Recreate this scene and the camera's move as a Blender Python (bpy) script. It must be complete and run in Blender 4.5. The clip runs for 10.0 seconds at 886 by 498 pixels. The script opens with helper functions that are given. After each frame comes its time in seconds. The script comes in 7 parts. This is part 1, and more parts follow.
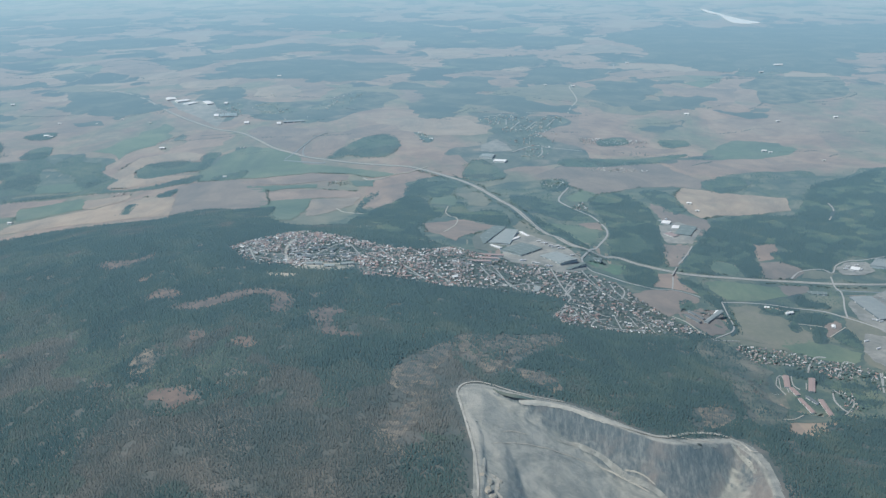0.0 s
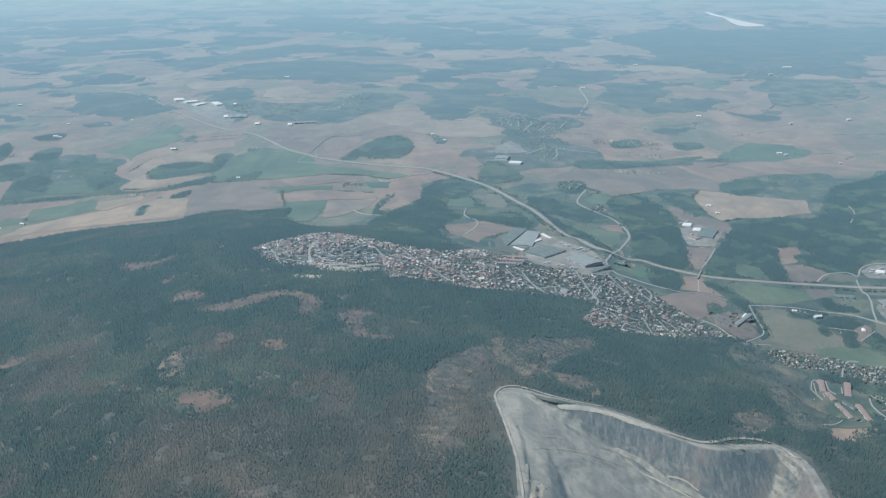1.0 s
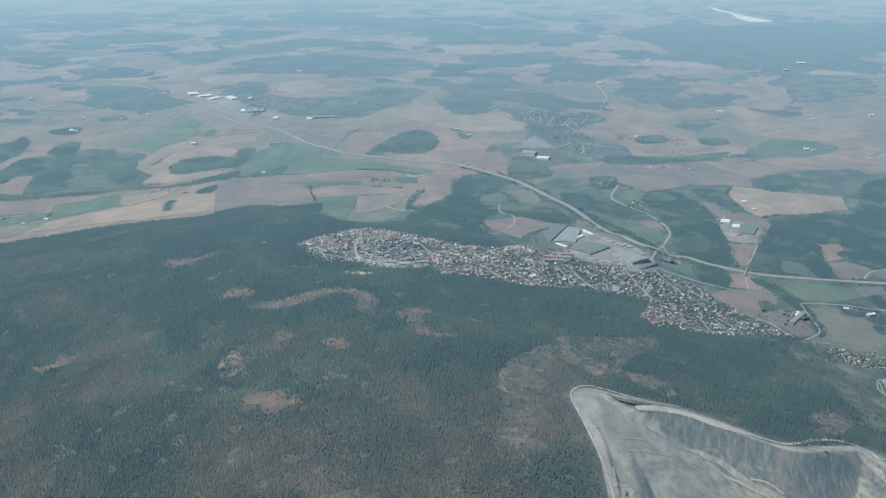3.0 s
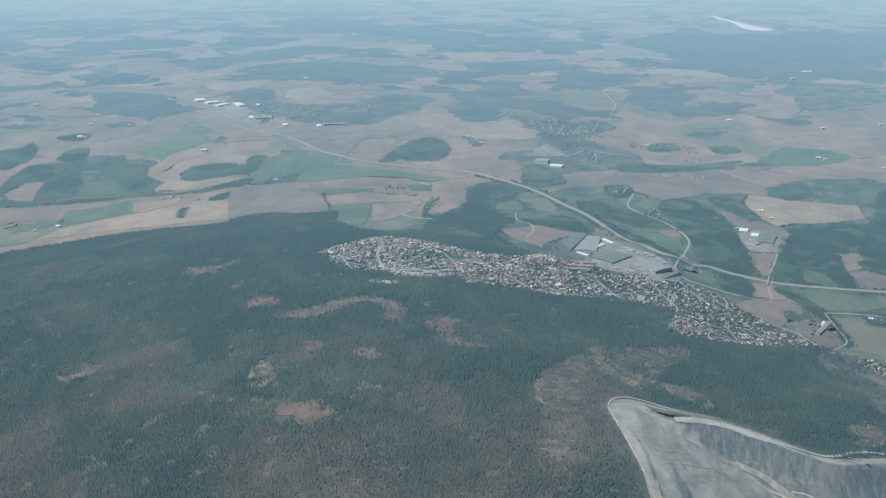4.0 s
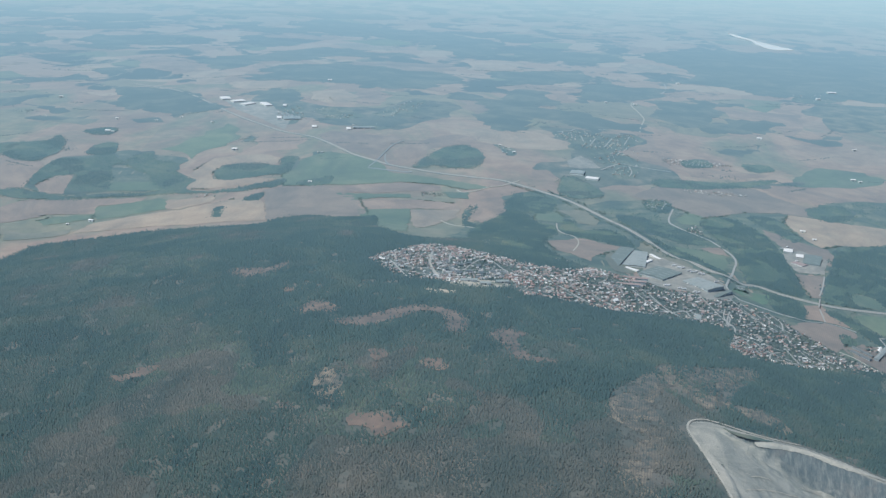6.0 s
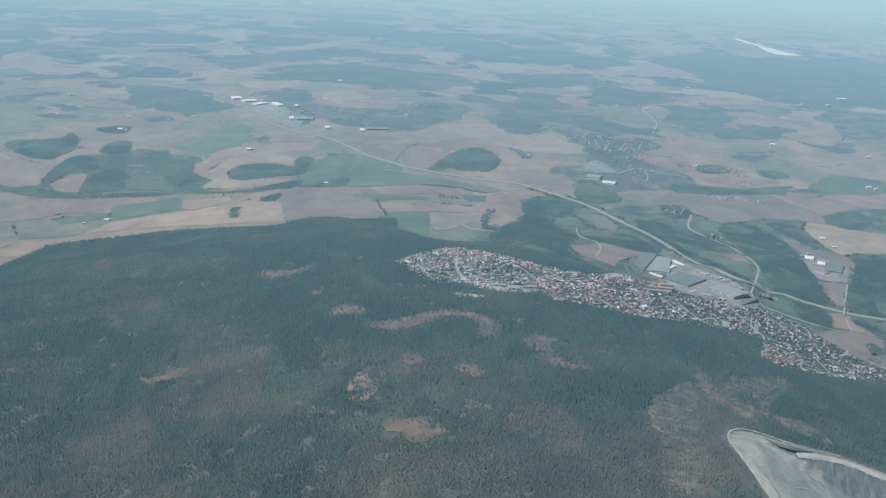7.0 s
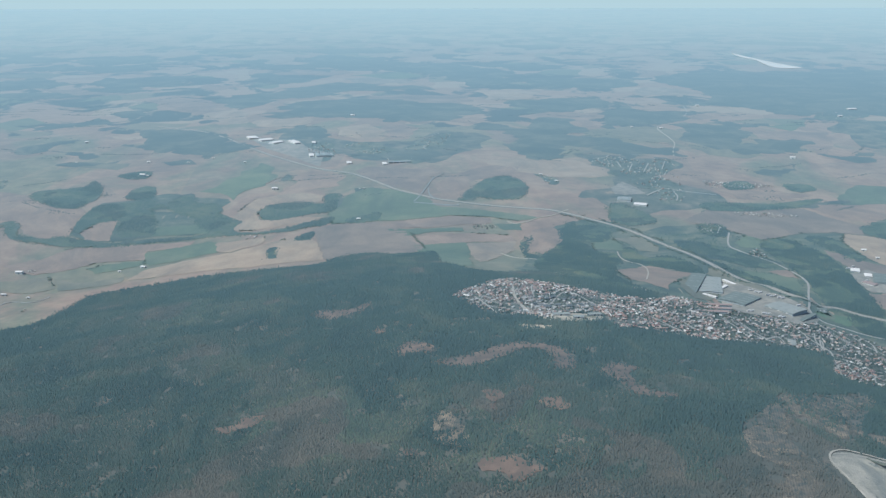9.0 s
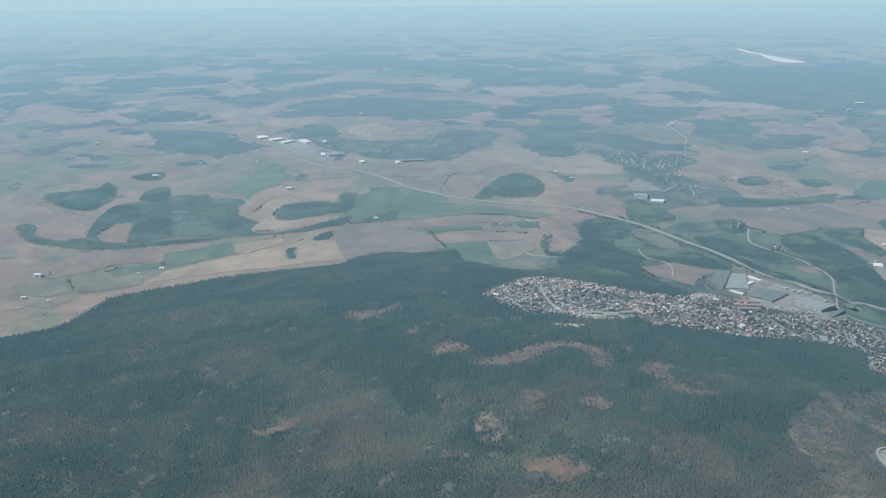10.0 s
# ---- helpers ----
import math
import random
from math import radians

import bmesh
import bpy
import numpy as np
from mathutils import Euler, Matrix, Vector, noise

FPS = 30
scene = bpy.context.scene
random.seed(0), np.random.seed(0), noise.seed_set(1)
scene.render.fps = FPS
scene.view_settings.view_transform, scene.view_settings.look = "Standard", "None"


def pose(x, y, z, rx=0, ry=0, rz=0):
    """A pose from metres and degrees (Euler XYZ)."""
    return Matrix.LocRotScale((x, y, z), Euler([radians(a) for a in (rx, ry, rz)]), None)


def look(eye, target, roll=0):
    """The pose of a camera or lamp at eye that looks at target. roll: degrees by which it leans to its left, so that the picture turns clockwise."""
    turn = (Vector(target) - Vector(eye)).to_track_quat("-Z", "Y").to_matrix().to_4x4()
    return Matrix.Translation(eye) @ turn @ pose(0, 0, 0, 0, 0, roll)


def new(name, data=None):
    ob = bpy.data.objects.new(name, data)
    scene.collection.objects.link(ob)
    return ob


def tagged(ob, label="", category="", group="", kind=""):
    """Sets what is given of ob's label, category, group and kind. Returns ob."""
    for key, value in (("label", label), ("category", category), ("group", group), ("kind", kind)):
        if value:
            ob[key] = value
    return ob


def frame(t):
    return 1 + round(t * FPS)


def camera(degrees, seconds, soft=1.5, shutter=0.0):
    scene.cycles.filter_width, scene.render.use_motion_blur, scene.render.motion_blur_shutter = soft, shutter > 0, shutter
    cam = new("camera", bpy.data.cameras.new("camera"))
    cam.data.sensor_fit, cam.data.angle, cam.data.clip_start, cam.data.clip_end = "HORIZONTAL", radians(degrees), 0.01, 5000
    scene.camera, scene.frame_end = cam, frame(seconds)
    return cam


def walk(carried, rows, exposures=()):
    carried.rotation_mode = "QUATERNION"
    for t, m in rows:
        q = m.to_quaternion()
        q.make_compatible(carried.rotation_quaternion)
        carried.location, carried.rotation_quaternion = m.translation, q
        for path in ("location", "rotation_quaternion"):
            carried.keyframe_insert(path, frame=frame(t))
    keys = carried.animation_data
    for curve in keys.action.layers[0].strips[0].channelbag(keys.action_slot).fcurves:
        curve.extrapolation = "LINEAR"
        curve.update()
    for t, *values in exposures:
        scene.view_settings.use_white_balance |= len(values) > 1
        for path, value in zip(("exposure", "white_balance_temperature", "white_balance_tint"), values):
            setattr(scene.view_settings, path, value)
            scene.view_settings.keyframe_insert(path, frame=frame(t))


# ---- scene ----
cam = camera(45.5, 10.0, soft=1.4)
PATH = [
    (0, (-2.421, -2.115, 192.056), (-2.476, -0.205, 191.465), -0.9),
    (0.5, (-9.767, 1.277, 190.865), (-9.819, 3.186, 190.27), -0.8),
    (1, (-17.561, 3.963, 189.847), (-17.609, 5.874, 189.261), -0.7),
    (1.5, (-24.911, 6.552, 189.188), (-24.954, 8.458, 188.583), -0.9),
    (2, (-32.498, 9.235, 188.814), (-32.536, 11.143, 188.213), -0.3),
    (2.5, (-39.944, 11.503, 187.934), (-39.976, 13.411, 187.336), -0.4),
    (4, (-62.423, 17.739, 186.723), (-62.441, 19.653, 186.142), -0.2),
    (4.5, (-69.341, 19.961, 186.278), (-69.356, 21.876, 185.703), 1.1),
    (5, (-77.231, 21.86, 185.717), (-77.244, 23.777, 185.145), 2.0),
    (5.5, (-84.573, 24.125, 185.175), (-84.584, 26.042, 184.605), 1.8),
    (7, (-106.702, 29.768, 184.613), (-106.705, 31.686, 184.047), 2.7),
    (7.5, (-114.22, 30.97, 184.715), (-114.222, 32.888, 184.149), 1.9),
    (8, (-122.22, 31.994, 184.864), (-122.218, 33.914, 184.304), 2.2),
    (8.5, (-129.511, 34.352, 184.877), (-129.509, 36.279, 184.341), 0.7),
    (9, (-137.12, 35.282, 184.781), (-137.115, 37.215, 184.266), -0.1),
    (9.5, (-144.771, 36.366, 184.61), (-144.762, 38.294, 184.079), 0.1),
    (10, (-152.245, 37.762, 185.248), (-152.236, 39.694, 184.728), -0.6),
]
SKY_STRENGTH, SUN_STRENGTH = 0.10, 3.45
# Amount and tints of the air haze painted onto every surface.
HAZE, HAZE_TINT, HAZE_FAR = 0.092, (0.478, 0.712, 0.81, 1), (0.60, 0.81, 0.85)
HORIZON = (4.8, 6.8, 7.7)
walk(cam, [(t, look(eye, target, roll)) for t, eye, target, roll in PATH], [(0.0, 0.0), (6.0, 0.0), (8.5, -0.06), (10.0, -0.06)])

# ---- light: a hazy spring noon, sun high to the left ----
SUN = Vector((-0.58, -0.12, 0.80)).normalized()
world = bpy.data.worlds.new("sky")
scene.world = world
world.use_nodes = True
wn = world.node_tree
wn.nodes.clear()
sky = wn.nodes.new("ShaderNodeTexSky")
sky.sky_type = "NISHITA"
sky.sun_disc = False
sky.sun_elevation = math.asin(SUN.z)
sky.sun_rotation = math.atan2(SUN.x, SUN.y)
sky.altitude = 900
sky.air_density = 1.0
sky.dust_density = 0.5
sky.ozone_density = 1.0
coord = wn.nodes.new("ShaderNodeTexCoord")
lifted = wn.nodes.new("ShaderNodeVectorMath")
lifted.operation = "MAXIMUM"
lifted.inputs[1].default_value = (-9.0, -9.0, 0.10)
wn.links.new(coord.outputs["Generated"], lifted.inputs[0])
wn.links.new(lifted.outputs[0], sky.inputs[0])
back = wn.nodes.new("ShaderNodeBackground")
back.inputs[1].default_value = SKY_STRENGTH
rise = wn.nodes.new("ShaderNodeSeparateXYZ")
wn.links.new(coord.outputs["Generated"], rise.inputs[0])
veil = wn.nodes.new("ShaderNodeMapRange")
veil.interpolation_type = "SMOOTHERSTEP"
for socket, value in (("From Min", -0.02), ("From Max", 0.22), ("To Min", 1.0), ("To Max", 0.0)):
    veil.inputs[socket].default_value = value
wn.links.new(rise.outputs[2], veil.inputs["Value"])
hazy = wn.nodes.new("ShaderNodeMix")
hazy.data_type = "RGBA"
hazy.inputs[7].default_value = (*HORIZON, 1)
wn.links.new(veil.outputs[0], hazy.inputs[0])
wn.links.new(sky.outputs[0], hazy.inputs[6])
wn.links.new(hazy.outputs[2], back.inputs[0])
wout = wn.nodes.new("ShaderNodeOutputWorld")
wn.links.new(back.outputs[0], wout.inputs[0])

sun_data = bpy.data.lights.new("sun", "SUN")
sun_data.energy = SUN_STRENGTH
sun_data.angle = radians(0.6)
sun_data.color = (1.0, 0.96, 0.88)
sun = new("sun", sun_data)
sun.matrix_world = look(SUN * 900, (0, 0, 0))

# ---- terrain ----
# bumps of the land: centre x, y, radius, height
HILLS = [
    (-240, 330, 86, -5.1), (-120, 330, 86, 10.0), (0, 330, 86, 14.5), (120, 330, 86, 1.0), (240, 330, 86, -0.7),
    (-240, 440, 86, -1.6), (-120, 440, 86, 15.1), (0, 440, 86, 6.7), (120, 440, 86, -6.9), (240, 440, 86, -1.9),
    (-240, 550, 86, 10.1), (-120, 550, 86, 14.3), (0, 550, 86, 3.2),
]
VALES = [
    (120, 550, 86, -1.3), (240, 550, 86, -7.2), (-240, 660, 86, -1.3), (-120, 660, 86, 0.9), (0, 660, 86, 0.8),
    (120, 660, 86, 4.1), (240, 660, 86, -7.8), (-380, 440, 105, -2.7), (-380, 680, 105, -15.4),
    (-80, 950, 135, 10.0), (-240, 1300, 135, 8.1), (240, 1000, 135, -9.7), (120, 1200, 135, 5.5),
]

# lesser rises of one width: centre x, y, height
RISE_WIDTH = 62
RISES = [
    (-420, 640, -1.1), (-420, 715, -2.9), (-345, 715, -1.6), (-345, 790, -3.4), (-270, 565, 2.6),
    (-270, 715, 2.2), (-270, 790, -0.5), (-195, 415, 1.0), (-195, 490, -2.1), (-195, 565, 1.5),
    (-195, 640, 2.0), (-195, 715, -0.6), (-195, 790, -1.7), (-120, 490, -1.8), (-120, 565, -0.4),
    (-120, 640, 0.3), (-120, 715, -1.7), (-45, 340, -0.5), (-45, 415, -0.6), (-45, 565, 0.8),
    (-45, 715, -1.3), (-45, 790, -4.0), (30, 340, 1.9), (30, 415, 1.1), (30, 565, 1.1),
    (30, 640, 0.7), (30, 715, -0.5), (105, 565, -1.3), (105, 640, -1.6), (105, 715, -1.2),
    (180, 715, -0.8),
]


# levelled building ground: centre x, y, radius, level
FLATS = [(36, 590, 42, 9.0), (136, 655, 22, -3.0), (209, 536, 30, -10.5), (140, 412, 24, -5.0), (115, 508, 12, -3.6)]


def height(x, y):
    x, y = np.asarray(x, float), np.asarray(y, float)
    z = np.zeros(np.broadcast(x, y).shape)
    for cx, cy, s, a in HILLS + VALES + [(a, b, RISE_WIDTH, c) for a, b, c in RISES]:
        z = z + a * np.exp(-((x - cx) ** 2 + (y - cy) ** 2) / (2 * s * s))
    roll = np.sin(x * 0.061 + 1.3 * np.sin(y * 0.043)) * np.sin(y * 0.057 + 0.7 * np.sin(x * 0.031))
    z = z + 0.7 * roll * np.exp(-np.clip(y - 720, 0, None) / 60) * np.exp(-np.clip(np.abs(x + 75) - 370, 0, None) / 60)
    for cx, cy, r, level in FLATS:
        t = np.clip((1.0 - np.hypot(x - cx, y - cy) / r) * 2.2, 0, 1)
        w = t * t * (3 - 2 * t)
        z = z * (1 - w) + level * w
    return z


def hgt(x, y):
    return float(height(x, y))


def inside(x, y, poly):
    x, y = np.asarray(x, float), np.asarray(y, float)
    hit = np.zeros(x.shape, bool)
    n = len(poly)
    for i in range(n):
        (x1, y1), (x2, y2) = poly[i], poly[(i + 1) % n]
        if y1 == y2:
            continue
        hit ^= ((y1 > y) != (y2 > y)) & (x < (x2 - x1) * (y - y1) / (y2 - y1) + x1)
    return hit


def edge_distance(x, y, poly, closed=True):
    x, y = np.asarray(x, float), np.asarray(y, float)
    best = np.full(x.shape, 1e9)
    n = len(poly)
    for i in range(n if closed else n - 1):
        (x1, y1), (x2, y2) = poly[i], poly[(i + 1) % n]
        dx, dy = x2 - x1, y2 - y1
        t = np.clip(((x - x1) * dx + (y - y1) * dy) / max(dx * dx + dy * dy, 1e-9), 0, 1)
        best = np.minimum(best, np.hypot(x - x1 - t * dx, y - y1 - t * dy))
    return best


def smooth(points, closed=True, steps=6):
    """Catmull-Rom through the points."""
    p = [Vector((a, b)) for a, b in points]
    n, out = len(p), []
    for i in range(n if closed else n - 1):
        a, b, c, d = (p[(i - 1) % n], p[i], p[(i + 1) % n], p[(i + 2) % n]) if closed else (p[max(i - 1, 0)], p[i], p[i + 1], p[min(i + 2, n - 1)])
        for k in range(steps):
            t = k / steps
            q = 0.5 * (2 * b + (c - a) * t + (2 * a - 5 * b + 4 * c - d) * t * t + (3 * b - a - 3 * c + d) * t ** 3)
            out.append((q.x, q.y))
    if not closed:
        out.append(tuple(p[-1]))
    return out


def wobble(x, y, scale, seed=0.0):
    return noise.noise(Vector((x / scale, y / scale, seed)))


# ---- materials ----
class Nodes:
    def __init__(self, name):
        self.mat = bpy.data.materials.new(name)
        self.mat.use_nodes = True
        self.tree = self.mat.node_tree
        self.tree.nodes.clear()

    def add(self, kind, **values):
        node = self.tree.nodes.new(kind)
        for key, value in values.items():
            node.inputs[key.replace("_", " ")].default_value = value
        return node

    def link(self, a, b):
        self.tree.links.new(a, b)

    def place(self, sx=1.0, sy=1.0, sz=1.0, turn=0.0):
        geo = self.add("ShaderNodeNewGeometry")
        m = self.add("ShaderNodeMapping")
        m.inputs["Scale"].default_value = (sx, sy, sz)
        m.inputs["Rotation"].default_value = (0, 0, turn)
        self.link(geo.outputs["Position"], m.inputs["Vector"])
        return m.outputs[0]

    def noise(self, where, scale, detail=4.0, rough=0.55, warp=0.0):
        n = self.add("ShaderNodeTexNoise", Scale=scale, Detail=detail, Roughness=rough, Distortion=warp)
        self.link(where, n.inputs["Vector"])
        return n.outputs[0]

    def ramp(self, fac, stops, constant=False):
        r = self.add("ShaderNodeValToRGB")
        if constant:
            r.color_ramp.interpolation = "CONSTANT"
        e = r.color_ramp.elements
        while len(e) < len(stops):
            e.new(0.5)
        for el, (pos, col) in zip(e, stops):
            el.position, el.color = pos, (*col, 1)
        self.link(fac, r.inputs[0])
        return r.outputs[0]

    def mix(self, fac, a, b, mode="MIX"):
        m = self.tree.nodes.new("ShaderNodeMix")
        m.data_type, m.blend_type = "RGBA", mode
        for sock, v in ((m.inputs[0], fac), (m.inputs[6], a), (m.inputs[7], b)):
            if isinstance(v, (int, float)):
                sock.default_value = v
            elif isinstance(v, tuple):
                sock.default_value = (*v, 1)
            else:
                self.link(v, sock)
        return m.outputs[2]

    def math(self, op, a, b=0.0):
        m = self.tree.nodes.new("ShaderNodeMath")
        m.operation = op
        for sock, v in ((m.inputs[0], a), (m.inputs[1], b)):
            if isinstance(v, (int, float)):
                sock.default_value = v
            else:
                self.link(v, sock)
        return m.outputs[0]

    def finish(self, colour, rough=0.9, bump=None, strength=0.3, depth=0.3, metal=0.0, haze=None):
        """Body colour mixed with a grazing-angle glossy layer that stands in for air haze."""
        p = self.add("ShaderNodeBsdfPrincipled", Roughness=rough, Metallic=metal)
        p.inputs["Specular IOR Level"].default_value = 0.2
        if isinstance(colour, tuple):
            p.inputs["Base Color"].default_value = (*colour, 1)
        else:
            self.link(colour, p.inputs["Base Color"])
        if bump is not None:
            b = self.add("ShaderNodeBump", Strength=strength, Distance=depth)
            self.link(bump, b.inputs["Height"])
            self.link(b.outputs[0], p.inputs["Normal"])
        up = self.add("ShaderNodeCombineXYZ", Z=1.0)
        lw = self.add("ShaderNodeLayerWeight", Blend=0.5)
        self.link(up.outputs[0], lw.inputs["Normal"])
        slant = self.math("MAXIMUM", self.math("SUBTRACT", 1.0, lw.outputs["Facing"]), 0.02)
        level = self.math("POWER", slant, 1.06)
        clear = self.math("EXPONENT", self.math("DIVIDE", -HAZE if haze is None else -haze, level))
        # Up-facing glossy layer paints the haze; its tint pales towards the horizon.
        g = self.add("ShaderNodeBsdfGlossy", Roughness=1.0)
        far_haze = self.add("ShaderNodeMapRange")
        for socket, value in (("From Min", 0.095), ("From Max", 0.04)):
            far_haze.inputs[socket].default_value = value
        far_haze.interpolation_type = "SMOOTHSTEP"
        self.link(slant, far_haze.inputs["Value"])
        self.link(self.mix(far_haze.outputs[0], HAZE_TINT[:3], HAZE_FAR), g.inputs["Color"])
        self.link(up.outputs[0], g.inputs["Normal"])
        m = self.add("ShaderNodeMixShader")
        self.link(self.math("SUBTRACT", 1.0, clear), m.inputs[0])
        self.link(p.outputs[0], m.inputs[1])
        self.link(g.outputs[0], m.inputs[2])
        out = self.add("ShaderNodeOutputMaterial")
        self.link(m.outputs[0], out.inputs[0])
        return self.mat


def field_material(name, stops, turn=0.3, furrow=0.2, patchy=0.03):
    n = Nodes(name)
    w = n.place()
    base = n.ramp(n.noise(w, patchy, 6, 0.6, 0.6), stops)
    rows = n.add("ShaderNodeTexWave", Scale=0.35, Distortion=1.5, Detail=2.0)
    n.link(n.place(1, 1, 1, turn), rows.inputs["Vector"])
    c = n.mix(furrow, base, n.ramp(rows.outputs[0], [(0, (0.25, 0.25, 0.25)), (1, (0.8, 0.8, 0.8))]), "SOFT_LIGHT")
    fine = n.noise(w, 0.6, 5, 0.65)
    c = n.mix(0.35, c, n.ramp(fine, [(0.2, (0.2, 0.2, 0.2)), (0.8, (0.8, 0.8, 0.8))]), "SOFT_LIGHT")
    damp = n.ramp(n.noise(n.place(1.0, 0.6, 1.0, turn), 0.018, 7, 0.7, 1.2), [(0.35, (0.62, 0.64, 0.66)), (0.6, (1, 1, 1))])
    c = n.mix(1.0, c, damp, "MULTIPLY")
    tint = n.ramp(n.add("ShaderNodeObjectInfo").outputs["Random"], [(0.0, (0.84, 0.86, 0.88)), (0.5, (1.0, 0.97, 0.95)), (1.0, (1.08, 1.04, 0.98))])
    c = n.mix(1.0, c, tint, "MULTIPLY")
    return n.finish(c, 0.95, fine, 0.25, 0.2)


def stops(*cols):
    return [(0.37 + 0.27 * i / (len(cols) - 1), c) for i, c in enumerate(cols)]


M = {}
M["soil"] = field_material("ploughed_soil", stops((0.265, 0.168, 0.108), (0.325, 0.21, 0.137), (0.375, 0.252, 0.17)), 0.4)
M["soil_dark"] = field_material("damp_ploughed_soil", stops((0.20, 0.14, 0.097), (0.245, 0.173, 0.12), (0.285, 0.205, 0.145)), 1.1)
M["stubble"] = field_material("pale_stubble", stops((0.359, 0.248, 0.156), (0.405, 0.29, 0.189), (0.442, 0.331, 0.221)), 0.9)
M["grass"] = field_material("meadow_grass", stops((0.098, 0.136, 0.053), (0.128, 0.166, 0.068), (0.172, 0.192, 0.088)), 2.0, 0.08)
M["young_corn"] = field_material("young_corn", stops((0.075, 0.145, 0.05), (0.095, 0.172, 0.06), (0.125, 0.195, 0.075)), 2.0, 0.08)
M["grass_dull"] = field_material("dull_spring_grass", stops((0.175, 0.155, 0.08), (0.22, 0.188, 0.10), (0.265, 0.218, 0.13)), 2.5, 0.06)
M["scrub"] = field_material("felled_woodland", stops((0.085, 0.07, 0.04), (0.19, 0.135, 0.078), (0.32, 0.235, 0.145)), 0.2, 0.45, 0.2)
M["rough"] = field_material("rough_scrub_pasture", stops((0.042, 0.06, 0.028), (0.09, 0.108, 0.05), (0.20, 0.185, 0.105)), 0.2, 0.03, 0.055)
M["patchy"] = field_material("patchy_scrub_and_plots", stops((0.045, 0.056, 0.03), (0.12, 0.118, 0.062), (0.25, 0.20, 0.125)), 0.2, 0.05, 0.045)
M["clearing"] = field_material("bare_clearing", stops((0.142, 0.0808, 0.0427), (0.199, 0.114, 0.0646), (0.261, 0.157, 0.095)), 0.2, 0.05, 0.12)
M["garden"] = field_material("gardens", stops((0.075, 0.088, 0.05), (0.14, 0.13, 0.08), (0.26, 0.21, 0.15)), 0.2, 0.03, 0.25)
M["sand"] = field_material("bare_sand", stops((0.46, 0.375, 0.265), (0.57, 0.475, 0.345), (0.66, 0.56, 0.42)), 0.2, 0.03, 0.2)
M["cream"] = field_material("pale_crushed_limestone", stops((0.58, 0.51, 0.40), (0.68, 0.60, 0.48), (0.76, 0.68, 0.55)), 0.2, 0.03, 0.2)
M["spread"] = field_material("spread_crushed_stone", stops((0.30, 0.275, 0.22), (0.39, 0.36, 0.295), (0.48, 0.45, 0.375)), 0.2, 0.03, 0.3)
M["yard"] = field_material("gravel_yard", stops((0.26, 0.225, 0.17), (0.33, 0.29, 0.23), (0.41, 0.365, 0.30)), 0.2, 0.03, 0.15)


def plain_colour(n):
    """Soil, stubble and thin grass running softly into each other in long strips."""
    w = n.place(1.0, 0.7, 1.0, 0.35)
    soil = n.ramp(n.noise(w, 0.02, 6, 0.6, 0.8), stops((0.265, 0.16, 0.103), (0.33, 0.205, 0.132), (0.39, 0.265, 0.175)))
    grass = n.ramp(n.noise(w, 0.05, 5, 0.6), stops((0.11, 0.13, 0.06), (0.16, 0.165, 0.08), (0.22, 0.20, 0.11)))
    share = n.ramp(n.noise(n.place(0.9, 0.5, 1.0, 0.2), 0.011, 7, 0.62, 0.7), [(0.46, (0, 0, 0)), (0.58, (0.8, 0.8, 0.8))])
    c = n.mix(share, soil, grass)
    cell = n.add("ShaderNodeTexVoronoi", Scale=0.016)
    cell.voronoi_dimensions = "2D"
    n.link(n.place(1.0, 0.55, 1.0, 0.6), cell.inputs["Vector"])
    tone = n.add("ShaderNodeSeparateColor")
    n.link(cell.outputs["Color"], tone.inputs[0])
    c = n.mix(1.0, c, n.ramp(tone.outputs[1], [(0.0, (0.82, 0.86, 0.86)), (0.5, (0.97, 0.97, 0.95)), (1.0, (1.08, 1.05, 1.0))]), "MULTIPLY")
    fine = n.noise(n.place(), 0.12, 8, 0.68)
    return n.mix(0.45, c, n.ramp(fine, [(0.25, (0.22, 0.22, 0.22)), (0.75, (0.78, 0.78, 0.78))]), "SOFT_LIGHT")


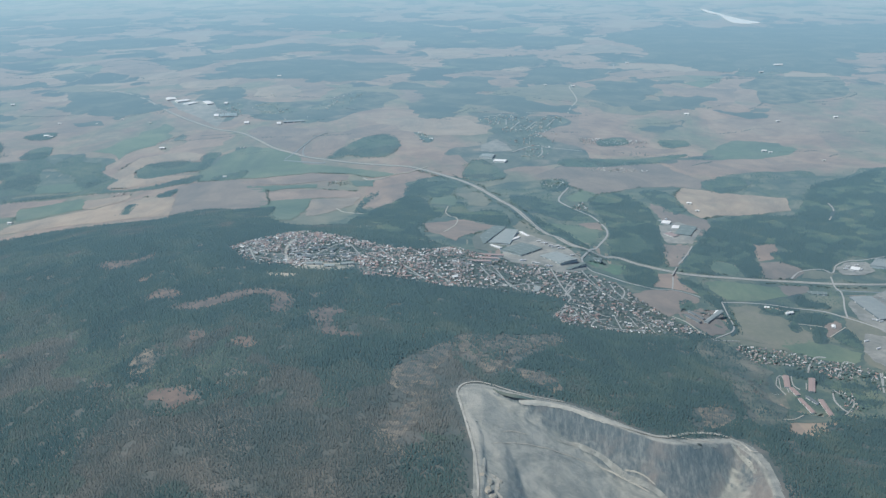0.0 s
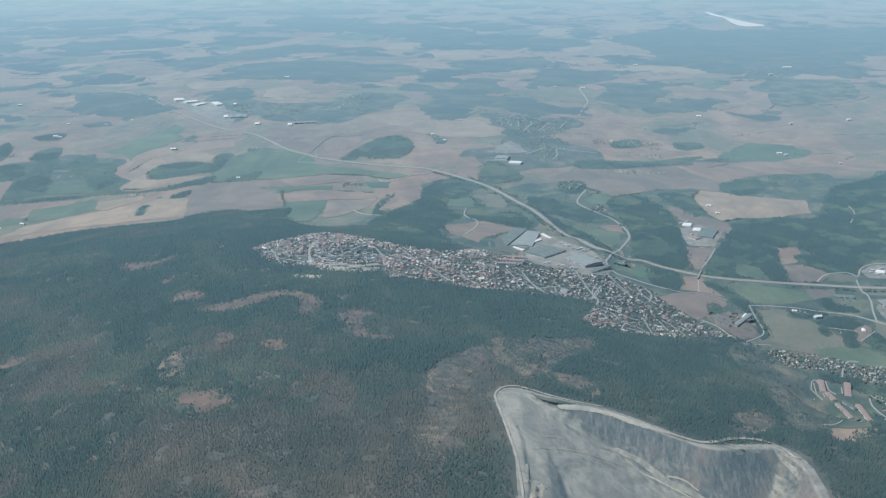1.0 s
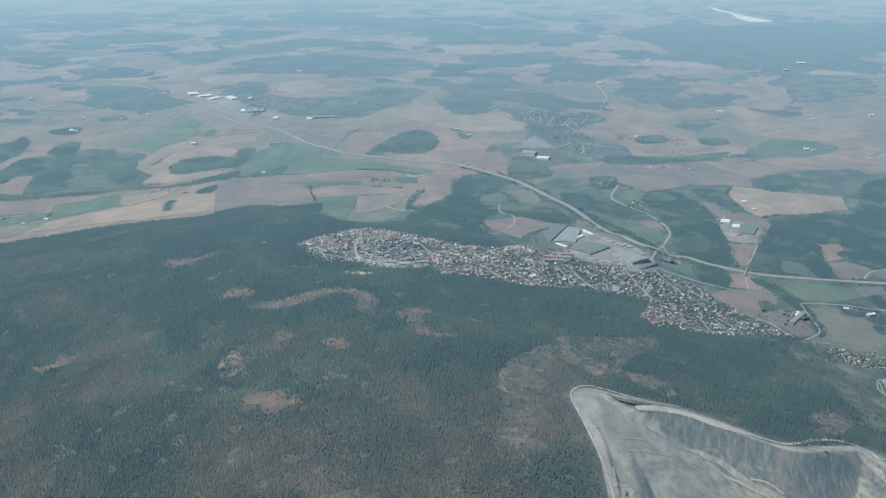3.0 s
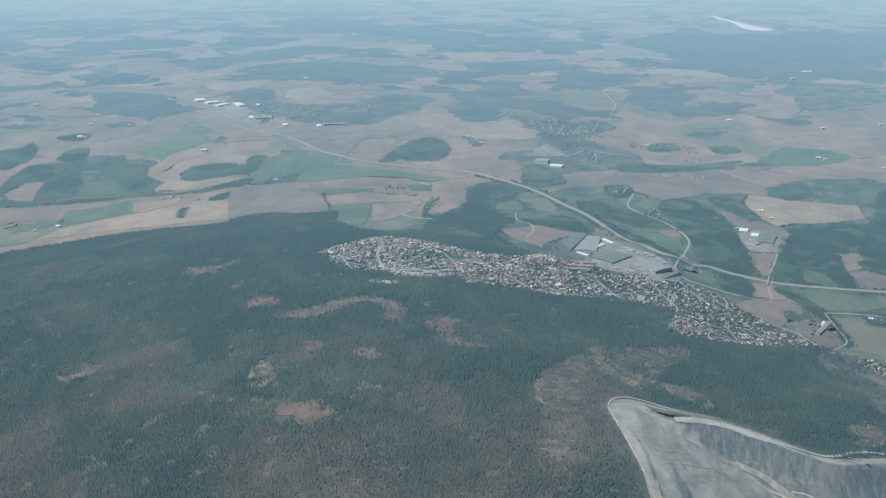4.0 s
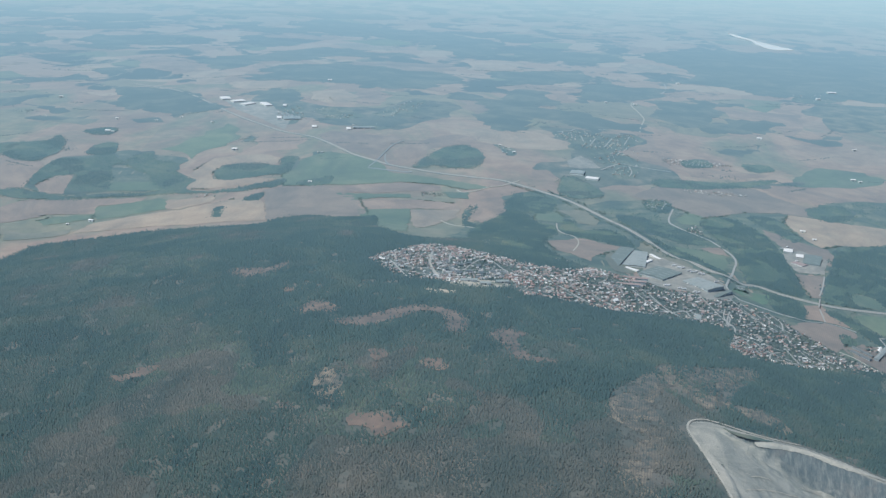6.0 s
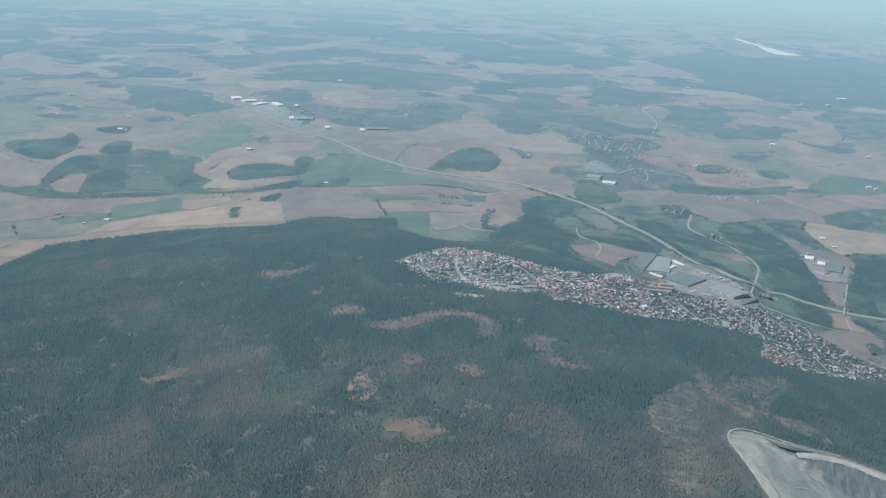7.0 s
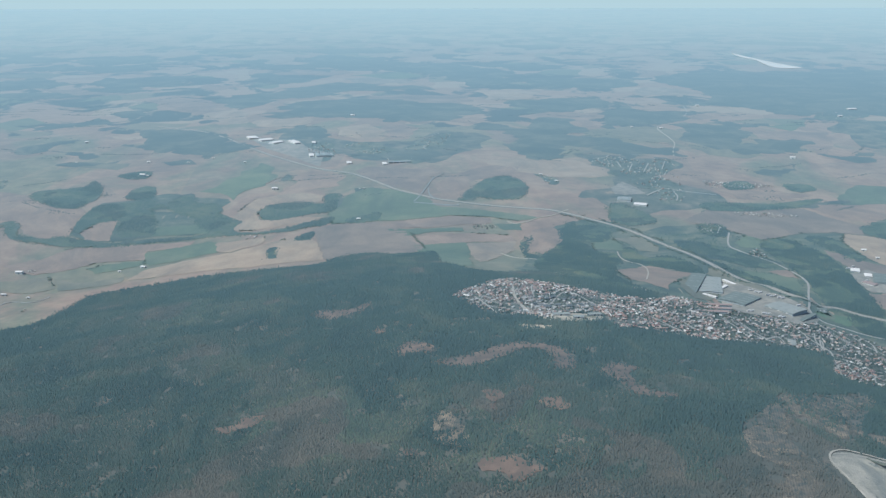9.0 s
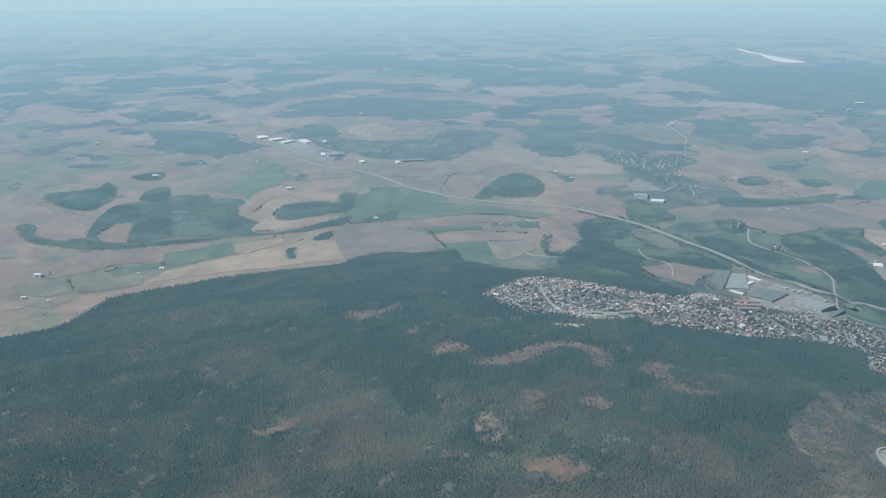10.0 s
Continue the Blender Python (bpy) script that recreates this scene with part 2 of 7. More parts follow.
def ground_material():
    """Patchwork of far fields: ploughed, stubble and green, with hedged edges."""
    n = Nodes("farmland")
    w = n.place(1.0, 0.75, 1.0, 0.5)
    bend = n.add("ShaderNodeTexNoise", Scale=0.006, Detail=3.0)
    n.link(w, bend.inputs["Vector"])
    push = n.add("ShaderNodeVectorMath")
    push.operation = "MULTIPLY_ADD"
    push.inputs[1].default_value = (70, 70, 0)
    n.link(bend.outputs["Color"], push.inputs[0])
    n.link(w, push.inputs[2])
    cell = n.add("ShaderNodeTexVoronoi", Scale=0.019)
    cell.voronoi_dimensions = "2D"
    n.link(push.outputs[0], cell.inputs["Vector"])
    sep = n.add("ShaderNodeSeparateColor")
    n.link(cell.outputs["Color"], sep.inputs[0])
    crop = n.ramp(sep.outputs[0], [(0.0, (0.34, 0.215, 0.135)), (0.20, (0.38, 0.255, 0.165)), (0.38, (0.28, 0.175, 0.11)), (0.50, (0.15, 0.16, 0.08)),
                                   (0.58, (0.40, 0.29, 0.185)), (0.74, (0.35, 0.22, 0.14)), (0.90, (0.22, 0.18, 0.10))], True)
    edge = n.add("ShaderNodeTexVoronoi", Scale=0.019)
    edge.voronoi_dimensions, edge.feature = "2D", "DISTANCE_TO_EDGE"
    n.link(push.outputs[0], edge.inputs["Vector"])
    hedge = n.math("LESS_THAN", edge.outputs["Distance"], n.math("MULTIPLY", n.math("SUBTRACT", n.noise(w, 0.012, 3), 0.5), 0.16))
    c = n.mix(n.math("MULTIPLY", hedge, 0.35), crop, (0.13, 0.13, 0.085))
    wood = n.ramp(n.noise(n.place(0.8, 0.55, 1.0, 0.1), 0.013, 8, 0.65, 0.5), [(0.50, (0, 0, 0)), (0.555, (1, 1, 1))])
    geo = n.add("ShaderNodeNewGeometry")
    sep2 = n.add("ShaderNodeSeparateXYZ")
    n.link(geo.outputs["Position"], sep2.inputs[0])
    beyond = n.math("GREATER_THAN", sep2.outputs[1], n.math("ADD", n.math("MULTIPLY", n.noise(w, 0.01, 2), 700.0), 880.0))
    c = n.mix(n.math("MULTIPLY", wood, beyond), c, (0.03, 0.04, 0.024))
    near = n.math("LESS_THAN", sep2.outputs[1], n.math("ADD", n.math("MULTIPLY", n.noise(w, 0.012, 4), 500.0), 1020.0))
    c = n.mix(near, c, plain_colour(n))
    fine = n.noise(n.place(), 0.05, 8, 0.65)
    c = n.mix(0.5, c, n.ramp(fine, [(0.25, (0.25, 0.25, 0.25)), (0.75, (0.75, 0.75, 0.75))]), "SOFT_LIGHT")
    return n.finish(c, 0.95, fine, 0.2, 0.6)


def floor_material():
    n = Nodes("woodland_floor")
    w = n.place()
    c = n.ramp(n.noise(w, 0.05, 8, 0.65, 0.5), stops((0.06, 0.058, 0.035), (0.10, 0.085, 0.055), (0.165, 0.125, 0.085)))
    return n.finish(c, 0.95, n.noise(w, 0.8, 4), 0.5, 0.5)


def foliage_material(name, ramp):
    n = Nodes(name)
    geo = n.add("ShaderNodeNewGeometry")
    w = n.place()
    pick = n.math("ADD", n.math("MULTIPLY", geo.outputs["Random Per Island"], 0.26), n.math("MULTIPLY", n.noise(w, 0.03, 6, 0.6, 0.7), 3.8))
    c = n.ramp(n.math("SUBTRACT", pick, 1.62), ramp)
    c = n.mix(0.3, c, n.ramp(n.noise(w, 2.5, 3), [(0.2, (0.2, 0.2, 0.2)), (0.8, (0.8, 0.8, 0.8))]), "SOFT_LIGHT")
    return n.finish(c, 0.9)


def canopy_material():
    n = Nodes("canopy_floor")
    w = n.place()
    c = n.ramp(n.noise(w, 0.018, 9, 0.7, 0.8), stops((0.034, 0.047, 0.028), (0.06, 0.07, 0.04), (0.14, 0.13, 0.078)))
    return n.finish(c, 0.95, n.noise(w, 0.5, 4), 0.5, 0.6)


M["canopy"] = canopy_material()
# Near-black floor colour paints in the shade between the trees.
M["painted_shade"] = field_material("wood_floor_painted_shade", stops((0.02, 0.03, 0.018), (0.034, 0.044, 0.025), (0.06, 0.064, 0.036)), 0.2, 0.0, 0.05)
M["ground"] = ground_material()
M["floor"] = floor_material()
M["conifer"] = foliage_material("spruce_and_pine", [(0.0, (0.0182, 0.031, 0.0166)), (0.4, (0.0242, 0.0401, 0.0212)), (0.7, (0.0347, 0.0514, 0.0257)), (1.0, (0.0643, 0.0718, 0.0355))])
M["mixed"] = foliage_material("budding_mixed_wood", [(0.0, (0.0292, 0.043, 0.0224)), (0.35, (0.0396, 0.0533, 0.0275)), (0.6, (0.0516, 0.0585, 0.0318)), (0.85, (0.0705, 0.0654, 0.0387)), (1.0, (0.0688, 0.0791, 0.037))])
M["fresh"] = foliage_material("leafing_broadleaf_wood", [(0.0, (0.04, 0.053, 0.024)), (0.4, (0.058, 0.073, 0.032)), (0.7, (0.082, 0.095, 0.042)), (1.0, (0.115, 0.115, 0.055))])
M["bare_wood"] = foliage_material("leafless_wood", [(0.0, (0.045, 0.045, 0.027)), (0.4, (0.0765, 0.063, 0.0387)), (0.7, (0.104, 0.0792, 0.0504)), (1.0, (0.135, 0.101, 0.0657))])
M["far_wood"] = foliage_material("distant_leafing_wood", [(0.0, (0.04, 0.062, 0.03)), (0.3, (0.058, 0.082, 0.038)), (0.55, (0.08, 0.105, 0.048)), (0.8, (0.115, 0.13, 0.06)), (1.0, (0.15, 0.15, 0.075))])


def plain(name, col, rough=0.8, vary=0.25, scale=0.7, metal=0.0, haze=None):
    n = Nodes(name)
    w = n.place()
    c = n.mix(vary, col, n.ramp(n.noise(w, scale, 6, 0.65), [(0.25, (0.2, 0.2, 0.2)), (0.75, (0.8, 0.8, 0.8))]), "SOFT_LIGHT")
    return n.finish(c, rough, n.noise(w, scale * 4, 3), 0.1, 0.1, metal, haze)


def picked(name, cols, rough=0.8, island=False):
    """One of several colours for each object or island."""
    n = Nodes(name)
    src = n.add("ShaderNodeNewGeometry").outputs["Random Per Island"] if island else n.add("ShaderNodeObjectInfo").outputs["Random"]
    c = n.ramp(src, [(i / len(cols), col) for i, col in enumerate(cols)], True)
    w = n.place()
    c = n.mix(0.3, c, n.ramp(n.noise(w, 1.8, 5, 0.65), [(0.25, (0.2, 0.2, 0.2)), (0.75, (0.8, 0.8, 0.8))]), "SOFT_LIGHT")
    return n.finish(c, rough, haze=0.082)


M["asphalt"] = plain("worn_asphalt", (0.25, 0.245, 0.235), 0.85)
M["concrete"] = plain("pale_concrete", (0.41, 0.375, 0.33), 0.9)
M["motorway"] = plain("pale_motorway_asphalt", (0.42, 0.385, 0.335), 0.85, haze=0.07)
M["gravel"] = plain("gravel_road", (0.47, 0.41, 0.32), 0.9)
M["roof_grey"] = plain("grey_sheet_roof", (0.27, 0.27, 0.245), 0.6, 0.3, 0.25)
M["roof_pale"] = plain("pale_sheet_roof", (0.33, 0.335, 0.30), 0.6, 0.3, 0.25)
M["roof_moss"] = plain("green_felt_roof", (0.155, 0.165, 0.13), 0.8, 0.35, 0.25)
M["roof_dark"] = plain("dark_felt_roof", (0.13, 0.122, 0.112), 0.8, 0.3, 0.25)
# Whites carry a thinner painted haze so they stay bright.
M["roof_white"] = plain("white_sheet_roof", (0.86, 0.86, 0.84), 0.5, 0.08, haze=0.04)
M["roof_tile"] = plain("red_tile_roof", (0.37, 0.235, 0.19), 0.85, 0.4, 1.5)
M["wall_white"] = plain("white_plaster", (0.78, 0.77, 0.74), 0.8, 0.15, haze=0.05)
M["wall_grey"] = plain("grey_cladding", (0.36, 0.36, 0.35), 0.7, 0.2)
M["wall_dark"] = plain("dark_cladding", (0.10, 0.105, 0.11), 0.7, 0.2)
M["white_paint"] = plain("white_paint", (0.84, 0.84, 0.83), 0.4, 0.1, haze=0.04)
M["dark_rubber"] = plain("dark_rubber", (0.03, 0.03, 0.03), 0.8, 0.1)
WALLS = [(0.66, 0.62, 0.56), (0.56, 0.50, 0.42), (0.36, 0.22, 0.17), (0.84, 0.82, 0.79), (0.48, 0.40, 0.31), (0.30, 0.26, 0.22), (0.60, 0.52, 0.41), (0.72, 0.70, 0.67)]
ROOFS = [(0.42, 0.24, 0.18), (0.24, 0.19, 0.17), (0.50, 0.31, 0.25), (0.54, 0.46, 0.41), (0.38, 0.30, 0.26), (0.84, 0.82, 0.79), (0.50, 0.40, 0.34), (0.27, 0.22, 0.20), (0.38, 0.22, 0.17), (0.54, 0.44, 0.38), (0.46, 0.32, 0.26), (0.80, 0.77, 0.73)]
M["house_wall"], M["house_roof"] = picked("house_wall_paint", WALLS), picked("house_roof_cover", ROOFS)
M["joined_wall"], M["joined_roof"] = picked("far_house_wall_paint", WALLS, island=True), picked("far_house_roof_cover", ROOFS, island=True)
GREYS = [(0.52, 0.49, 0.46), (0.26, 0.25, 0.25), (0.38, 0.30, 0.26), (0.62, 0.59, 0.56), (0.24, 0.235, 0.23)]
REDS = [(0.44, 0.22, 0.165), (0.37, 0.195, 0.15), (0.50, 0.31, 0.24), (0.58, 0.45, 0.38), (0.29, 0.17, 0.135), (0.38, 0.225, 0.18), (0.80, 0.77, 0.73)]
M["roofs_grey"], M["roofs_red"] = picked("grey_house_roofs", GREYS, island=True), picked("red_house_roofs", REDS, island=True)
PALE = [(0.72, 0.69, 0.64), (0.40, 0.24, 0.18), (0.80, 0.78, 0.75), (0.50, 0.47, 0.44)]
M["roofs_pale"] = picked("pale_far_roofs", PALE, island=True)
M["house_grey"], M["house_red"] = picked("grey_house_roof", GREYS), picked("red_house_roof", REDS)
M["car_paint"] = picked("car_paint", [(0.6, 0.6, 0.6), (0.4, 0.03, 0.03), (0.75, 0.75, 0.74), (0.08, 0.09, 0.11), (0.5, 0.05, 0.05), (0.25, 0.26, 0.27)], 0.35)


def rock_material():
    """Pale crushed gravel on the flats with wheel scrapes and stains, darker streaked rock on the faces."""
    n = Nodes("quarried_rock")
    w = n.place()
    flat = n.ramp(n.noise(w, 0.06, 9, 0.68, 1.2), stops((0.22, 0.205, 0.165), (0.335, 0.31, 0.25), (0.46, 0.42, 0.345)))
    scrape = n.ramp(n.noise(n.place(0.3, 1.5, 1, 0.5), 0.3, 7, 0.72, 1.4), [(0.54, (0, 0, 0)), (0.66, (1, 1, 1))])
    flat = n.mix(n.math("MULTIPLY", scrape, 0.38), flat, (0.55, 0.50, 0.41))
    ruts = n.ramp(n.noise(n.place(1.3, 0.35, 1, -0.7), 0.4, 6, 0.7, 1.0), [(0.30, (1, 1, 1)), (0.42, (0, 0, 0))])
    flat = n.mix(n.math("MULTIPLY", ruts, 0.42), flat, (0.14, 0.135, 0.115))
    face = n.ramp(n.noise(n.place(1.0, 0.45, 0.05), 0.75, 8, 0.72), stops((0.075, 0.073, 0.066), (0.14, 0.134, 0.12), (0.26, 0.243, 0.205)))
    brown = n.ramp(n.noise(w, 0.05, 6, 0.62, 0.6), [(0.48, (0, 0, 0)), (0.62, (1, 1, 1))])
    face = n.mix(n.math("MULTIPLY", brown, 0.65), face, (0.28, 0.205, 0.155))
    geo = n.add("ShaderNodeNewGeometry")
    sep = n.add("ShaderNodeSeparateXYZ")
    n.link(geo.outputs["Normal"], sep.inputs[0])
    steep = n.ramp(sep.outputs[2], [(0.74, (1, 1, 1)), (0.90, (0, 0, 0))])
    c = n.mix(steep, flat, face)
    return n.finish(c, 0.9, n.noise(w, 0.7, 8, 0.72), 0.7, 0.6)


M["rock"] = rock_material()


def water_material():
    n = Nodes("lake_water_painted_bright")
    # Near-white base colour stands in for light reflected off the water.
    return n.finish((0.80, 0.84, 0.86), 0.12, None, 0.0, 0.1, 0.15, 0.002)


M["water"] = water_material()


# ---- building blocks ----
def mesh_of(name, verts, faces, mats, slots=None):
    me = bpy.data.meshes.new(name)
    me.from_pydata(verts, [], faces)
    for m in mats:
        me.materials.append(m)
    if slots is not None:
        me.polygons.foreach_set("material_index", slots)
    me.update()
    return me


def empty(name, m=None):
    ob = new(name)
    ob.empty_display_size = 0.5
    if m is not None:
        ob.matrix_world = m
    return ob


def part(name, me, parent, m=None, label=""):
    ob = new(name, me)
    ob.parent = parent
    if m is not None:
        ob.matrix_basis = m
    return tagged(ob, label)


def drape(outline, cell, hole=None):
    """Triangles over the terrain inside an outline: points and faces in plan."""
    from mathutils.geometry import delaunay_2d_cdt
    o = np.array(outline)
    lo, hi = o.min(0), o.max(0)
    gx, gy = np.meshgrid(np.arange(lo[0], hi[0], cell), np.arange(lo[1], hi[1], cell * (1.0 if hi[1] < 900 else 2.0)))
    gx, gy = gx.ravel() + 0.37 * cell, gy.ravel() + 0.29 * cell
    keep = inside(gx, gy, outline) & (edge_distance(gx, gy, outline) > cell * 0.35)
    pts = [Vector(p) for p in outline] + [Vector((a, b)) for a, b in zip(gx[keep], gy[keep])]
    n = len(outline)
    verts, _, faces, *_ = delaunay_2d_cdt(pts, [], [list(range(n))], 1, 1e-4)
    v = np.array([(p.x, p.y) for p in verts])
    if hole is not None:
        out = []
        for f in faces:
            c = v[list(f)].mean(0)
            if not (inside(c[0], c[1], hole)):
                out.append(f)
        faces = out
    return v, faces


def dense(points, step):
    """More points along straight edges."""
    out = []
    for i, (x1, y1) in enumerate(points):
        x2, y2 = points[(i + 1) % len(points)]
        k = max(1, int(math.hypot(x2 - x1, y2 - y1) / step))
        out += [(x1 + (x2 - x1) * j / k, y1 + (y2 - y1) * j / k) for j in range(k)]
    return out


def patch(name, points, mat, label, category, lift=0.15, cell=None, rounded=True, hole=None, kind="structure", rough=0.0):
    out = smooth(points, True, 5) if rounded else dense(points, max(4.0, points[0][1] / 90)) if rough else points
    if rough:
        fine = rough * 0.6
        out = dense(out, max(2.5, rough * 0.7))
        out = [(x + rough * wobble(x, y, rough * 2.5, 3.1) + 0.3 * fine * wobble(x, y, fine, 5.3), y + rough * wobble(x, y, rough * 2.5, 7.7) + 0.5 * fine * wobble(x, y, fine, 2.6)) for x, y in out]
    size = max(np.ptp(np.array(out), axis=0))
    v, faces = drape(out, cell or max(4.0 if points[0][1] > 700 else 2.5, size / 18), hole)
    z = height(v[:, 0], v[:, 1]) + lift
    ob = new(name, mesh_of(name, np.c_[v, z].tolist(), faces, [mat]))
    return tagged(ob, label, category, kind=kind)


def ribbon(name, points, width, mat, label, category, lift=0.3, offset=0.0, parent=None, steps=8, rounded=True):
    """A strip of road over the terrain with a thin edge."""
    line = smooth(points, False, steps) if rounded else points
    verts, faces = [], []
    for i, (x, y) in enumerate(line):
        a, b = Vector(line[max(i - 1, 0)]), Vector(line[min(i + 1, len(line) - 1)])
        d = (b - a).normalized()
        nx, ny = -d.y, d.x
        for side in (-0.5, 0.5):
            px, py = x + nx * (offset + side * width), y + ny * (offset + side * width)
            zs = hgt(px, py) + lift
            verts += [(px, py, zs), (px, py, zs - 0.5)]
        if i:
            k = 4 * i
            faces += [(k - 4, k, k + 2, k - 2), (k - 4, k - 3, k + 1, k), (k - 2, k + 2, k + 3, k - 1)]
    ob = new(name, mesh_of(name, verts, faces, [mat]))
    if parent is not None:
        ob.parent = parent
        return ob
    return tagged(ob, label, category, kind="structure")


def scatter(points, spacing, avoid=(), seed=1, rounded=True, ragged=0.0):
    """Jittered places inside an outline and outside of others."""
    rng = np.random.default_rng(seed)
    out = smooth(points, True, 4) if rounded else points
    o = np.array(out)
    lo, hi = o.min(0), o.max(0)
    gx, gy = np.meshgrid(np.arange(lo[0], hi[0], spacing), np.arange(lo[1], hi[1], spacing))
    x = gx.ravel() + rng.uniform(-0.48, 0.48, gx.size) * spacing
    y = gy.ravel() + rng.uniform(-0.48, 0.48, gx.size) * spacing
    jx = x + (rng.normal(0, ragged, x.size) if ragged else 0)
    jy = y + (rng.normal(0, ragged, x.size) if ragged else 0)
    keep = inside(jx, jy, out)
    for a in avoid:
        keep &= ~inside(jx, jy, a)
    return x[keep], y[keep]


def trees(name, x, y, mat, label, tall=3.0, wide=1.3, seed=1, tiers=2, sides=4, broad=0.3, category="trees"):
    """Many trees in one mesh: tapered ragged tiers for conifers, tilted lobes for broad crowns."""
    rng = np.random.default_rng(seed)
    n = len(x)
    if not n:
        return None
    z = height(x, y)
    h = tall * rng.uniform(0.55, 1.25, n)
    r = wide * 0.5 * rng.uniform(0.65, 1.35, n)
    is_broad = rng.random(n) < broad
    V, Fc, count = [], [], 0
    lean = rng.normal(0, 0.05, (n, 2))
    ang0 = rng.uniform(0, 6.28, n)
    for k in range(tiers):
        lo = np.where(is_broad, 0.22 + 0.22 * k, 0.10 + 0.62 * k / tiers)
        mid = np.where(is_broad, lo + 0.26, lo + 0.02)
        hi = np.where(is_broad, np.minimum(lo + 0.52, 0.9), lo + (0.95 / tiers if k < tiers - 1 else 0.9 - lo + 0.1))
        rr = np.where(is_broad, r * (1.2 - 0.15 * k), r * (1.05 - 0.62 * k / tiers))
        ox = np.where(is_broad, rng.normal(0, 0.35, n) * r, 0.0)
        oy = np.where(is_broad, rng.normal(0, 0.35, n) * r, 0.0)
        ring = np.zeros((n, sides, 3))
        for s in range(sides):
            a = ang0 + 6.283 * s / sides + 0.6 * k
            q = rr * rng.uniform(0.65, 1.3, n)
            ring[:, s, 0] = x + ox + np.cos(a) * q + lean[:, 0] * h * mid
            ring[:, s, 1] = y + oy + np.sin(a) * q + lean[:, 1] * h * mid
            ring[:, s, 2] = z + h * (mid + rng.uniform(-0.06, 0.06, n))
        top = np.stack([x + ox + lean[:, 0] * h * hi, y + oy + lean[:, 1] * h * hi, z + h * hi], 1)[:, None]
        low = np.stack([x + ox, y + oy, z + h * np.where(is_broad, lo, lo - 0.06)], 1)[:, None]
        block = np.concatenate([ring, top, low], 1).reshape(-1, 3)
        base = count + np.arange(n)[:, None] * (sides + 2)
        for s in range(sides):
            t = (s + 1) % sides
            Fc.append(np.concatenate([base + s, base + t, base + sides], 1))
            if k == 0 and broad > 0.5:
                Fc.append(np.concatenate([base + t, base + s, base + sides + 1], 1))
        V.append(block)
        count += len(block)
    V = np.concatenate(V)
    Fc = np.concatenate(Fc)
    me = bpy.data.meshes.new(name)
    me.vertices.add(len(V))
    me.vertices.foreach_set("co", V.ravel().astype(np.float32))
    me.loops.add(len(Fc) * 3)
    me.loops.foreach_set("vertex_index", Fc.ravel().astype(np.int32))
    me.polygons.add(len(Fc))
    me.polygons.foreach_set("loop_start", np.arange(0, len(Fc) * 3, 3, dtype=np.int32))
    me.polygons.foreach_set("loop_total", np.full(len(Fc), 3, np.int32))
    me.materials.append(mat)
    me.update(calc_edges=True)
    me.validate()
    return tagged(new(name, me), label, category, kind="stuff")

# ---- quarry ----
RIM = smooth([(-1.3, 286.7), (-2.4, 300.3), (-3.5, 325.8), (-6.5, 339.5), (-8.6, 351.2), (-6.6, 358.8), (-0.8, 361.8), (5, 359.9), (12.8, 356.5), (32.4, 354), (46.2, 349.2), (58.1, 343.9),
              (68, 341.1), (81, 345.9), (93.2, 349.4), (99.4, 343.1), (101.7, 329.7), (98.9, 303.2), (84.3, 280.8), (54.4, 266.8), (19.6, 267)], True, 6)
FAR_WALL = [(10.9, 352.9), (32.4, 352.2), (46.2, 347.3), (58.1, 341.4), (68.1, 337.8), (82.1, 342.1), (91.2, 344.5), (96.5, 337.2), (98.7, 322.8), (95.8, 303), (84.2, 284.6)]


def pit_depth(x, y):
    """How far the quarry is dug below the old land."""
    d = edge_distance(x, y, RIM)
    dug = np.where(inside(x, y, RIM), d, 0.0)
    wall = np.maximum(dug - 3.4, 0) * 1.6
    slope = np.clip((x - 1) * 0.30, 0, 14) + np.clip((340 - y) * 0.10, 0, 6)
    slope = np.minimum(slope, dug * (0.28 + 0.62 * np.clip((x - 8) / 25, 0, 1)))
    low = np.minimum(wall, slope)
    return np.maximum(low, 0)


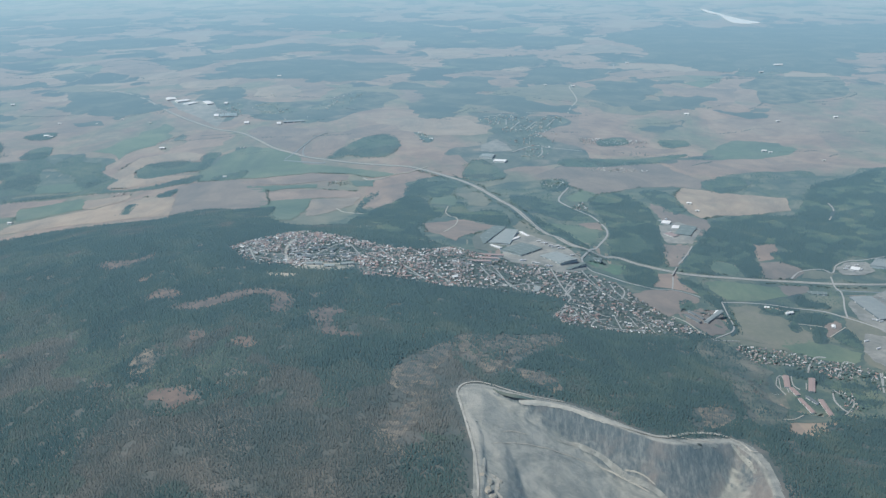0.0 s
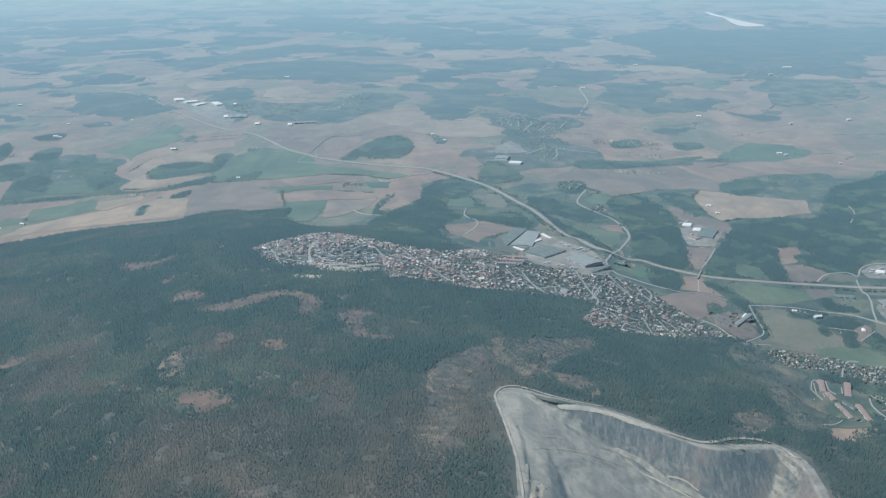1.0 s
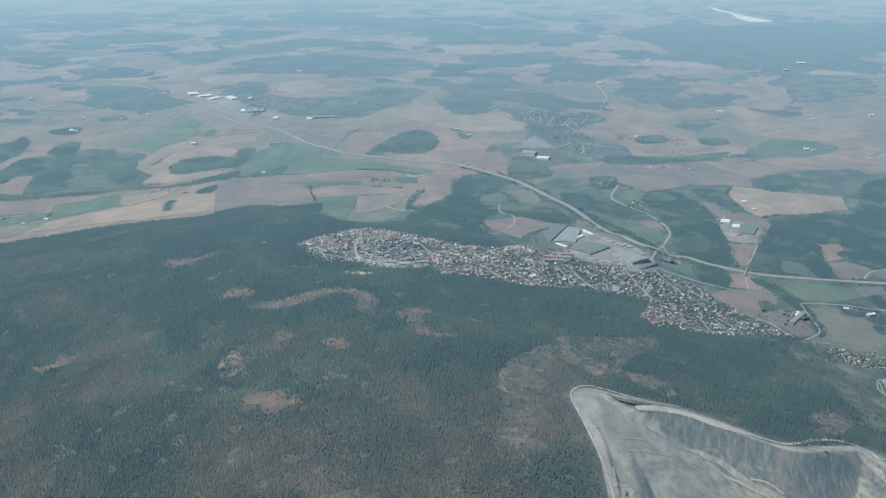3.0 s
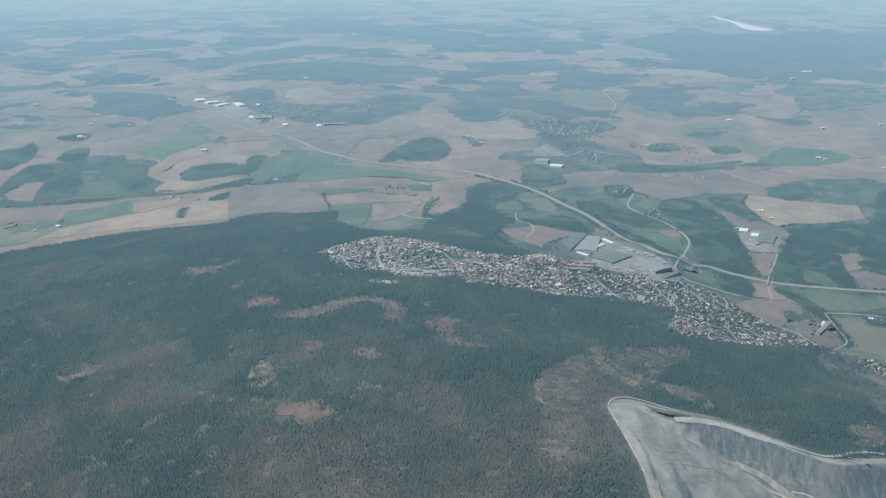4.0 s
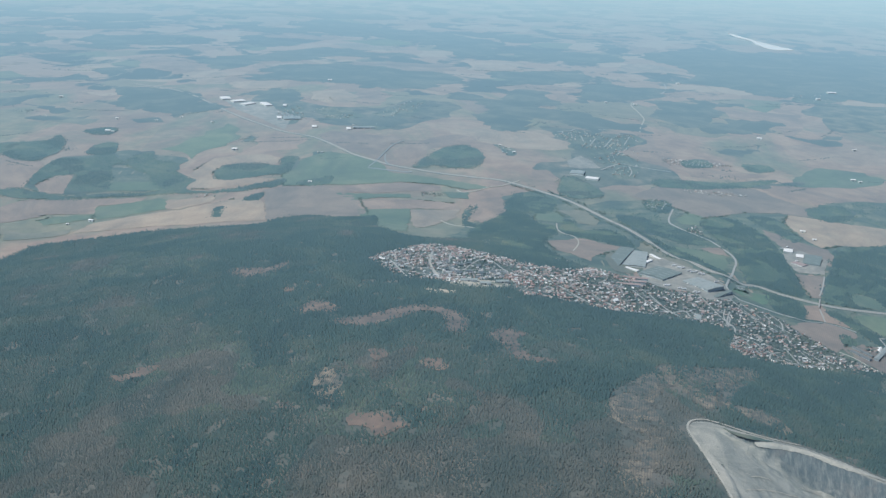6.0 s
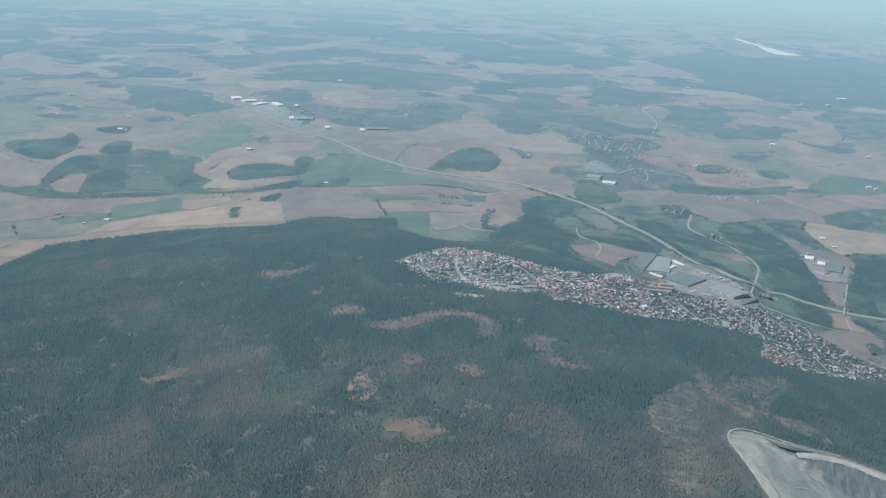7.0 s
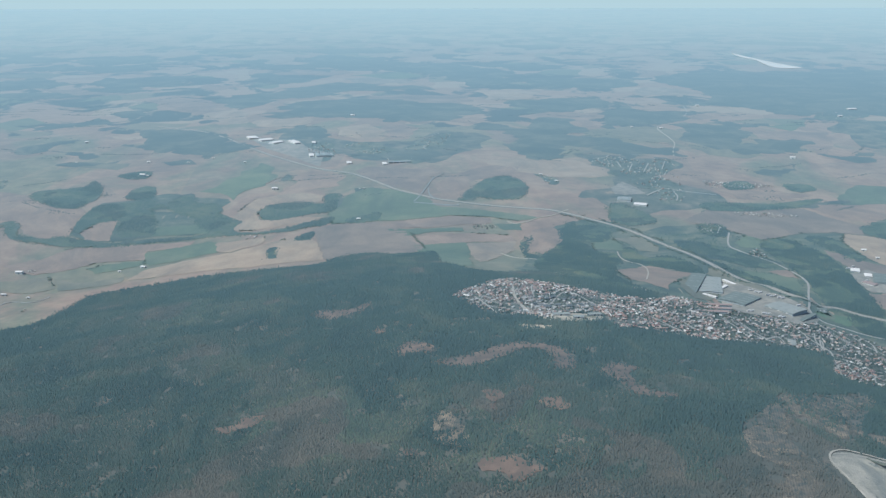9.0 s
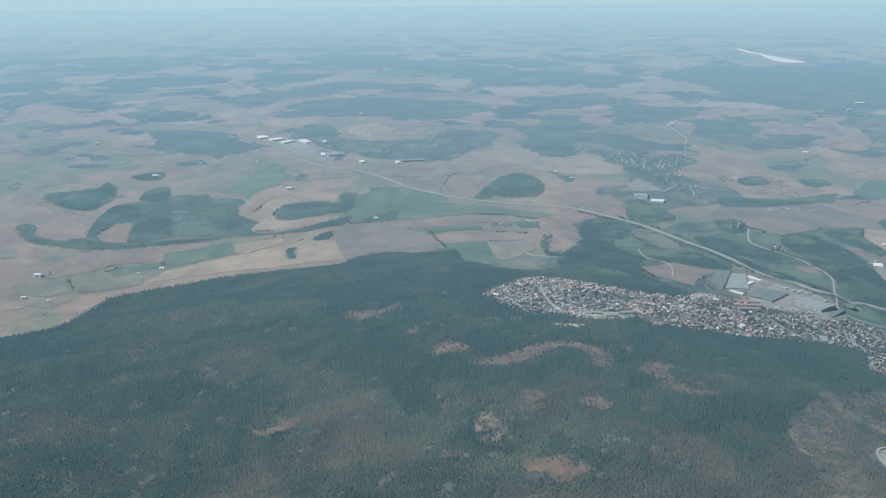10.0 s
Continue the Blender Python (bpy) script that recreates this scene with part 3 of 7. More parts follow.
def build_quarry():
    out = []
    n = len(RIM)
    cx, cy = 45.0, 320.0
    for x, y in RIM:
        d = Vector((x - cx, y - cy)).normalized()
        out.append((x + d.x * 7, y + d.y * 7))
    v, faces = drape(out, 0.9)
    x, y = v[:, 0], v[:, 1]
    deep = pit_depth(x, y)
    gully = np.array([noise.fractal(Vector((a * 0.22, b * 0.22, 0.4)), 0.9, 2.1, 4) for a, b in v])
    ridge = 0.16 * np.sin(deep * 2.6 + 2.5 * gully) + 0.10 * np.sin(deep * 5.1 + x * 0.2)
    rill = np.array([abs(noise.noise(Vector((a * 0.8 + b * 0.3, b * 0.12 - a * 0.05, 2.2)))) + 0.5 * abs(noise.noise(Vector((a * 1.9 + b * 0.7, b * 0.25, 7.1)))) for a, b in v])
    edge = np.clip(edge_distance(x, y, FAR_WALL, False) / 16, 0, 1)
    bench = np.array([noise.fractal(Vector((a * 0.06 + 3, b * 0.10, 5.0)), 0.8, 2.0, 3) for a, b in v])
    z = height(x, y) - deep + 0.25 + gully * np.clip(deep, 0, 2.0) * 0.14 + 0.4 * ridge * np.clip(deep / 1.5, 0, 1)
    z = z + 1.3 * (rill - 0.25) * np.clip(deep / 3, 0, 1) * (1 - edge) + 0.45 * bench * np.clip(deep / 4, 0, 1) * edge
    cent = np.array([v[list(f)].mean(0) for f in faces])
    slots = np.where(inside(cent[:, 0], cent[:, 1], RIM), 0, 1)
    ob = new("quarry", mesh_of("quarry", np.c_[v, z].tolist(), faces, [M["rock"], M["floor"]], slots.tolist()))
    ob.data.polygons.foreach_set("use_smooth", [True] * len(faces))
    tagged(ob, "open grey stone quarry with steep streaked walls and benches", "quarry", kind="structure")
    return v, z


QV, QZ = build_quarry()


def quarry_track(name, points, width, mat, label, lift=0.14):
    line = smooth(points, False, 10)
    verts, faces = [], []
    for i, (x, y) in enumerate(line):
        a, b = Vector(line[max(i - 1, 0)]), Vector(line[min(i + 1, len(line) - 1)])
        d = (b - a).normalized()
        w = width * (0.9 + 0.3 * wobble(x, y, 9, 2.0) + 0.1 * wobble(x, y, 1.5, 6.0)) * min(1.0, 0.25 + 0.25 * i, 0.25 + 0.25 * (len(line) - 1 - i))
        for s in (-0.5, -0.17, 0.17, 0.5):
            px, py = x - d.y * w * s, y + d.x * w * s
            gap = (QV[:, 0] - px) ** 2 + (QV[:, 1] - py) ** 2
            near = np.argsort(gap)[:9]
            weight = 1.0 / (gap[near] + 0.25)
            verts.append((px, py, float((QZ[near] * weight).sum() / weight.sum()) + lift))
        if i:
            k = 4 * i
            faces += [(k - 4 + j, k + j, k + j + 1, k - 3 + j) for j in range(3)]
    ob = new(name, mesh_of(name, verts, faces, [mat]))
    tagged(ob, label, "track", kind="structure")


quarry_track("quarry_crest_road", [(14.3, 351.9), (19.8, 351.7), (26, 351.5), (33.2, 350.6), (41.2, 347.8), (49.1, 345.2), (56.9, 342.7), (63.8, 341.3), (70.4, 344.2), (77.6, 349.3), (85.4, 351.7), (91.7, 350.3)], 1.7, M["cream"], "wide cream gravel road along the quarry crest", 0.3)
quarry_track("quarry_rim_path", [(-1.1, 290.2), (-1.2, 300.5), (-2.4, 316), (-5.1, 332.5), (-7.6, 347.9), (-8.1, 354.8), (-5.6, 360.8), (-0.7, 363.2), (4.5, 361.5), (11.8, 357.5), (21.1, 355), (31.5, 354.8)], 0.9, M["cream"], "pale cream path round the quarry rim", 0.25)
quarry_track("quarry_rim_path", [(91.3, 350.1), (94.9, 346.4), (97.3, 341.2), (99.8, 341.2)], 0.8, M["cream"], "pale cream path round the quarry rim", 0.25)
quarry_track("quarry_haul_road", [(27.4, 340.1), (34.6, 341.7), (42.4, 338.5), (47.1, 334.8), (50.7, 331.6), (57.2, 328.6), (61.8, 325.9), (66.1, 322.3)], 2.0, M["spread"], "wide pale haul road at the foot of the quarry face", 0.11)
quarry_track("quarry_ramp", [(3.8, 322.7), (9.7, 327.1), (15.7, 329.9), (22.8, 332.1), (30.9, 333.8), (42.1, 335), (51.5, 330.2), (58.9, 326)], 0.5, M["gravel"], "narrow pale ramp down into the quarry", 0.13)
quarry_track("quarry_ramp", [(7.9, 332.1), (12.4, 335), (16, 335.3)], 0.5, M["gravel"], "narrow pale ramp down into the quarry", 0.13)
quarry_track("quarry_ramp", [(50.9, 333.2), (54.7, 332.3), (58.4, 330.2), (61.1, 328)], 0.5, M["gravel"], "narrow pale ramp down into the quarry", 0.13)
quarry_track("quarry_bench_road", [(69.9, 341.2), (75.7, 339.6), (81.3, 342.1), (86, 343.2)], 1.0, M["spread"], "pale bench road below the quarry rim", 0.14)
quarry_track("quarry_bench_road", [(71.4, 344.1), (77.4, 343.4), (84.8, 344.4)], 0.8, M["cream"], "pale bench road below the quarry rim", 0.14)
quarry_track("quarry_bench_road", [(89.9, 346.2), (93.1, 344), (95.5, 337.1), (96.6, 329.8)], 1.0, M["spread"], "pale bench road below the quarry rim", 0.14)
quarry_track("quarry_bench_road", [(93.4, 345.9), (96.3, 341), (98.9, 331.9), (99.5, 325.2)], 1.0, M["spread"], "pale bench road below the quarry rim", 0.14)
quarry_track("quarry_spoil_path", [(1.3, 312.9), (0.8, 304.9), (2.6, 302.3), (1.8, 295.9), (3.5, 292.4)], 1.4, M["cream"], "loose pale tip of crushed stone beside the quarry edge", 0.14)
quarry_track("quarry_spoil_path", [(3.1, 305.7), (5.6, 303.4), (4.7, 297.5), (6.8, 294.1)], 1.0, M["cream"], "loose pale tip of crushed stone beside the quarry edge", 0.14)


patch("quarry_scrub", [(4.9, 357.8), (11.7, 354.9), (21, 353.5), (15.7, 352.1), (8.5, 353.3)], M["rough"], "dark scrubby sliver between the rim path and the crest road", "scrub", 0.35, 1.5, rough=0.6)


def heap(x, y, r, h, seed):
    """A loose heap of crushed stone on the quarry floor."""
    near = np.argsort((QV[:, 0] - x) ** 2 + (QV[:, 1] - y) ** 2)[:4]
    z = float(QZ[near].mean())
    verts, faces = [(x, y, z + h)], []
    for ring in range(1, 5):
        for k in range(14):
            a = k / 14 * math.tau
            q = r * ring / 4 * (1 + 0.35 * wobble(math.cos(a) * 2, math.sin(a) * 2, 1.0, seed))
            verts.append((x + math.cos(a) * q, y + math.sin(a) * q, z + h * (1 - ring / 4) ** 1.2 - 0.4 * (ring == 4) + 0.15 * wobble(k, ring, 1.3, seed)))
    for k in range(14):
        faces.append((0, 1 + k, 1 + (k + 1) % 14))
        for ring in range(3):
            a, b = 1 + ring * 14 + k, 1 + ring * 14 + (k + 1) % 14
            faces.append((a, a + 14, b + 14, b))
    tagged(new("stone_heap", mesh_of("stone_heap", verts, faces, [M["sand"] if seed % 2 else M["rock"]])), "pale heap of crushed stone in the quarry", "stone heap", "stone heaps")


for i, (hx, hy, hr, hh) in enumerate(((0.1, 302.8, 1.4, 0.42), (2.2, 301.5, 1.8, 0.54), (4.1, 304.8, 1.2, 0.36), (1.4, 296.1, 2, 0.6), (4.7, 299.3, 1.5, 0.45), (3.2, 294.4, 1.8, 0.54), (5.9, 303, 1.2, 0.36))):
    heap(hx, hy, hr, hh * 0.45, 2 * i + (i < 7))


# ---- ground ----
def axis(lo, hi, step, mid_lo, mid_hi, reach_lo, reach_hi):
    a = list(np.arange(lo, hi + step, step))
    for sign, mid, reach in ((1, mid_hi, reach_hi), (-1, mid_lo, reach_lo)):
        s, v = step, a[-1] if sign > 0 else a[0]
        while sign * v < sign * reach:
            s = min(s * 1.15, 16 if sign * v < sign * mid else 140)
            v += sign * s
            a.append(v) if sign > 0 else a.insert(0, v)
    return np.array(a)


def build_ground():
    xs, ys = axis(-440, 290, 5, -800, 700, -3600, 3600), axis(250, 760, 4, 100, 1800, -600, 4980)
    gx, gy = np.meshgrid(xs, ys)
    z = height(gx, gy)
    z = z - np.where(inside(gx, gy, RIM), pit_depth(gx, gy) + 4.0, 0.0)
    v = np.stack([gx.ravel(), gy.ravel(), z.ravel()], 1)
    nx = len(xs)
    faces = [(j * nx + i, j * nx + i + 1, (j + 1) * nx + i + 1, (j + 1) * nx + i) for j in range(len(ys) - 1) for i in range(nx - 1)]
    me = mesh_of("ground", v.tolist(), faces, [M["ground"]])
    me.polygons.foreach_set("use_smooth", [True] * len(faces))
    tagged(new("ground", me), "rolling brown and green spring farmland reaching to the horizon", "ground", kind="structure")


build_ground()

FOREST = [(-369.3, 601.5), (-363, 651.1), (-353.4, 682.5), (-307.1, 693.4), (-260, 682.7), (-216.5, 678.4), (-204.6, 703.2), (-180.7, 714.2), (-165.4, 693.7), (-155.5, 688.4), (-144.9, 695.9),
          (-126.5, 628.4), (-101.7, 604.3), (-77, 619.9), (-48.2, 595.4), (-20.6, 573.8), (11, 555.8), (46.7, 538.8), (86.3, 511.6), (109.1, 483.3), (120.9, 464.8), (117.6, 410.2), (118.7, 381.6),
          (117.6, 365.5), (126.9, 364.2), (146.3, 384.9), (163.7, 392.4), (184.9, 379.8), (169.7, 329.6), (109.3, 284), (-20.1, 267.4), (-165, 262), (-259.9, 291.9), (-360, 350), (-470, 410), (-440.7, 541)]
TOWN = [(-130.8, 532.1), (-126.7, 544), (-122.1, 551.8), (-110.4, 573.8), (-98.5, 580.7), (-84.6, 574.5), (-70.7, 565.3), (-57.5, 558.9), (-44.5, 553.1), (-26, 555.8), (-13.7, 569.7), (2.2, 567.3), (12.5, 556.5), (19, 551.5), (28, 553.5), (36, 552.5), (43.7, 547), (50.4, 551), (57.5, 557), (62.8, 553.6), (73, 547), (81, 541.5), (82.8, 528), (86, 520.1), (92, 510.8), (100, 500.6), (107.4, 488.7), (112.5, 482.5), (82, 469.6), (62.3, 463.4), (40.6, 458.6), (34.5, 464.7), (38.5, 481.3), (46.6, 495.4), (33, 502.4), (15.6, 495.3), (-4.1, 487.9), (-15.1, 484.7), (-28.9, 487.1), (-43, 490.6), (-55.3, 488.5), (-60.5, 499), (-70, 507.4), (-80.6, 501.1), (-88, 494.1), (-97.3, 498.7), (-111.7, 500), (-119.4, 509.3)]
patch("woodland_floor", FOREST, M["floor"], "dark brown woodland floor under the trees", "forest floor", 0.12, 8, hole=[(x * 1.0, y * 1.0) for x, y in RIM], rough=4)

# bare clearings and felled ground in the wood
CLEARINGS, FELLED = [], []


def clearing(points):
    CLEARINGS.append(smooth(points, True, 4))
    patch("clearing", [(x, y - (1.6 if y < sum(q for _, q in points) / len(points) else 0.0)) for x, y in points], M["clearing"], "reddish brown bare clearing in the wood", "clearing", 0.3, 3, rough=3.0)


def felled(points):
    FELLED.append(smooth(points, True, 4))
    patch("felled_wood", points, M["scrub"], "brown felled woodland with sparse trees", "clearing", 0.25, 4, rough=12.0)


clearing([(-156.5, 464.2), (-152.9, 470.4), (-146.7, 470.2), (-139.6, 463.4), (-142.1, 458), (-149.3, 463), (-154.1, 458.3)])
clearing([(-140.1, 447.1), (-130.7, 447.6), (-123.6, 449.6), (-114.9, 455.1), (-107.5, 457.8), (-97, 456.4), (-90.1, 454.9), (-86.1, 449.8), (-82.4, 443.7), (-82.7, 434.4), (-86.9, 429.1), (-91.1, 431), (-92.1, 440.5), (-92.2, 447.9), (-97.5, 451.9), (-103.6, 450.7), (-109.9, 445.7), (-117.2, 441.2), (-126.6, 439.1), (-135.6, 442.2)])
clearing([(-74.2, 425.5), (-68.9, 435.1), (-62.9, 436.7), (-59.3, 432.6), (-61.3, 423.3), (-61.2, 414), (-57.1, 408.1), (-48.1, 405.9), (-49.1, 402.1), (-58.4, 402.6), (-65.4, 404.6), (-67.8, 413.5), (-70.3, 422.6)])
clearing([(-121.1, 407.7), (-119.8, 410.7), (-114.7, 408.2), (-114.5, 403.3), (-116.5, 399.3), (-116, 393.8), (-118, 395.2), (-119.4, 402.4)])
clearing([(-101.2, 397.2), (-97.8, 399.5), (-93.7, 398.7), (-90.5, 393), (-92.9, 390.6), (-97.4, 394.6)])
clearing([(-126.1, 356.6), (-122.9, 360.9), (-116.2, 361.4), (-110.8, 359.8), (-105.7, 355.7), (-103.6, 350.6), (-108.3, 349.4), (-110.5, 346.7), (-114.9, 348), (-119, 352.7)])
clearing([(-199.3, 524), (-189.8, 525.2), (-182.9, 524.9), (-176.2, 529.2), (-170.9, 536), (-175.3, 521.9), (-183.9, 518.5), (-189.1, 515.6), (-196.1, 518.9)])
clearing([(-227, 417.3), (-218.1, 417.9), (-214.1, 420.7), (-209.8, 422.3), (-205, 419.5), (-209, 416), (-213.2, 414.2), (-219.8, 413.9)])
clearing([(-151.6, 374.2), (-147.3, 373.8), (-145.6, 371.1), (-150.3, 371.5)])
clearing([(-168, 491.7), (-163.1, 492.5), (-161.2, 487.6), (-165.5, 486.6)])
felled([(-139.8, 392.1), (-133, 402.7), (-128.1, 398.5), (-127.7, 387.5), (-130.4, 376.7), (-134.4, 376), (-138.2, 379)])
felled([(82.1, 371.7), (91.2, 382.1), (100.4, 386.7), (99.3, 372.5), (88, 357.9), (80, 352.6)])
felled([(-7.5, 412.3), (8.1, 420.5), (34.8, 436.5), (36.8, 426.5), (24.5, 406.3), (15.8, 389.1), (11.9, 378.4), (3.1, 371), (-0.7, 376.5), (-8.5, 387.3), (-13.4, 381.6), (-14.5, 361.4), (-18.4, 353.8), (-24.2, 369.3), (-12.4, 394.6)])
felled([(14.8, 382.2), (28.3, 382.9), (32.1, 367.8), (27.3, 362.4), (17.6, 371.7)])
felled([(-32.2, 343.7), (-24.2, 336.4), (-20.3, 331.3), (-27.2, 325.7), (-31.1, 320.9), (-35.1, 328)])
felled([(-32.1, 374.9), (-21.2, 391.3), (-7.5, 406.3), (-9.5, 389.4), (-20.3, 372), (-24.3, 353.2), (-21.3, 341.2), (-23.2, 326.5), (-18.3, 319.4), (-27.2, 315.8), (-32.1, 322.9), (-30.2, 340.7), (-33.1, 351.7)])
FELLED.append(smooth([(109.1, 475.7), (123, 470.9), (129.4, 449.1), (129, 422.1), (121.2, 379.5), (106.5, 368.2), (105.7, 395.6), (105.8, 420.8), (101.8, 454.2)], True, 4))
patch("scrub_slope", [(109.1, 475.7), (123, 470.9), (129.4, 449.1), (129, 422.1), (121.2, 379.5), (106.5, 368.2), (105.7, 395.6), (105.8, 420.8), (101.8, 454.2)], M["patchy"], "olive and brown scrub on the slope below the forest", "scrub", 0.26, 4, rough=8.0)
patch("town_ground", TOWN, M["garden"], "gardens and plots between the houses of the hillside town", "gardens", 0.2, 5)

# ---- fields ----
FIELD_LABEL = {
    "young_corn": "fresh green field of young corn",
    "grass": "green spring meadow between ploughed fields", "grass_dull": "dull green and straw-coloured rough pasture", "stubble": "pale straw-coloured stubble field",
    "soil": "pinkish brown freshly ploughed field", "soil_dark": "darker reddish brown ploughed field",
}
FIELD_COUNT = [0]
FIELD_EDGES = []


def raised(points, base):
    return base * (1.0 if points[0][1] < 850 else 0.3)


def field(kind_of, points):
    FIELD_EDGES.append(points)
    FIELD_COUNT[0] += 1
    patch("field", points, M[kind_of], FIELD_LABEL[kind_of], "field", raised(points, 0.15) + 0.0004 * FIELD_COUNT[0], rounded=False, rough=2.2 if points[0][1] < 900 else points[0][1] / 110)


# fields, one outline each
field("soil_dark", [(44, 804), (85, 859), (121, 851), (155, 863), (163, 831), (180, 804), (170, 776), (150, 782), (123, 775), (86, 748), (69, 782)])
field("soil", [(159, 868), (196, 899), (243, 911), (266, 892), (250, 849), (207, 826), (171, 822)])
field("stubble", [(156, 779), (174, 773), (201, 764), (229, 758), (224, 729), (202, 718), (172, 709), (153.6, 696.3), (145, 723), (145, 753)])
field("soil", [(177.8, 648), (192.2, 651.9), (189.5, 638), (181.3, 620.5), (171.6, 616.5)])
field("soil_dark", [(172.6, 613.9), (186.2, 619.7), (194.9, 608), (196.8, 603.2), (186.2, 589.5), (167.2, 586.7)])
field("grass_dull", [(194.8, 601.9), (207.2, 609.3), (215.2, 602.8), (208.5, 592.5), (191.5, 590.8)])
field("grass", [(143.2, 609.8), (154.6, 610.2), (156.9, 598.5), (150.7, 586.8), (140.6, 585.8), (137.1, 592.7)])
field("soil", [(123, 731), (131, 724), (140, 706), (156.8, 693.3), (157.4, 681.9), (144.2, 651.5), (140.9, 661.9), (125.2, 687.8)])
field("soil", [(117, 635.8), (135.7, 635.4), (120.5, 592.7), (112.1, 588.4)])
field("grass", [(43.1, 655.5), (52.8, 662.7), (68.9, 657.8), (79.8, 651.6), (74.4, 626.8), (62.9, 600.6), (55.3, 627.6)])
field("soil", [(68, 667.9), (82.5, 674.1), (82.1, 652.3), (72.3, 655.7)])
field("grass", [(65, 737), (80, 765), (89, 752), (82, 725), (68, 726)])
field("young_corn", [(63.4, 572.9), (73.9, 581), (87.3, 583.5), (84.8, 573), (78.5, 561.9), (71.3, 568.5), (65, 569)])
field("soil", [(82.5, 530.9), (94.1, 543.3), (107.5, 548.9), (120.9, 541.6), (118.4, 533.8), (110.9, 526.4), (105.6, 514.6), (97.9, 504.5), (91.5, 509.1), (82.8, 519.5)])
field("soil", [(98.8, 571.6), (114.8, 580), (116.8, 564.7), (122.6, 546.7), (107.9, 551.1), (96.9, 550.6)])
field("soil", [(103.8, 513), (118.3, 525.8), (128.8, 526), (129.7, 507), (123.6, 490.9), (114.6, 482.1), (108.9, 494.7), (104.2, 506.9)])
field("grass", [(129.3, 566.5), (137.7, 573), (162.2, 573.8), (171.6, 572.7), (173.9, 558.1), (153.6, 546.6), (136.2, 545.1), (131.5, 556.1)])
field("soil_dark", [(172.2, 574.9), (191.6, 580.2), (190.6, 571.4), (177.7, 555.2), (173.1, 555.4)])
field("grass_dull", [(134.7, 534.7), (153.7, 540.8), (150.3, 528), (160.9, 523.2), (168.8, 505.5), (170.5, 492.4), (150.7, 482.1), (125.7, 482.1), (131.4, 502.2)])
field("grass", [(153.4, 491.7), (170.2, 491.6), (186.5, 474.5), (176.3, 459.4), (159.7, 466.7), (148.7, 480)])
field("grass_dull", [(125.3, 480.3), (150.7, 482.1), (151.2, 474.5), (135.4, 476.9), (124.4, 476.8)])
field("soil", [(-515, 921), (-485, 909), (-461, 881), (-443, 869), (-433, 873), (-423, 858), (-420, 831), (-420, 809), (-431, 796), (-451, 802), (-464, 826), (-473, 832), (-487, 831), (-507, 853), (-534, 921)])
field("soil", [(-411, 814), (-404, 835), (-390, 842), (-386, 815), (-384, 798), (-400, 797)])
field("stubble", [(-480, 776), (-462, 780), (-452, 766), (-453, 758), (-471, 753)])
field("soil", [(-440, 738), (-434, 748), (-419, 761), (-409, 779), (-391, 789), (-354, 792), (-319, 792), (-319, 781), (-351, 777), (-347, 758), (-361, 759), (-381, 755), (-397, 742), (-416, 728)])
field("grass", [(-351, 774), (-308, 787), (-301, 782), (-295, 759), (-309, 755), (-339, 742), (-345, 750)])
field("grass", [(-384, 744), (-374, 751), (-347, 757), (-344, 748), (-361, 739), (-375, 734)])
field("stubble", [(-301, 782), (-282, 782), (-266, 786), (-263, 769), (-286, 756), (-295, 760)])
field("stubble", [(-348, 712), (-340, 734), (-309, 750), (-285, 753), (-263, 764), (-248, 774), (-232, 775), (-224, 757), (-213, 702), (-232, 701), (-260.4, 695.2), (-293, 711), (-331, 713)])
field("soil_dark", [(-224, 759), (-232, 796), (-218, 806), (-184, 805), (-158, 774), (-147, 724), (-169, 702), (-183.1, 685.9), (-198.2, 696.2), (-213, 702)])
field("stubble", [(-298, 832), (-298, 855), (-289, 889), (-272, 897), (-253, 902), (-233, 888), (-236, 863), (-259, 869), (-280, 859), (-281, 842), (-272, 831), (-245, 828), (-228, 827), (-235, 814), (-252, 811), (-277, 804), (-295, 810), (-303, 820)])
field("grass", [(-218, 806), (-225, 838), (-214, 884), (-197, 907), (-168, 892), (-145, 862), (-141, 843), (-115, 826), (-129, 818), (-167, 807), (-188, 808)])
field("grass", [(-141, 843), (-98, 829), (-73, 820), (-63, 814), (-78, 804), (-99, 814), (-129, 818)])
field("soil", [(-184, 798), (-159, 809), (-129, 816), (-99, 812), (-100, 797), (-117, 795), (-142, 788), (-175, 788)])
field("grass", [(-177, 785), (-158, 785), (-121, 787), (-120, 777), (-142, 774), (-162, 765)])
field("soil", [(-162, 762), (-142, 768), (-114, 772), (-86, 767), (-84, 750), (-111, 747), (-135, 738), (-152, 737)])
field("grass", [(-156, 735), (-119, 744), (-118, 706), (-117.4, 638.8), (-144.3, 634.3), (-147, 696.8)])
field("stubble", [(-119, 741), (-85, 751), (-87, 722), (-97.5, 698.7), (-112.4, 665.9), (-117, 704)])
field("soil", [(-80, 748), (-71, 779), (-55, 792), (-47, 770), (-54, 737), (-70, 702), (-77, 717)])
field("grass", [(-98, 795), (-79, 798), (-77, 780), (-91, 781)])
field("grass_dull", [(-367, 865), (-355, 871), (-328, 847), (-315, 828), (-342, 830), (-361, 842)])
field("grass", [(-356, 826), (-342, 829), (-315, 827), (-311, 807), (-333, 809), (-354, 808)])
field("grass_dull", [(-398, 721), (-381, 715), (-351, 724), (-350, 711), (-366, 703), (-386.4, 696.1)])
field("grass_dull", [(-436, 710), (-404, 727), (-392, 703), (-403.4, 692.1), (-426.5, 695.5)])
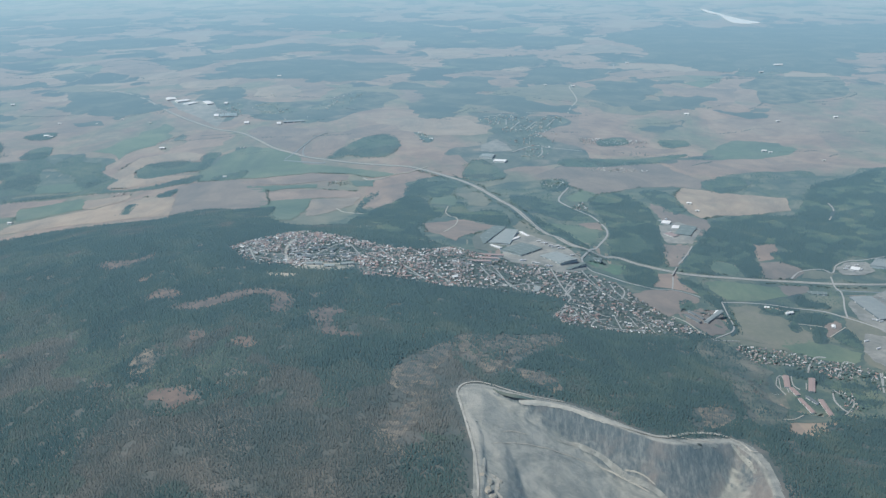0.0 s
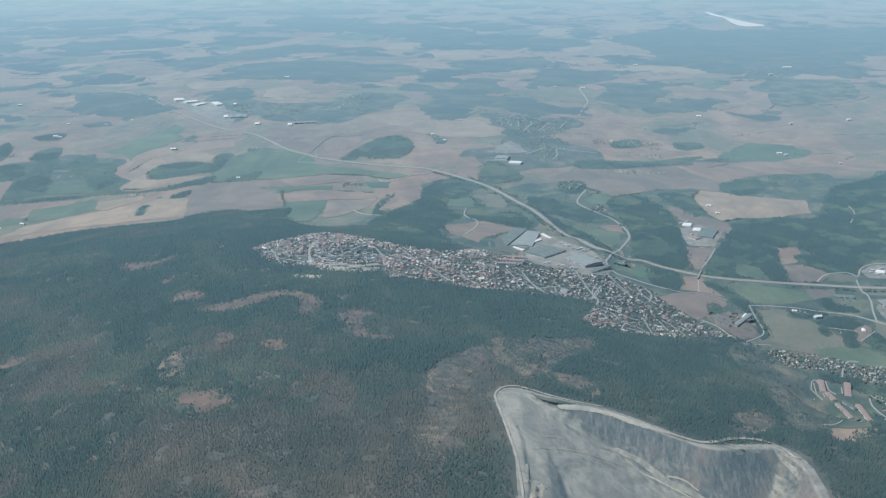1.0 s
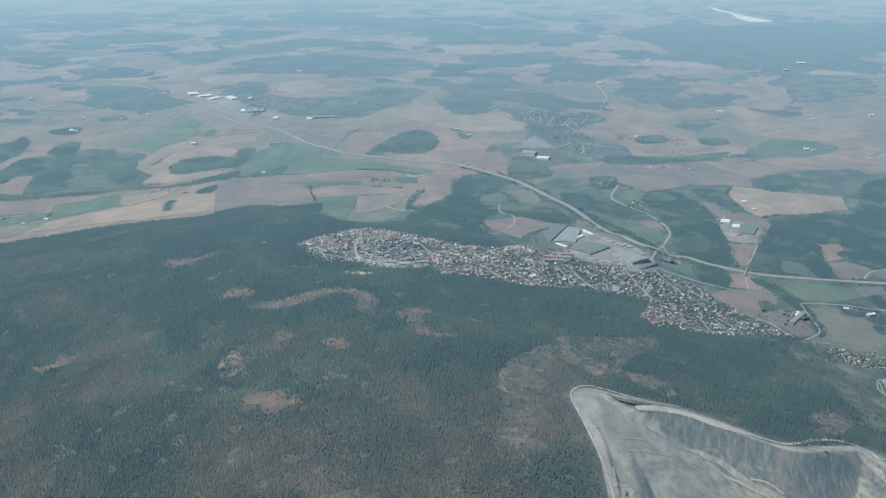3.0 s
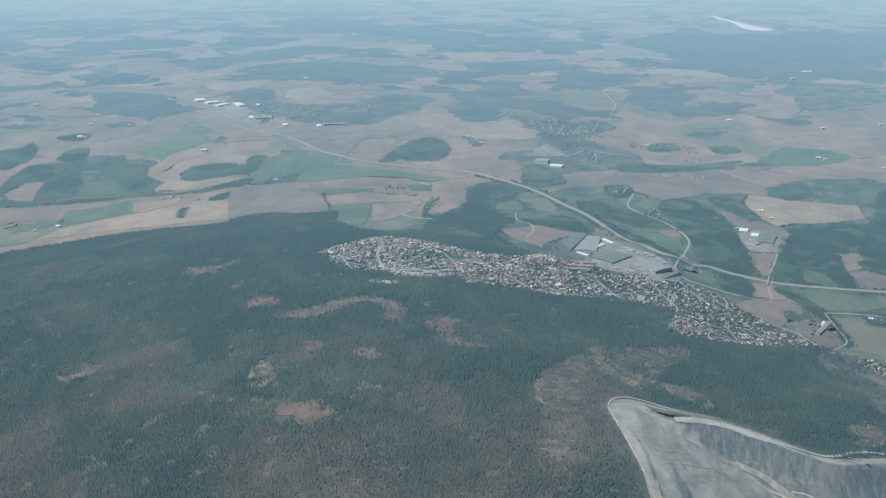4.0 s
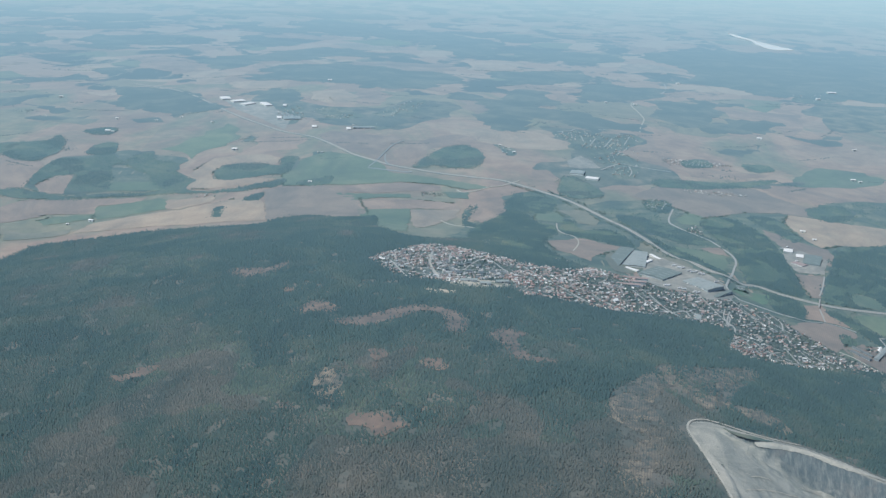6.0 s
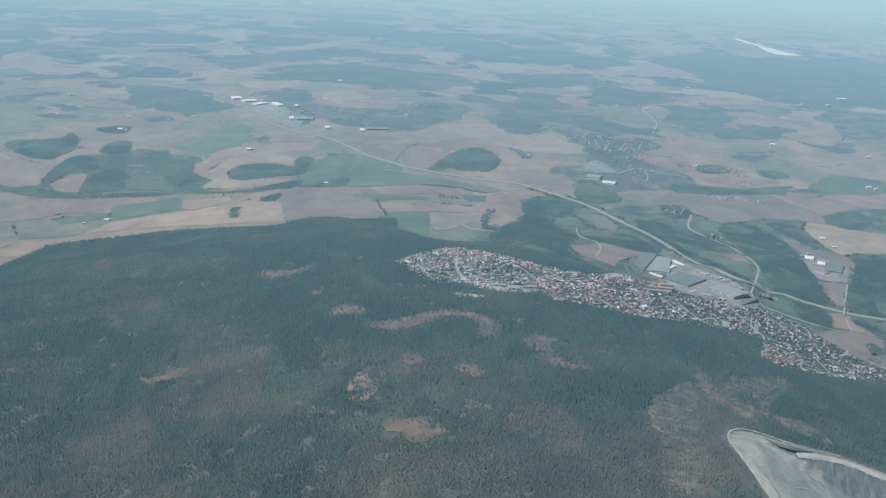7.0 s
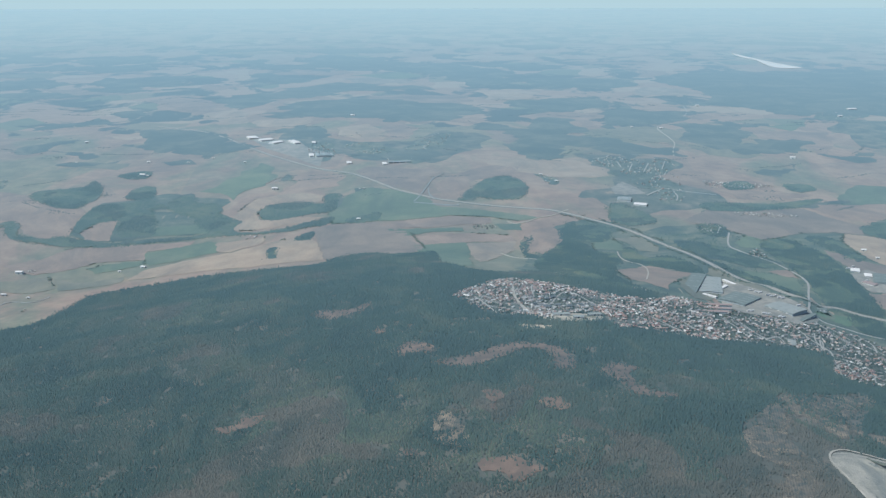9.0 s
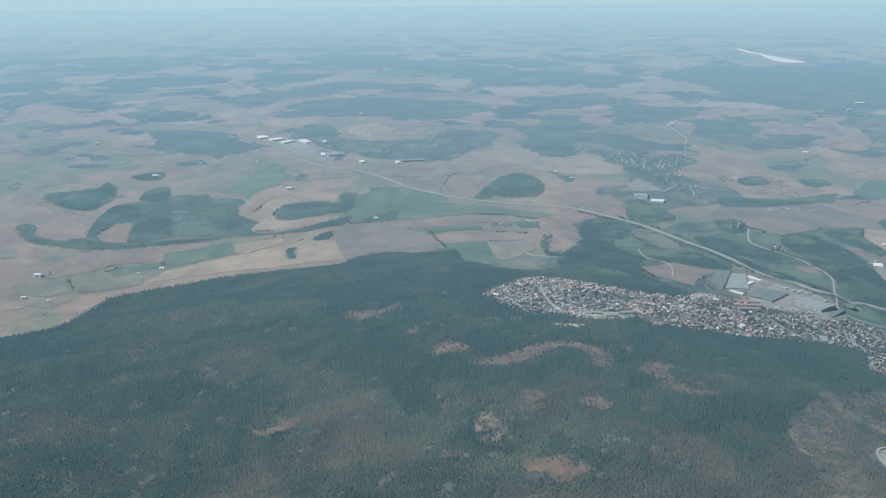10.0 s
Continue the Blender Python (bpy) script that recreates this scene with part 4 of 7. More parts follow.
field("grass", [(-343, 924), (-327, 954), (-318, 1000), (-309, 1043), (-293, 1010), (-284, 955), (-300, 916), (-311, 891), (-321, 912)])
field("soil", [(-271, 907), (-264, 967), (-254, 1001), (-235, 980), (-222, 957), (-225, 922), (-244, 914), (-229, 891), (-235, 868), (-248, 860), (-266, 870), (-275, 886)])
field("stubble", [(-479, 1507), (-454, 1551), (-388, 1417), (-368, 1295), (-405, 1306), (-453, 1410)])
field("grass_dull", [(-501, 1044), (-472, 1056), (-437, 1055), (-438, 1023), (-468, 1031)])
field("soil", [(-202, 1220), (-198, 1264), (-178, 1270), (-163, 1244), (-172, 1153), (-192, 1157)])
field("stubble", [(-256, 1230), (-221, 1266), (-206, 1244), (-199, 1167), (-222, 1167), (-247, 1192)])
field("soil", [(-180, 1305), (-159, 1326), (-156, 1284), (-172, 1268)])
field("soil", [(-127, 1318), (-96, 1346), (-82, 1318), (-95, 1280), (-109, 1284)])
field("stubble", [(-358, 1515), (-295, 1550), (-290, 1518), (-348, 1485)])
field("soil", [(-253, 1539), (-207, 1572), (-152, 1609), (-116, 1560), (-99, 1514), (-147, 1516), (-203, 1524)])
field("stubble", [(-369, 1316), (-340, 1327), (-292, 1330), (-289, 1273), (-325, 1249), (-351, 1266)])
field("soil", [(-214, 976), (-206, 996), (-163, 986), (-135, 970), (-151, 926), (-154, 887), (-174, 904), (-199, 944)])
field("soil", [(-128, 949), (-110, 969), (-84, 986), (-64, 977), (-84, 945), (-106, 927), (-122, 870), (-137, 861), (-144, 891), (-136, 924)])
field("stubble", [(-95, 1012), (-52, 1049), (-9, 1026), (15, 987), (15, 955), (-29, 936), (-64, 955)])
field("grass_dull", [(23, 1233), (85, 1266), (118, 1262), (138, 1223), (129, 1171), (77, 1153), (42, 1161), (19, 1185)])
field("soil", [(-81, 1237), (-52, 1224), (-56, 1162), (-71, 1125), (-81, 1172)])
field("soil", [(-39, 1374), (14, 1415), (65, 1401), (38, 1256), (28, 1299), (-13, 1313)])
field("grass", [(255, 1282), (291, 1316), (307, 1299), (267, 1250)])
field("soil", [(214, 1247), (266, 1246), (310, 1241), (291, 1174), (266, 1120), (254, 1125), (262, 1182), (219, 1200)])
field("grass_dull", [(126, 1155), (163, 1153), (188, 1129), (201, 1108), (174, 1094), (140, 1095), (121, 1123)])
field("grass", [(199, 911), (246, 988), (282, 969), (290, 935), (258, 901), (214, 885), (192, 887)])
field("soil", [(55, 972), (86, 1008), (113, 1005), (104, 954), (82, 946), (63, 956)])
field("soil", [(96, 937), (120, 933), (149, 929), (189, 932), (151, 899), (111, 886)])
field("stubble", [(152, 1647), (196, 1735), (231, 1731), (218, 1652), (164, 1581)])
field("soil", [(176, 1367), (221, 1411), (231, 1392), (199, 1336), (180, 1329)])
field("soil", [(-33.5, 636.5), (-20.3, 651), (-8.7, 662.7), (4.2, 650.3), (15.3, 647.2), (9.1, 633.9), (-6.6, 609.3), (-12.4, 590.2), (-16.8, 595), (-22.3, 606), (-30.2, 610.3)])
field("grass", [(-32, 743), (-16, 754), (-12, 737), (-15, 719), (-26, 722), (-33, 726)])
field("grass_dull", [(-14, 758), (5, 761), (12, 729), (7, 711), (-4, 717), (-7, 742)])
field("grass_dull", [(31.4, 668.5), (47.4, 602.5), (43.7, 591.3), (29.3, 611.3), (23.2, 648.6)])
field("soil", [(-245, 1610), (-205, 1625), (-95, 1610), (-85, 1540), (-150, 1510), (-200, 1550), (-240, 1565)])
field("stubble", [(165, 1700), (215, 1725), (190, 1615), (160, 1600)])
field("stubble", [(215, 1645), (240, 1660), (225, 1595), (210, 1585)])
field("stubble", [(-290, 2470), (-210, 2540), (-210, 2370), (-250, 2300)])
field("stubble", [(-75, 1690), (-30, 1710), (20, 1685), (-5, 1575), (-65, 1555)])
field("stubble", [(-310, 1870), (-220, 1940), (-170, 1820), (-265, 1775)])

# hard yards and sandy ground
YARDS = []


def yard(points, mat, label):
    YARDS.append(points)
    patch("yard", points, M[mat], label, "yard", 0.235 if points[0][1] < 850 else 0.1, 4, rounded=False, rough=1.2)


yard([(121.1, 675), (136.2, 685.5), (150.3, 671.4), (136.1, 637.5), (120.4, 639.1), (119.5, 654.7)], "yard", "gravel yard round a farm depot")
yard([(22.4, 638.4), (36.8, 611.4), (52.2, 592.4), (57.3, 577.2), (62.1, 560.6), (48, 543.6), (36.5, 555.7), (19.2, 554.1), (13.6, 574.3), (19.2, 597.8)], "yard", "pale gravel between the warehouses")
yard([(-2.5, 599.3), (2.8, 629.8), (13.7, 643.2), (22.2, 631.7), (19.2, 597.8), (8.8, 581.1), (-0.9, 574.9)], "grass_dull", "worn grass beside the warehouses")
yard([(202.2, 545), (209.1, 554.2), (233, 571.4), (243.6, 572.6), (214, 496.6), (207.3, 508.6), (200.3, 521.8)], "yard", "asphalt car park beside a factory")
yard([(197, 504), (214, 496.6), (195.5, 449.6), (187.5, 464), (187.6, 479.2)], "yard", "bare gravel works yard")
yard([(179.2, 512.5), (182.9, 516.4), (187.5, 520.1), (189.7, 516.3), (186.3, 508.5), (182, 503.2), (178, 496.7), (175.7, 498.3), (179.6, 506.8)], "soil", "bare sandy building plot")
yard([(218, 613.1), (229, 623.7), (240.6, 622.6), (240.1, 606.6), (227.1, 598.5), (217.6, 599.7)], "yard", "gravel lorry park by the motorway")
yard([(-347, 1189), (-289, 1163), (-276, 1123), (-253, 1090), (-250, 1010), (-284, 1072), (-317, 1120)], "yard", "grey yard round distant warehouses")
yard([(6, 905), (20, 931), (29, 912), (32, 890), (15, 881), (6, 884)], "yard", "pale quarried ground of a distant works")
yard([(-94.8, 500.7), (-81.1, 504.5), (-69.8, 505.7), (-61.7, 504.7), (-61.6, 495.3), (-73.5, 490.2), (-84.6, 489.7), (-91.8, 491.3)], "sand", "pale gravel ground below the town")
yard([(-104.5, 484.3), (-94.3, 481.5), (-87.4, 481.1), (-87.4, 476.2), (-98.7, 475.7)], "sand", "pale sandy cutting at the wood's edge")
yard([(-80.4, 499.5), (-65.4, 504.6), (-63.1, 496.7), (-75, 490.8)], "grass_dull", "sports pitch at the edge of the town")


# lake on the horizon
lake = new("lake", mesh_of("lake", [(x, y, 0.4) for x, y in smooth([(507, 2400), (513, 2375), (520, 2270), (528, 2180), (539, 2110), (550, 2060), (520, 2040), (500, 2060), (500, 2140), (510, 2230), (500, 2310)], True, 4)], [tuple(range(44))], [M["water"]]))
tagged(lake, "far lake painted near-white below the hazy horizon", "lake", kind="structure")

# ---- roads ----
MOTORWAY = [(-473, 1292), (-443, 1270), (-408, 1239), (-378, 1199), (-342, 1139), (-310, 1087), (-278, 1040), (-249, 1000), (-218, 971), (-195, 934), (-174, 898), (-153, 876), (-138, 862), (-105, 846), (-78, 839), (-55, 835), (-42, 827), (-25, 812), (-9, 793), (5, 767), (21, 725), (28.4, 698.2), (36.7, 656.3), (52.9, 601.5), (65.2, 589.9), (82.5, 595.3), (94.8, 587.8), (116.3, 579.5), (132.4, 578.4), (156, 581.6), (183.3, 585.1), (236.8, 581.7), (330, 592)]
ribbon("motorway_verge", MOTORWAY, 3.9, M["patchy"], "rough dull grass verges of the motorway", "verge", 0.225)
for side in (-0.8, 0.8):
    ribbon("motorway_carriageway", MOTORWAY, 1.1, M["motorway"], "pale grey motorway carriageway curving through the valley", "motorway", 0.265, side)
LINES = []
ROAD_LABEL = {"asphalt": "narrow grey asphalt road", "gravel": "pale gravel track between fields", "concrete": "pale street curving past houses"}


def road(width, mat, points):
    ribbon("road", points, width * 0.78, M[mat], ROAD_LABEL[mat], "road", 0.27)
    if width <= 1.6:
        LINES.append(smooth(points, False, 4))


road(1.5, "concrete", [(70, 770), (60, 734), (63, 718), (72.2, 698.5), (79.3, 685.7), (83.7, 665.3), (83.5, 643.1), (76, 619.1), (63.7, 582.6), (59.9, 570.9), (63.8, 561.8), (71.3, 557.7), (83, 551.2), (91.9, 548.4)])
road(0.9, "concrete", [(91.7, 547.3), (99.3, 546.5), (107.5, 548.9), (114.9, 547.2), (121.8, 542.9)])
road(1.0, "concrete", [(112.1, 572.5), (110.4, 562.8), (107.7, 550)])
road(1.2, "concrete", [(132.5, 539.6), (146.6, 543.4), (158.9, 543.4), (170.1, 539.5), (184, 535.4), (192.9, 526.2), (201.4, 516.7), (210.9, 506.8)])
road(0.9, "concrete", [(132.6, 538.9), (131.7, 522.8), (130.5, 504.5), (127.7, 494.1), (120.8, 484.8), (113.8, 476), (120.4, 477.4), (127.9, 479.9)])
road(0.9, "gravel", [(99.5, 505.3), (105.6, 499.7), (109.7, 485.1), (114, 476.9)])
road(1.2, "concrete", [(184.5, 589.3), (191.4, 599.7), (199.3, 605.6), (208.6, 608.4), (212.8, 602.4), (220.1, 617.6), (229.7, 625.8), (240.4, 626.9), (258, 632.3)])
road(1.1, "concrete", [(209.2, 594.5), (206.5, 578.1), (206.9, 567.5), (198.6, 538.8), (195.3, 524.4)])
road(1.0, "asphalt", [(205.5, 572.9), (217.5, 570.8), (233.8, 567.6)])
road(0.9, "concrete", [(151.1, 447.9), (156, 459.3), (160.5, 466.9), (165.6, 468.5)])
road(0.9, "concrete", [(162.1, 440.2), (167.1, 450.9), (171.4, 461.3)])
road(0.8, "concrete", [(154.7, 423.9), (156.1, 418.6), (159.2, 417), (158.7, 409.3), (153.7, 400.6), (148.6, 393.9)])
road(0.8, "concrete", [(153.8, 422.1), (151.4, 412.4), (151.9, 404.7), (152.8, 399.2)])
road(0.7, "gravel", [(119.6, 379.5), (124.6, 381.1), (130.4, 387.5)])
road(0.9, "concrete", [(184.6, 449.2), (179.5, 433.1), (176.4, 422.9)])
road(1.0, "concrete", [(135.7, 635.4), (126.5, 611.5), (119.1, 594.4)])
road(0.8, "gravel", [(244, 706), (254, 728), (255, 743)])
road(0.9, "gravel", [(-19, 716), (-20.3, 693.2), (-17.3, 678.8), (-12.4, 668.3), (-12.5, 644.6), (-19.4, 613.1)])
road(1.6, "asphalt", [(-158, 858), (-153, 876), (-148, 904), (-143, 933), (-134, 951)])
road(1.4, "asphalt", [(-147, 898), (-146, 879), (-142, 865), (-139, 862)])
road(2.4, "asphalt", [(-123, 847), (-127, 844), (-158, 855)])
road(1.6, "gravel", [(118, 1267), (113, 1239), (114, 1186), (113, 1153), (103, 1113), (97, 1082)])
road(1.4, "concrete", [(35, 984), (45, 1024)])
road(1.4, "concrete", [(48, 983), (62, 1033)])
road(1.4, "concrete", [(70, 1007), (81, 1049)])
road(1.4, "concrete", [(31, 1002), (32, 1031)])
road(1.6, "concrete", [(10, 1042), (23, 1052), (33, 1069), (62, 1077)])
road(1.8, "concrete", [(32, 882), (52, 912), (66, 908), (94, 901)])
road(1.3, "concrete", [(53, 867), (58, 885), (59, 906)])
road(1.3, "concrete", [(166, 1352), (186, 1417), (196, 1481)])
road(1.5, "gravel", [(-53, 819), (-63, 813), (-72, 803), (-82, 797), (-87, 803)])
road(1.2, "gravel", [(-97, 709), (-88.9, 692.4), (-75.7, 681.3)])
road(1.3, "gravel", [(-54, 817), (-38, 835)])
road(1.2, "concrete", [(-289, 943), (-283, 960), (-274, 968)])
road(1.0, "concrete", [(-425.2, 656.5), (-413, 660.5), (-408.3, 671.2), (-393.6, 669.7), (-387.4, 682.7)])


road(1.5, "concrete", [(-97.2, 507.5), (-100.2, 527.6), (-100.1, 550), (-97.9, 571.2), (-89.9, 580.2), (-81, 569.7)])
road(1.3, "concrete", [(-97.2, 507.5), (-93.2, 503.8), (-86.1, 507.2), (-80, 509.4)])
road(0.9, "concrete", [(-120.5, 530.3), (-110.5, 501.9), (-103.4, 499.4)])
road(0.9, "concrete", [(-84, 521.1), (-72, 552.7), (-60.9, 528.9), (-47, 517.2)])
road(0.9, "gravel", [(-66, 582.1), (-54.1, 567.7), (-46.1, 556)])
road(0.9, "concrete", [(-38, 513.4), (-24.1, 491.3)])
road(0.9, "concrete", [(-0.5, 527.2), (8.4, 527.4), (14.5, 516), (20.4, 504.7)])
road(0.8, "concrete", [(50.8, 537.1), (46.6, 522.4), (46.5, 507.9)])
road(0.8, "concrete", [(63.2, 553.6), (69.2, 535.5)])
road(0.8, "concrete", [(-20.5, 549.8), (-8.7, 549.1), (0.2, 543.6)])
road(1.0, "concrete", [(-65, 567.8), (-56, 555), (-46, 530.7), (-36, 511.4), (-24.1, 505.7), (-13.2, 496.1)])
road(1.0, "concrete", [(4.2, 552.7), (11.4, 528.4), (17.4, 507.8), (25.3, 499.7)])
road(1.0, "concrete", [(40.8, 551.7), (45.6, 518.2), (47.5, 504.9), (42.4, 488.6)])
road(1.0, "concrete", [(59, 543.9), (65, 530), (72, 515)])
road(1.0, "concrete", [(38.1, 466.6), (43.4, 484.6), (51.5, 489.1), (55.4, 478.9), (65.4, 472)])
road(1.0, "concrete", [(-120.5, 526.4), (-108.3, 517.4), (-99.2, 519), (-80, 523.6), (-60, 534.2), (-40.2, 542.2)])


road(1.9, "gravel", [(-98, 581.7), (-101, 569.3), (-101.5, 547.8), (-100.5, 529.7), (-98.7, 516.8), (-95.7, 507.7), (-92.2, 502.1), (-86.1, 500)])
road(1.2, "gravel", [(-63.6, 573.7), (-58, 565.2), (-53.5, 555.9), (-50.4, 549)])
road(0.95, "concrete", [(17.5, 508.7), (26.7, 517.9), (33.9, 516.6)])
road(0.95, "concrete", [(45.1, 510.6), (49.4, 525.3), (52.6, 534.4)])
road(0.95, "concrete", [(58.6, 557.6), (61.8, 543.7), (66.4, 530.2)])
road(0.95, "concrete", [(43.7, 494.3), (52.2, 494.6), (59.7, 486.5), (65.2, 485.7)])
road(0.95, "concrete", [(35.8, 464.7), (38, 475.5), (44.1, 483)])
road(0.95, "concrete", [(76.1, 546.7), (78.9, 533.3), (75.3, 518.5)])
road(0.95, "concrete", [(1.9, 533), (7.6, 516.4), (16, 507.6)])
road(0.95, "concrete", [(45, 477.6), (49.9, 471.7), (56.7, 479.1)])
road(0.95, "concrete", [(-51.8, 495.4), (-40.3, 492.3), (-27.6, 488.4)])
road(0.95, "concrete", [(-44.5, 510.5), (-34.8, 502.4), (-26.6, 496.1)])
road(0.95, "concrete", [(-22, 510.1), (-15.3, 496.3), (-8.3, 491.6)])
road(0.95, "concrete", [(-91, 532.1), (-90.7, 549.9), (-89.1, 564.7)])
road(0.95, "concrete", [(-123.1, 541.6), (-110.7, 524.8), (-102.5, 529.3)])
road(0.95, "concrete", [(-124.7, 527.4), (-114.3, 512.9), (-101.8, 508.1)])
road(0.95, "concrete", [(-73.6, 536.3), (-60.7, 528.4), (-48.2, 521.6)])
road(0.95, "concrete", [(77.4, 492.7), (82.9, 483.3), (85.4, 473.4)])
road(0.95, "concrete", [(57.7, 469.3), (68.6, 469.9), (83, 475.6)])
road(0.85, "concrete", [(16.4, 517.4), (22.2, 516.6), (26.2, 517.6), (26.7, 509.5)])
road(0.85, "concrete", [(43.6, 533.8), (50, 526.5), (46.8, 513), (42.3, 504.9)])
road(0.85, "concrete", [(51.3, 495.3), (55.5, 490.6), (60.7, 486.9)])
road(0.85, "concrete", [(47.5, 484.5), (48.9, 475.8), (51.4, 469.1)])
road(0.85, "concrete", [(53.8, 466.6), (56.6, 475.1), (62.8, 481.4), (64.3, 478.3)])
road(0.8, "concrete", [(67.6, 489.5), (68.6, 470)])
road(0.8, "concrete", [(75.3, 491.3), (77.4, 480.1)])
road(0.8, "concrete", [(53.3, 514.8), (61.8, 521.1)])
road(0.9, "concrete", [(72.5, 542.8), (74.6, 527.4), (79, 516.5)])
road(0.8, "concrete", [(78.7, 489.2), (85.9, 487.5), (90.8, 478.2)])
road(0.8, "concrete", [(150, 444.4), (158.5, 464.6), (162.8, 469.5), (166.1, 468.6)])
road(0.8, "concrete", [(162.7, 439.1), (172.5, 462.7), (177.1, 460.5)])
road(0.8, "concrete", [(185.7, 449.5), (179, 430.9)])
road(0.6, "concrete", [(129.9, 424.4), (133, 434.1), (135.9, 438.2), (135.9, 433.8), (134.4, 420.1)])
road(0.6, "concrete", [(130.6, 427), (131.6, 423), (132.5, 417.6)])
road(0.5, "concrete", [(133.9, 434.4), (131.9, 423.9)])
road(0.7, "gravel", [(166.5, 513.9), (172.1, 512.9), (175.7, 512.2), (179.9, 510)])
road(0.7, "gravel", [(177.3, 497.4), (182.5, 503.3), (190.1, 511.9)])
road(0.6, "concrete", [(140.5, 438.2), (138.5, 427.9), (140.1, 423)])
road(0.6, "concrete", [(145, 430.8), (142.7, 422.9)])

# broad stretches of rough land
patch("valley_floor", [(-90, 643.3), (-59.6, 734), (1.5, 773.9), (61.3, 797.2), (161, 802.9), (330.1, 800.1), (330, 470), (190.1, 440), (118.7, 377.5), (109.9, 469.6), (49.7, 523.6), (-0.8, 549.2), (-60, 565.6), (-89.9, 595.8)], M["rough"],
      "rough green grassland on the valley floor", "pasture", 0.05, 4, rough=8)
LAND_COUNT = [0]


def land(kind_of, points):
    LAND_COUNT[0] += 1
    patch("rough_land", points, M["patchy" if sum(q for _, q in points) / len(points) > 850 else kind_of], "rough dull green scrub and pasture in the valley", "pasture", raised(points, 0.07) + 0.0015 * LAND_COUNT[0] * (1.0 if points[0][1] < 850 else 0.6), 3.5 if points[0][1] < 800 else 10, rough=12 if points[0][1] < 900 else 20)
    far = sum(p[1] for p in points) / len(points)
    if kind_of == "rough" and far < 850:
        x, y = scatter(points, 2.0 if far < 800 else 4.0, [], int(far), ragged=3)
        keep = np.array([wobble(a, b, 14, 5.5) + 0.6 * wobble(a, b, 5, 1.2) for a, b in zip(x, y)]) > (0.12 if far < 800 else 0.3)
        for ln in LINES:
            keep &= edge_distance(x, y, ln, False) > 2.0
        keep &= edge_distance(x, y, smooth(MOTORWAY, False, 4), False) > 4.5
        for lot in YARDS + [q for q in FIELD_EDGES if q[0][1] < 860]:
            keep &= ~inside(x, y, lot)
        trees("scrub_trees", x[keep], y[keep], M["far_wood"], "scattered scrub and small trees in the valley", 0.85, 0.95, int(far), 1, 5, 0.0)


land("rough", [(118.9, 584.6), (138.8, 577.6), (163.3, 578.1), (195, 580.5), (210.1, 567.5), (195.8, 526), (168.3, 494.4), (130, 500), (133.1, 531.7), (123, 548.6)])
land("rough", [(124.4, 476.8), (135, 475.2), (159.1, 465), (180, 456.6), (190.4, 449.5), (167.5, 390.5), (142.5, 384.4), (122.7, 378.6), (123.3, 412.2), (125.2, 437.9), (123.3, 450.9), (118.4, 463.3)])
land("rough", [(65.5, 592.7), (91.1, 584.9), (116.9, 582.3), (122, 543.8), (94.7, 546.6), (79.6, 549.5), (65.4, 561.2)])
patch("bare_land", [(193.6, 527.8), (199.7, 520.3), (208.3, 505.2), (190.1, 457), (184.2, 463.1), (186.8, 476.8), (190.3, 493.1), (189.7, 506.3), (192.9, 518.7)], M["grass_dull"], "worn dull grassland beside the works", "pasture", 0.14, 5, rough=3)
land("rough", [(-79.9, 659.8), (-52, 789), (-13, 801), (5, 770), (23.9, 666.3), (30.5, 618.6), (8.3, 601.2), (-12.4, 590.2), (-36.6, 563), (-57.4, 578.9), (-76.2, 583.1)])
land("rough", [(17, 758), (67, 764), (86, 748), (117, 761), (142, 718), (159.5, 688.1), (123.7, 584), (91.8, 589.7), (67.5, 581.3), (49.1, 638.1)])
land("rough", [(157.5, 687.6), (222, 721), (255, 790), (339, 843), (254.9, 619.6), (221.9, 622.9), (192.7, 618.2), (163.9, 586.6), (122, 583.5)])
land("rough", [(-310, 1205), (-276, 1235), (-254, 1173), (-201, 1144), (-165, 1150), (-145, 1215), (-119, 1215), (-87, 1204), (-92, 1111), (-114, 1078), (-133, 1006), (-160, 1015), (-211, 1038), (-238, 1071), (-266, 1103), (-305, 1152)])
land("rough", [(-1, 1063), (33, 1063), (60, 1055), (96, 1073), (87, 1022), (69, 959), (80, 931), (95, 906), (86, 854), (38, 837), (2, 830), (-14, 859), (-32, 874), (-2, 900), (22, 951), (3, 973)])
land("rough", [(310, 1241), (333, 1229), (324, 1164), (343, 1147), (409, 1193), (459, 1322), (407, 1332), (368, 1339)])
land("rough", [(189, 818), (258, 846), (269, 824), (235, 766), (205, 765), (192, 777)])
land("rough", [(74, 843), (124, 875), (176, 896), (204, 916), (201, 900), (161, 869), (120, 845), (73, 827)])
land("rough", [(-417, 807), (-420, 844), (-412, 880), (-380, 900), (-357, 911), (-315, 889), (-313, 851), (-294, 831), (-298, 806), (-319, 805), (-352, 801), (-392, 791)])


# ---- boxes and roofs ----
def box_data(sx, sy, z0, z1):
    v = [(x * sx / 2, y * sy / 2, z) for z in (z0, z1) for x, y in ((-1, -1), (1, -1), (1, 1), (-1, 1))]
    return v, [(0, 1, 5, 4), (1, 2, 6, 5), (2, 3, 7, 6), (3, 0, 4, 7), (4, 5, 6, 7), (3, 2, 1, 0)]


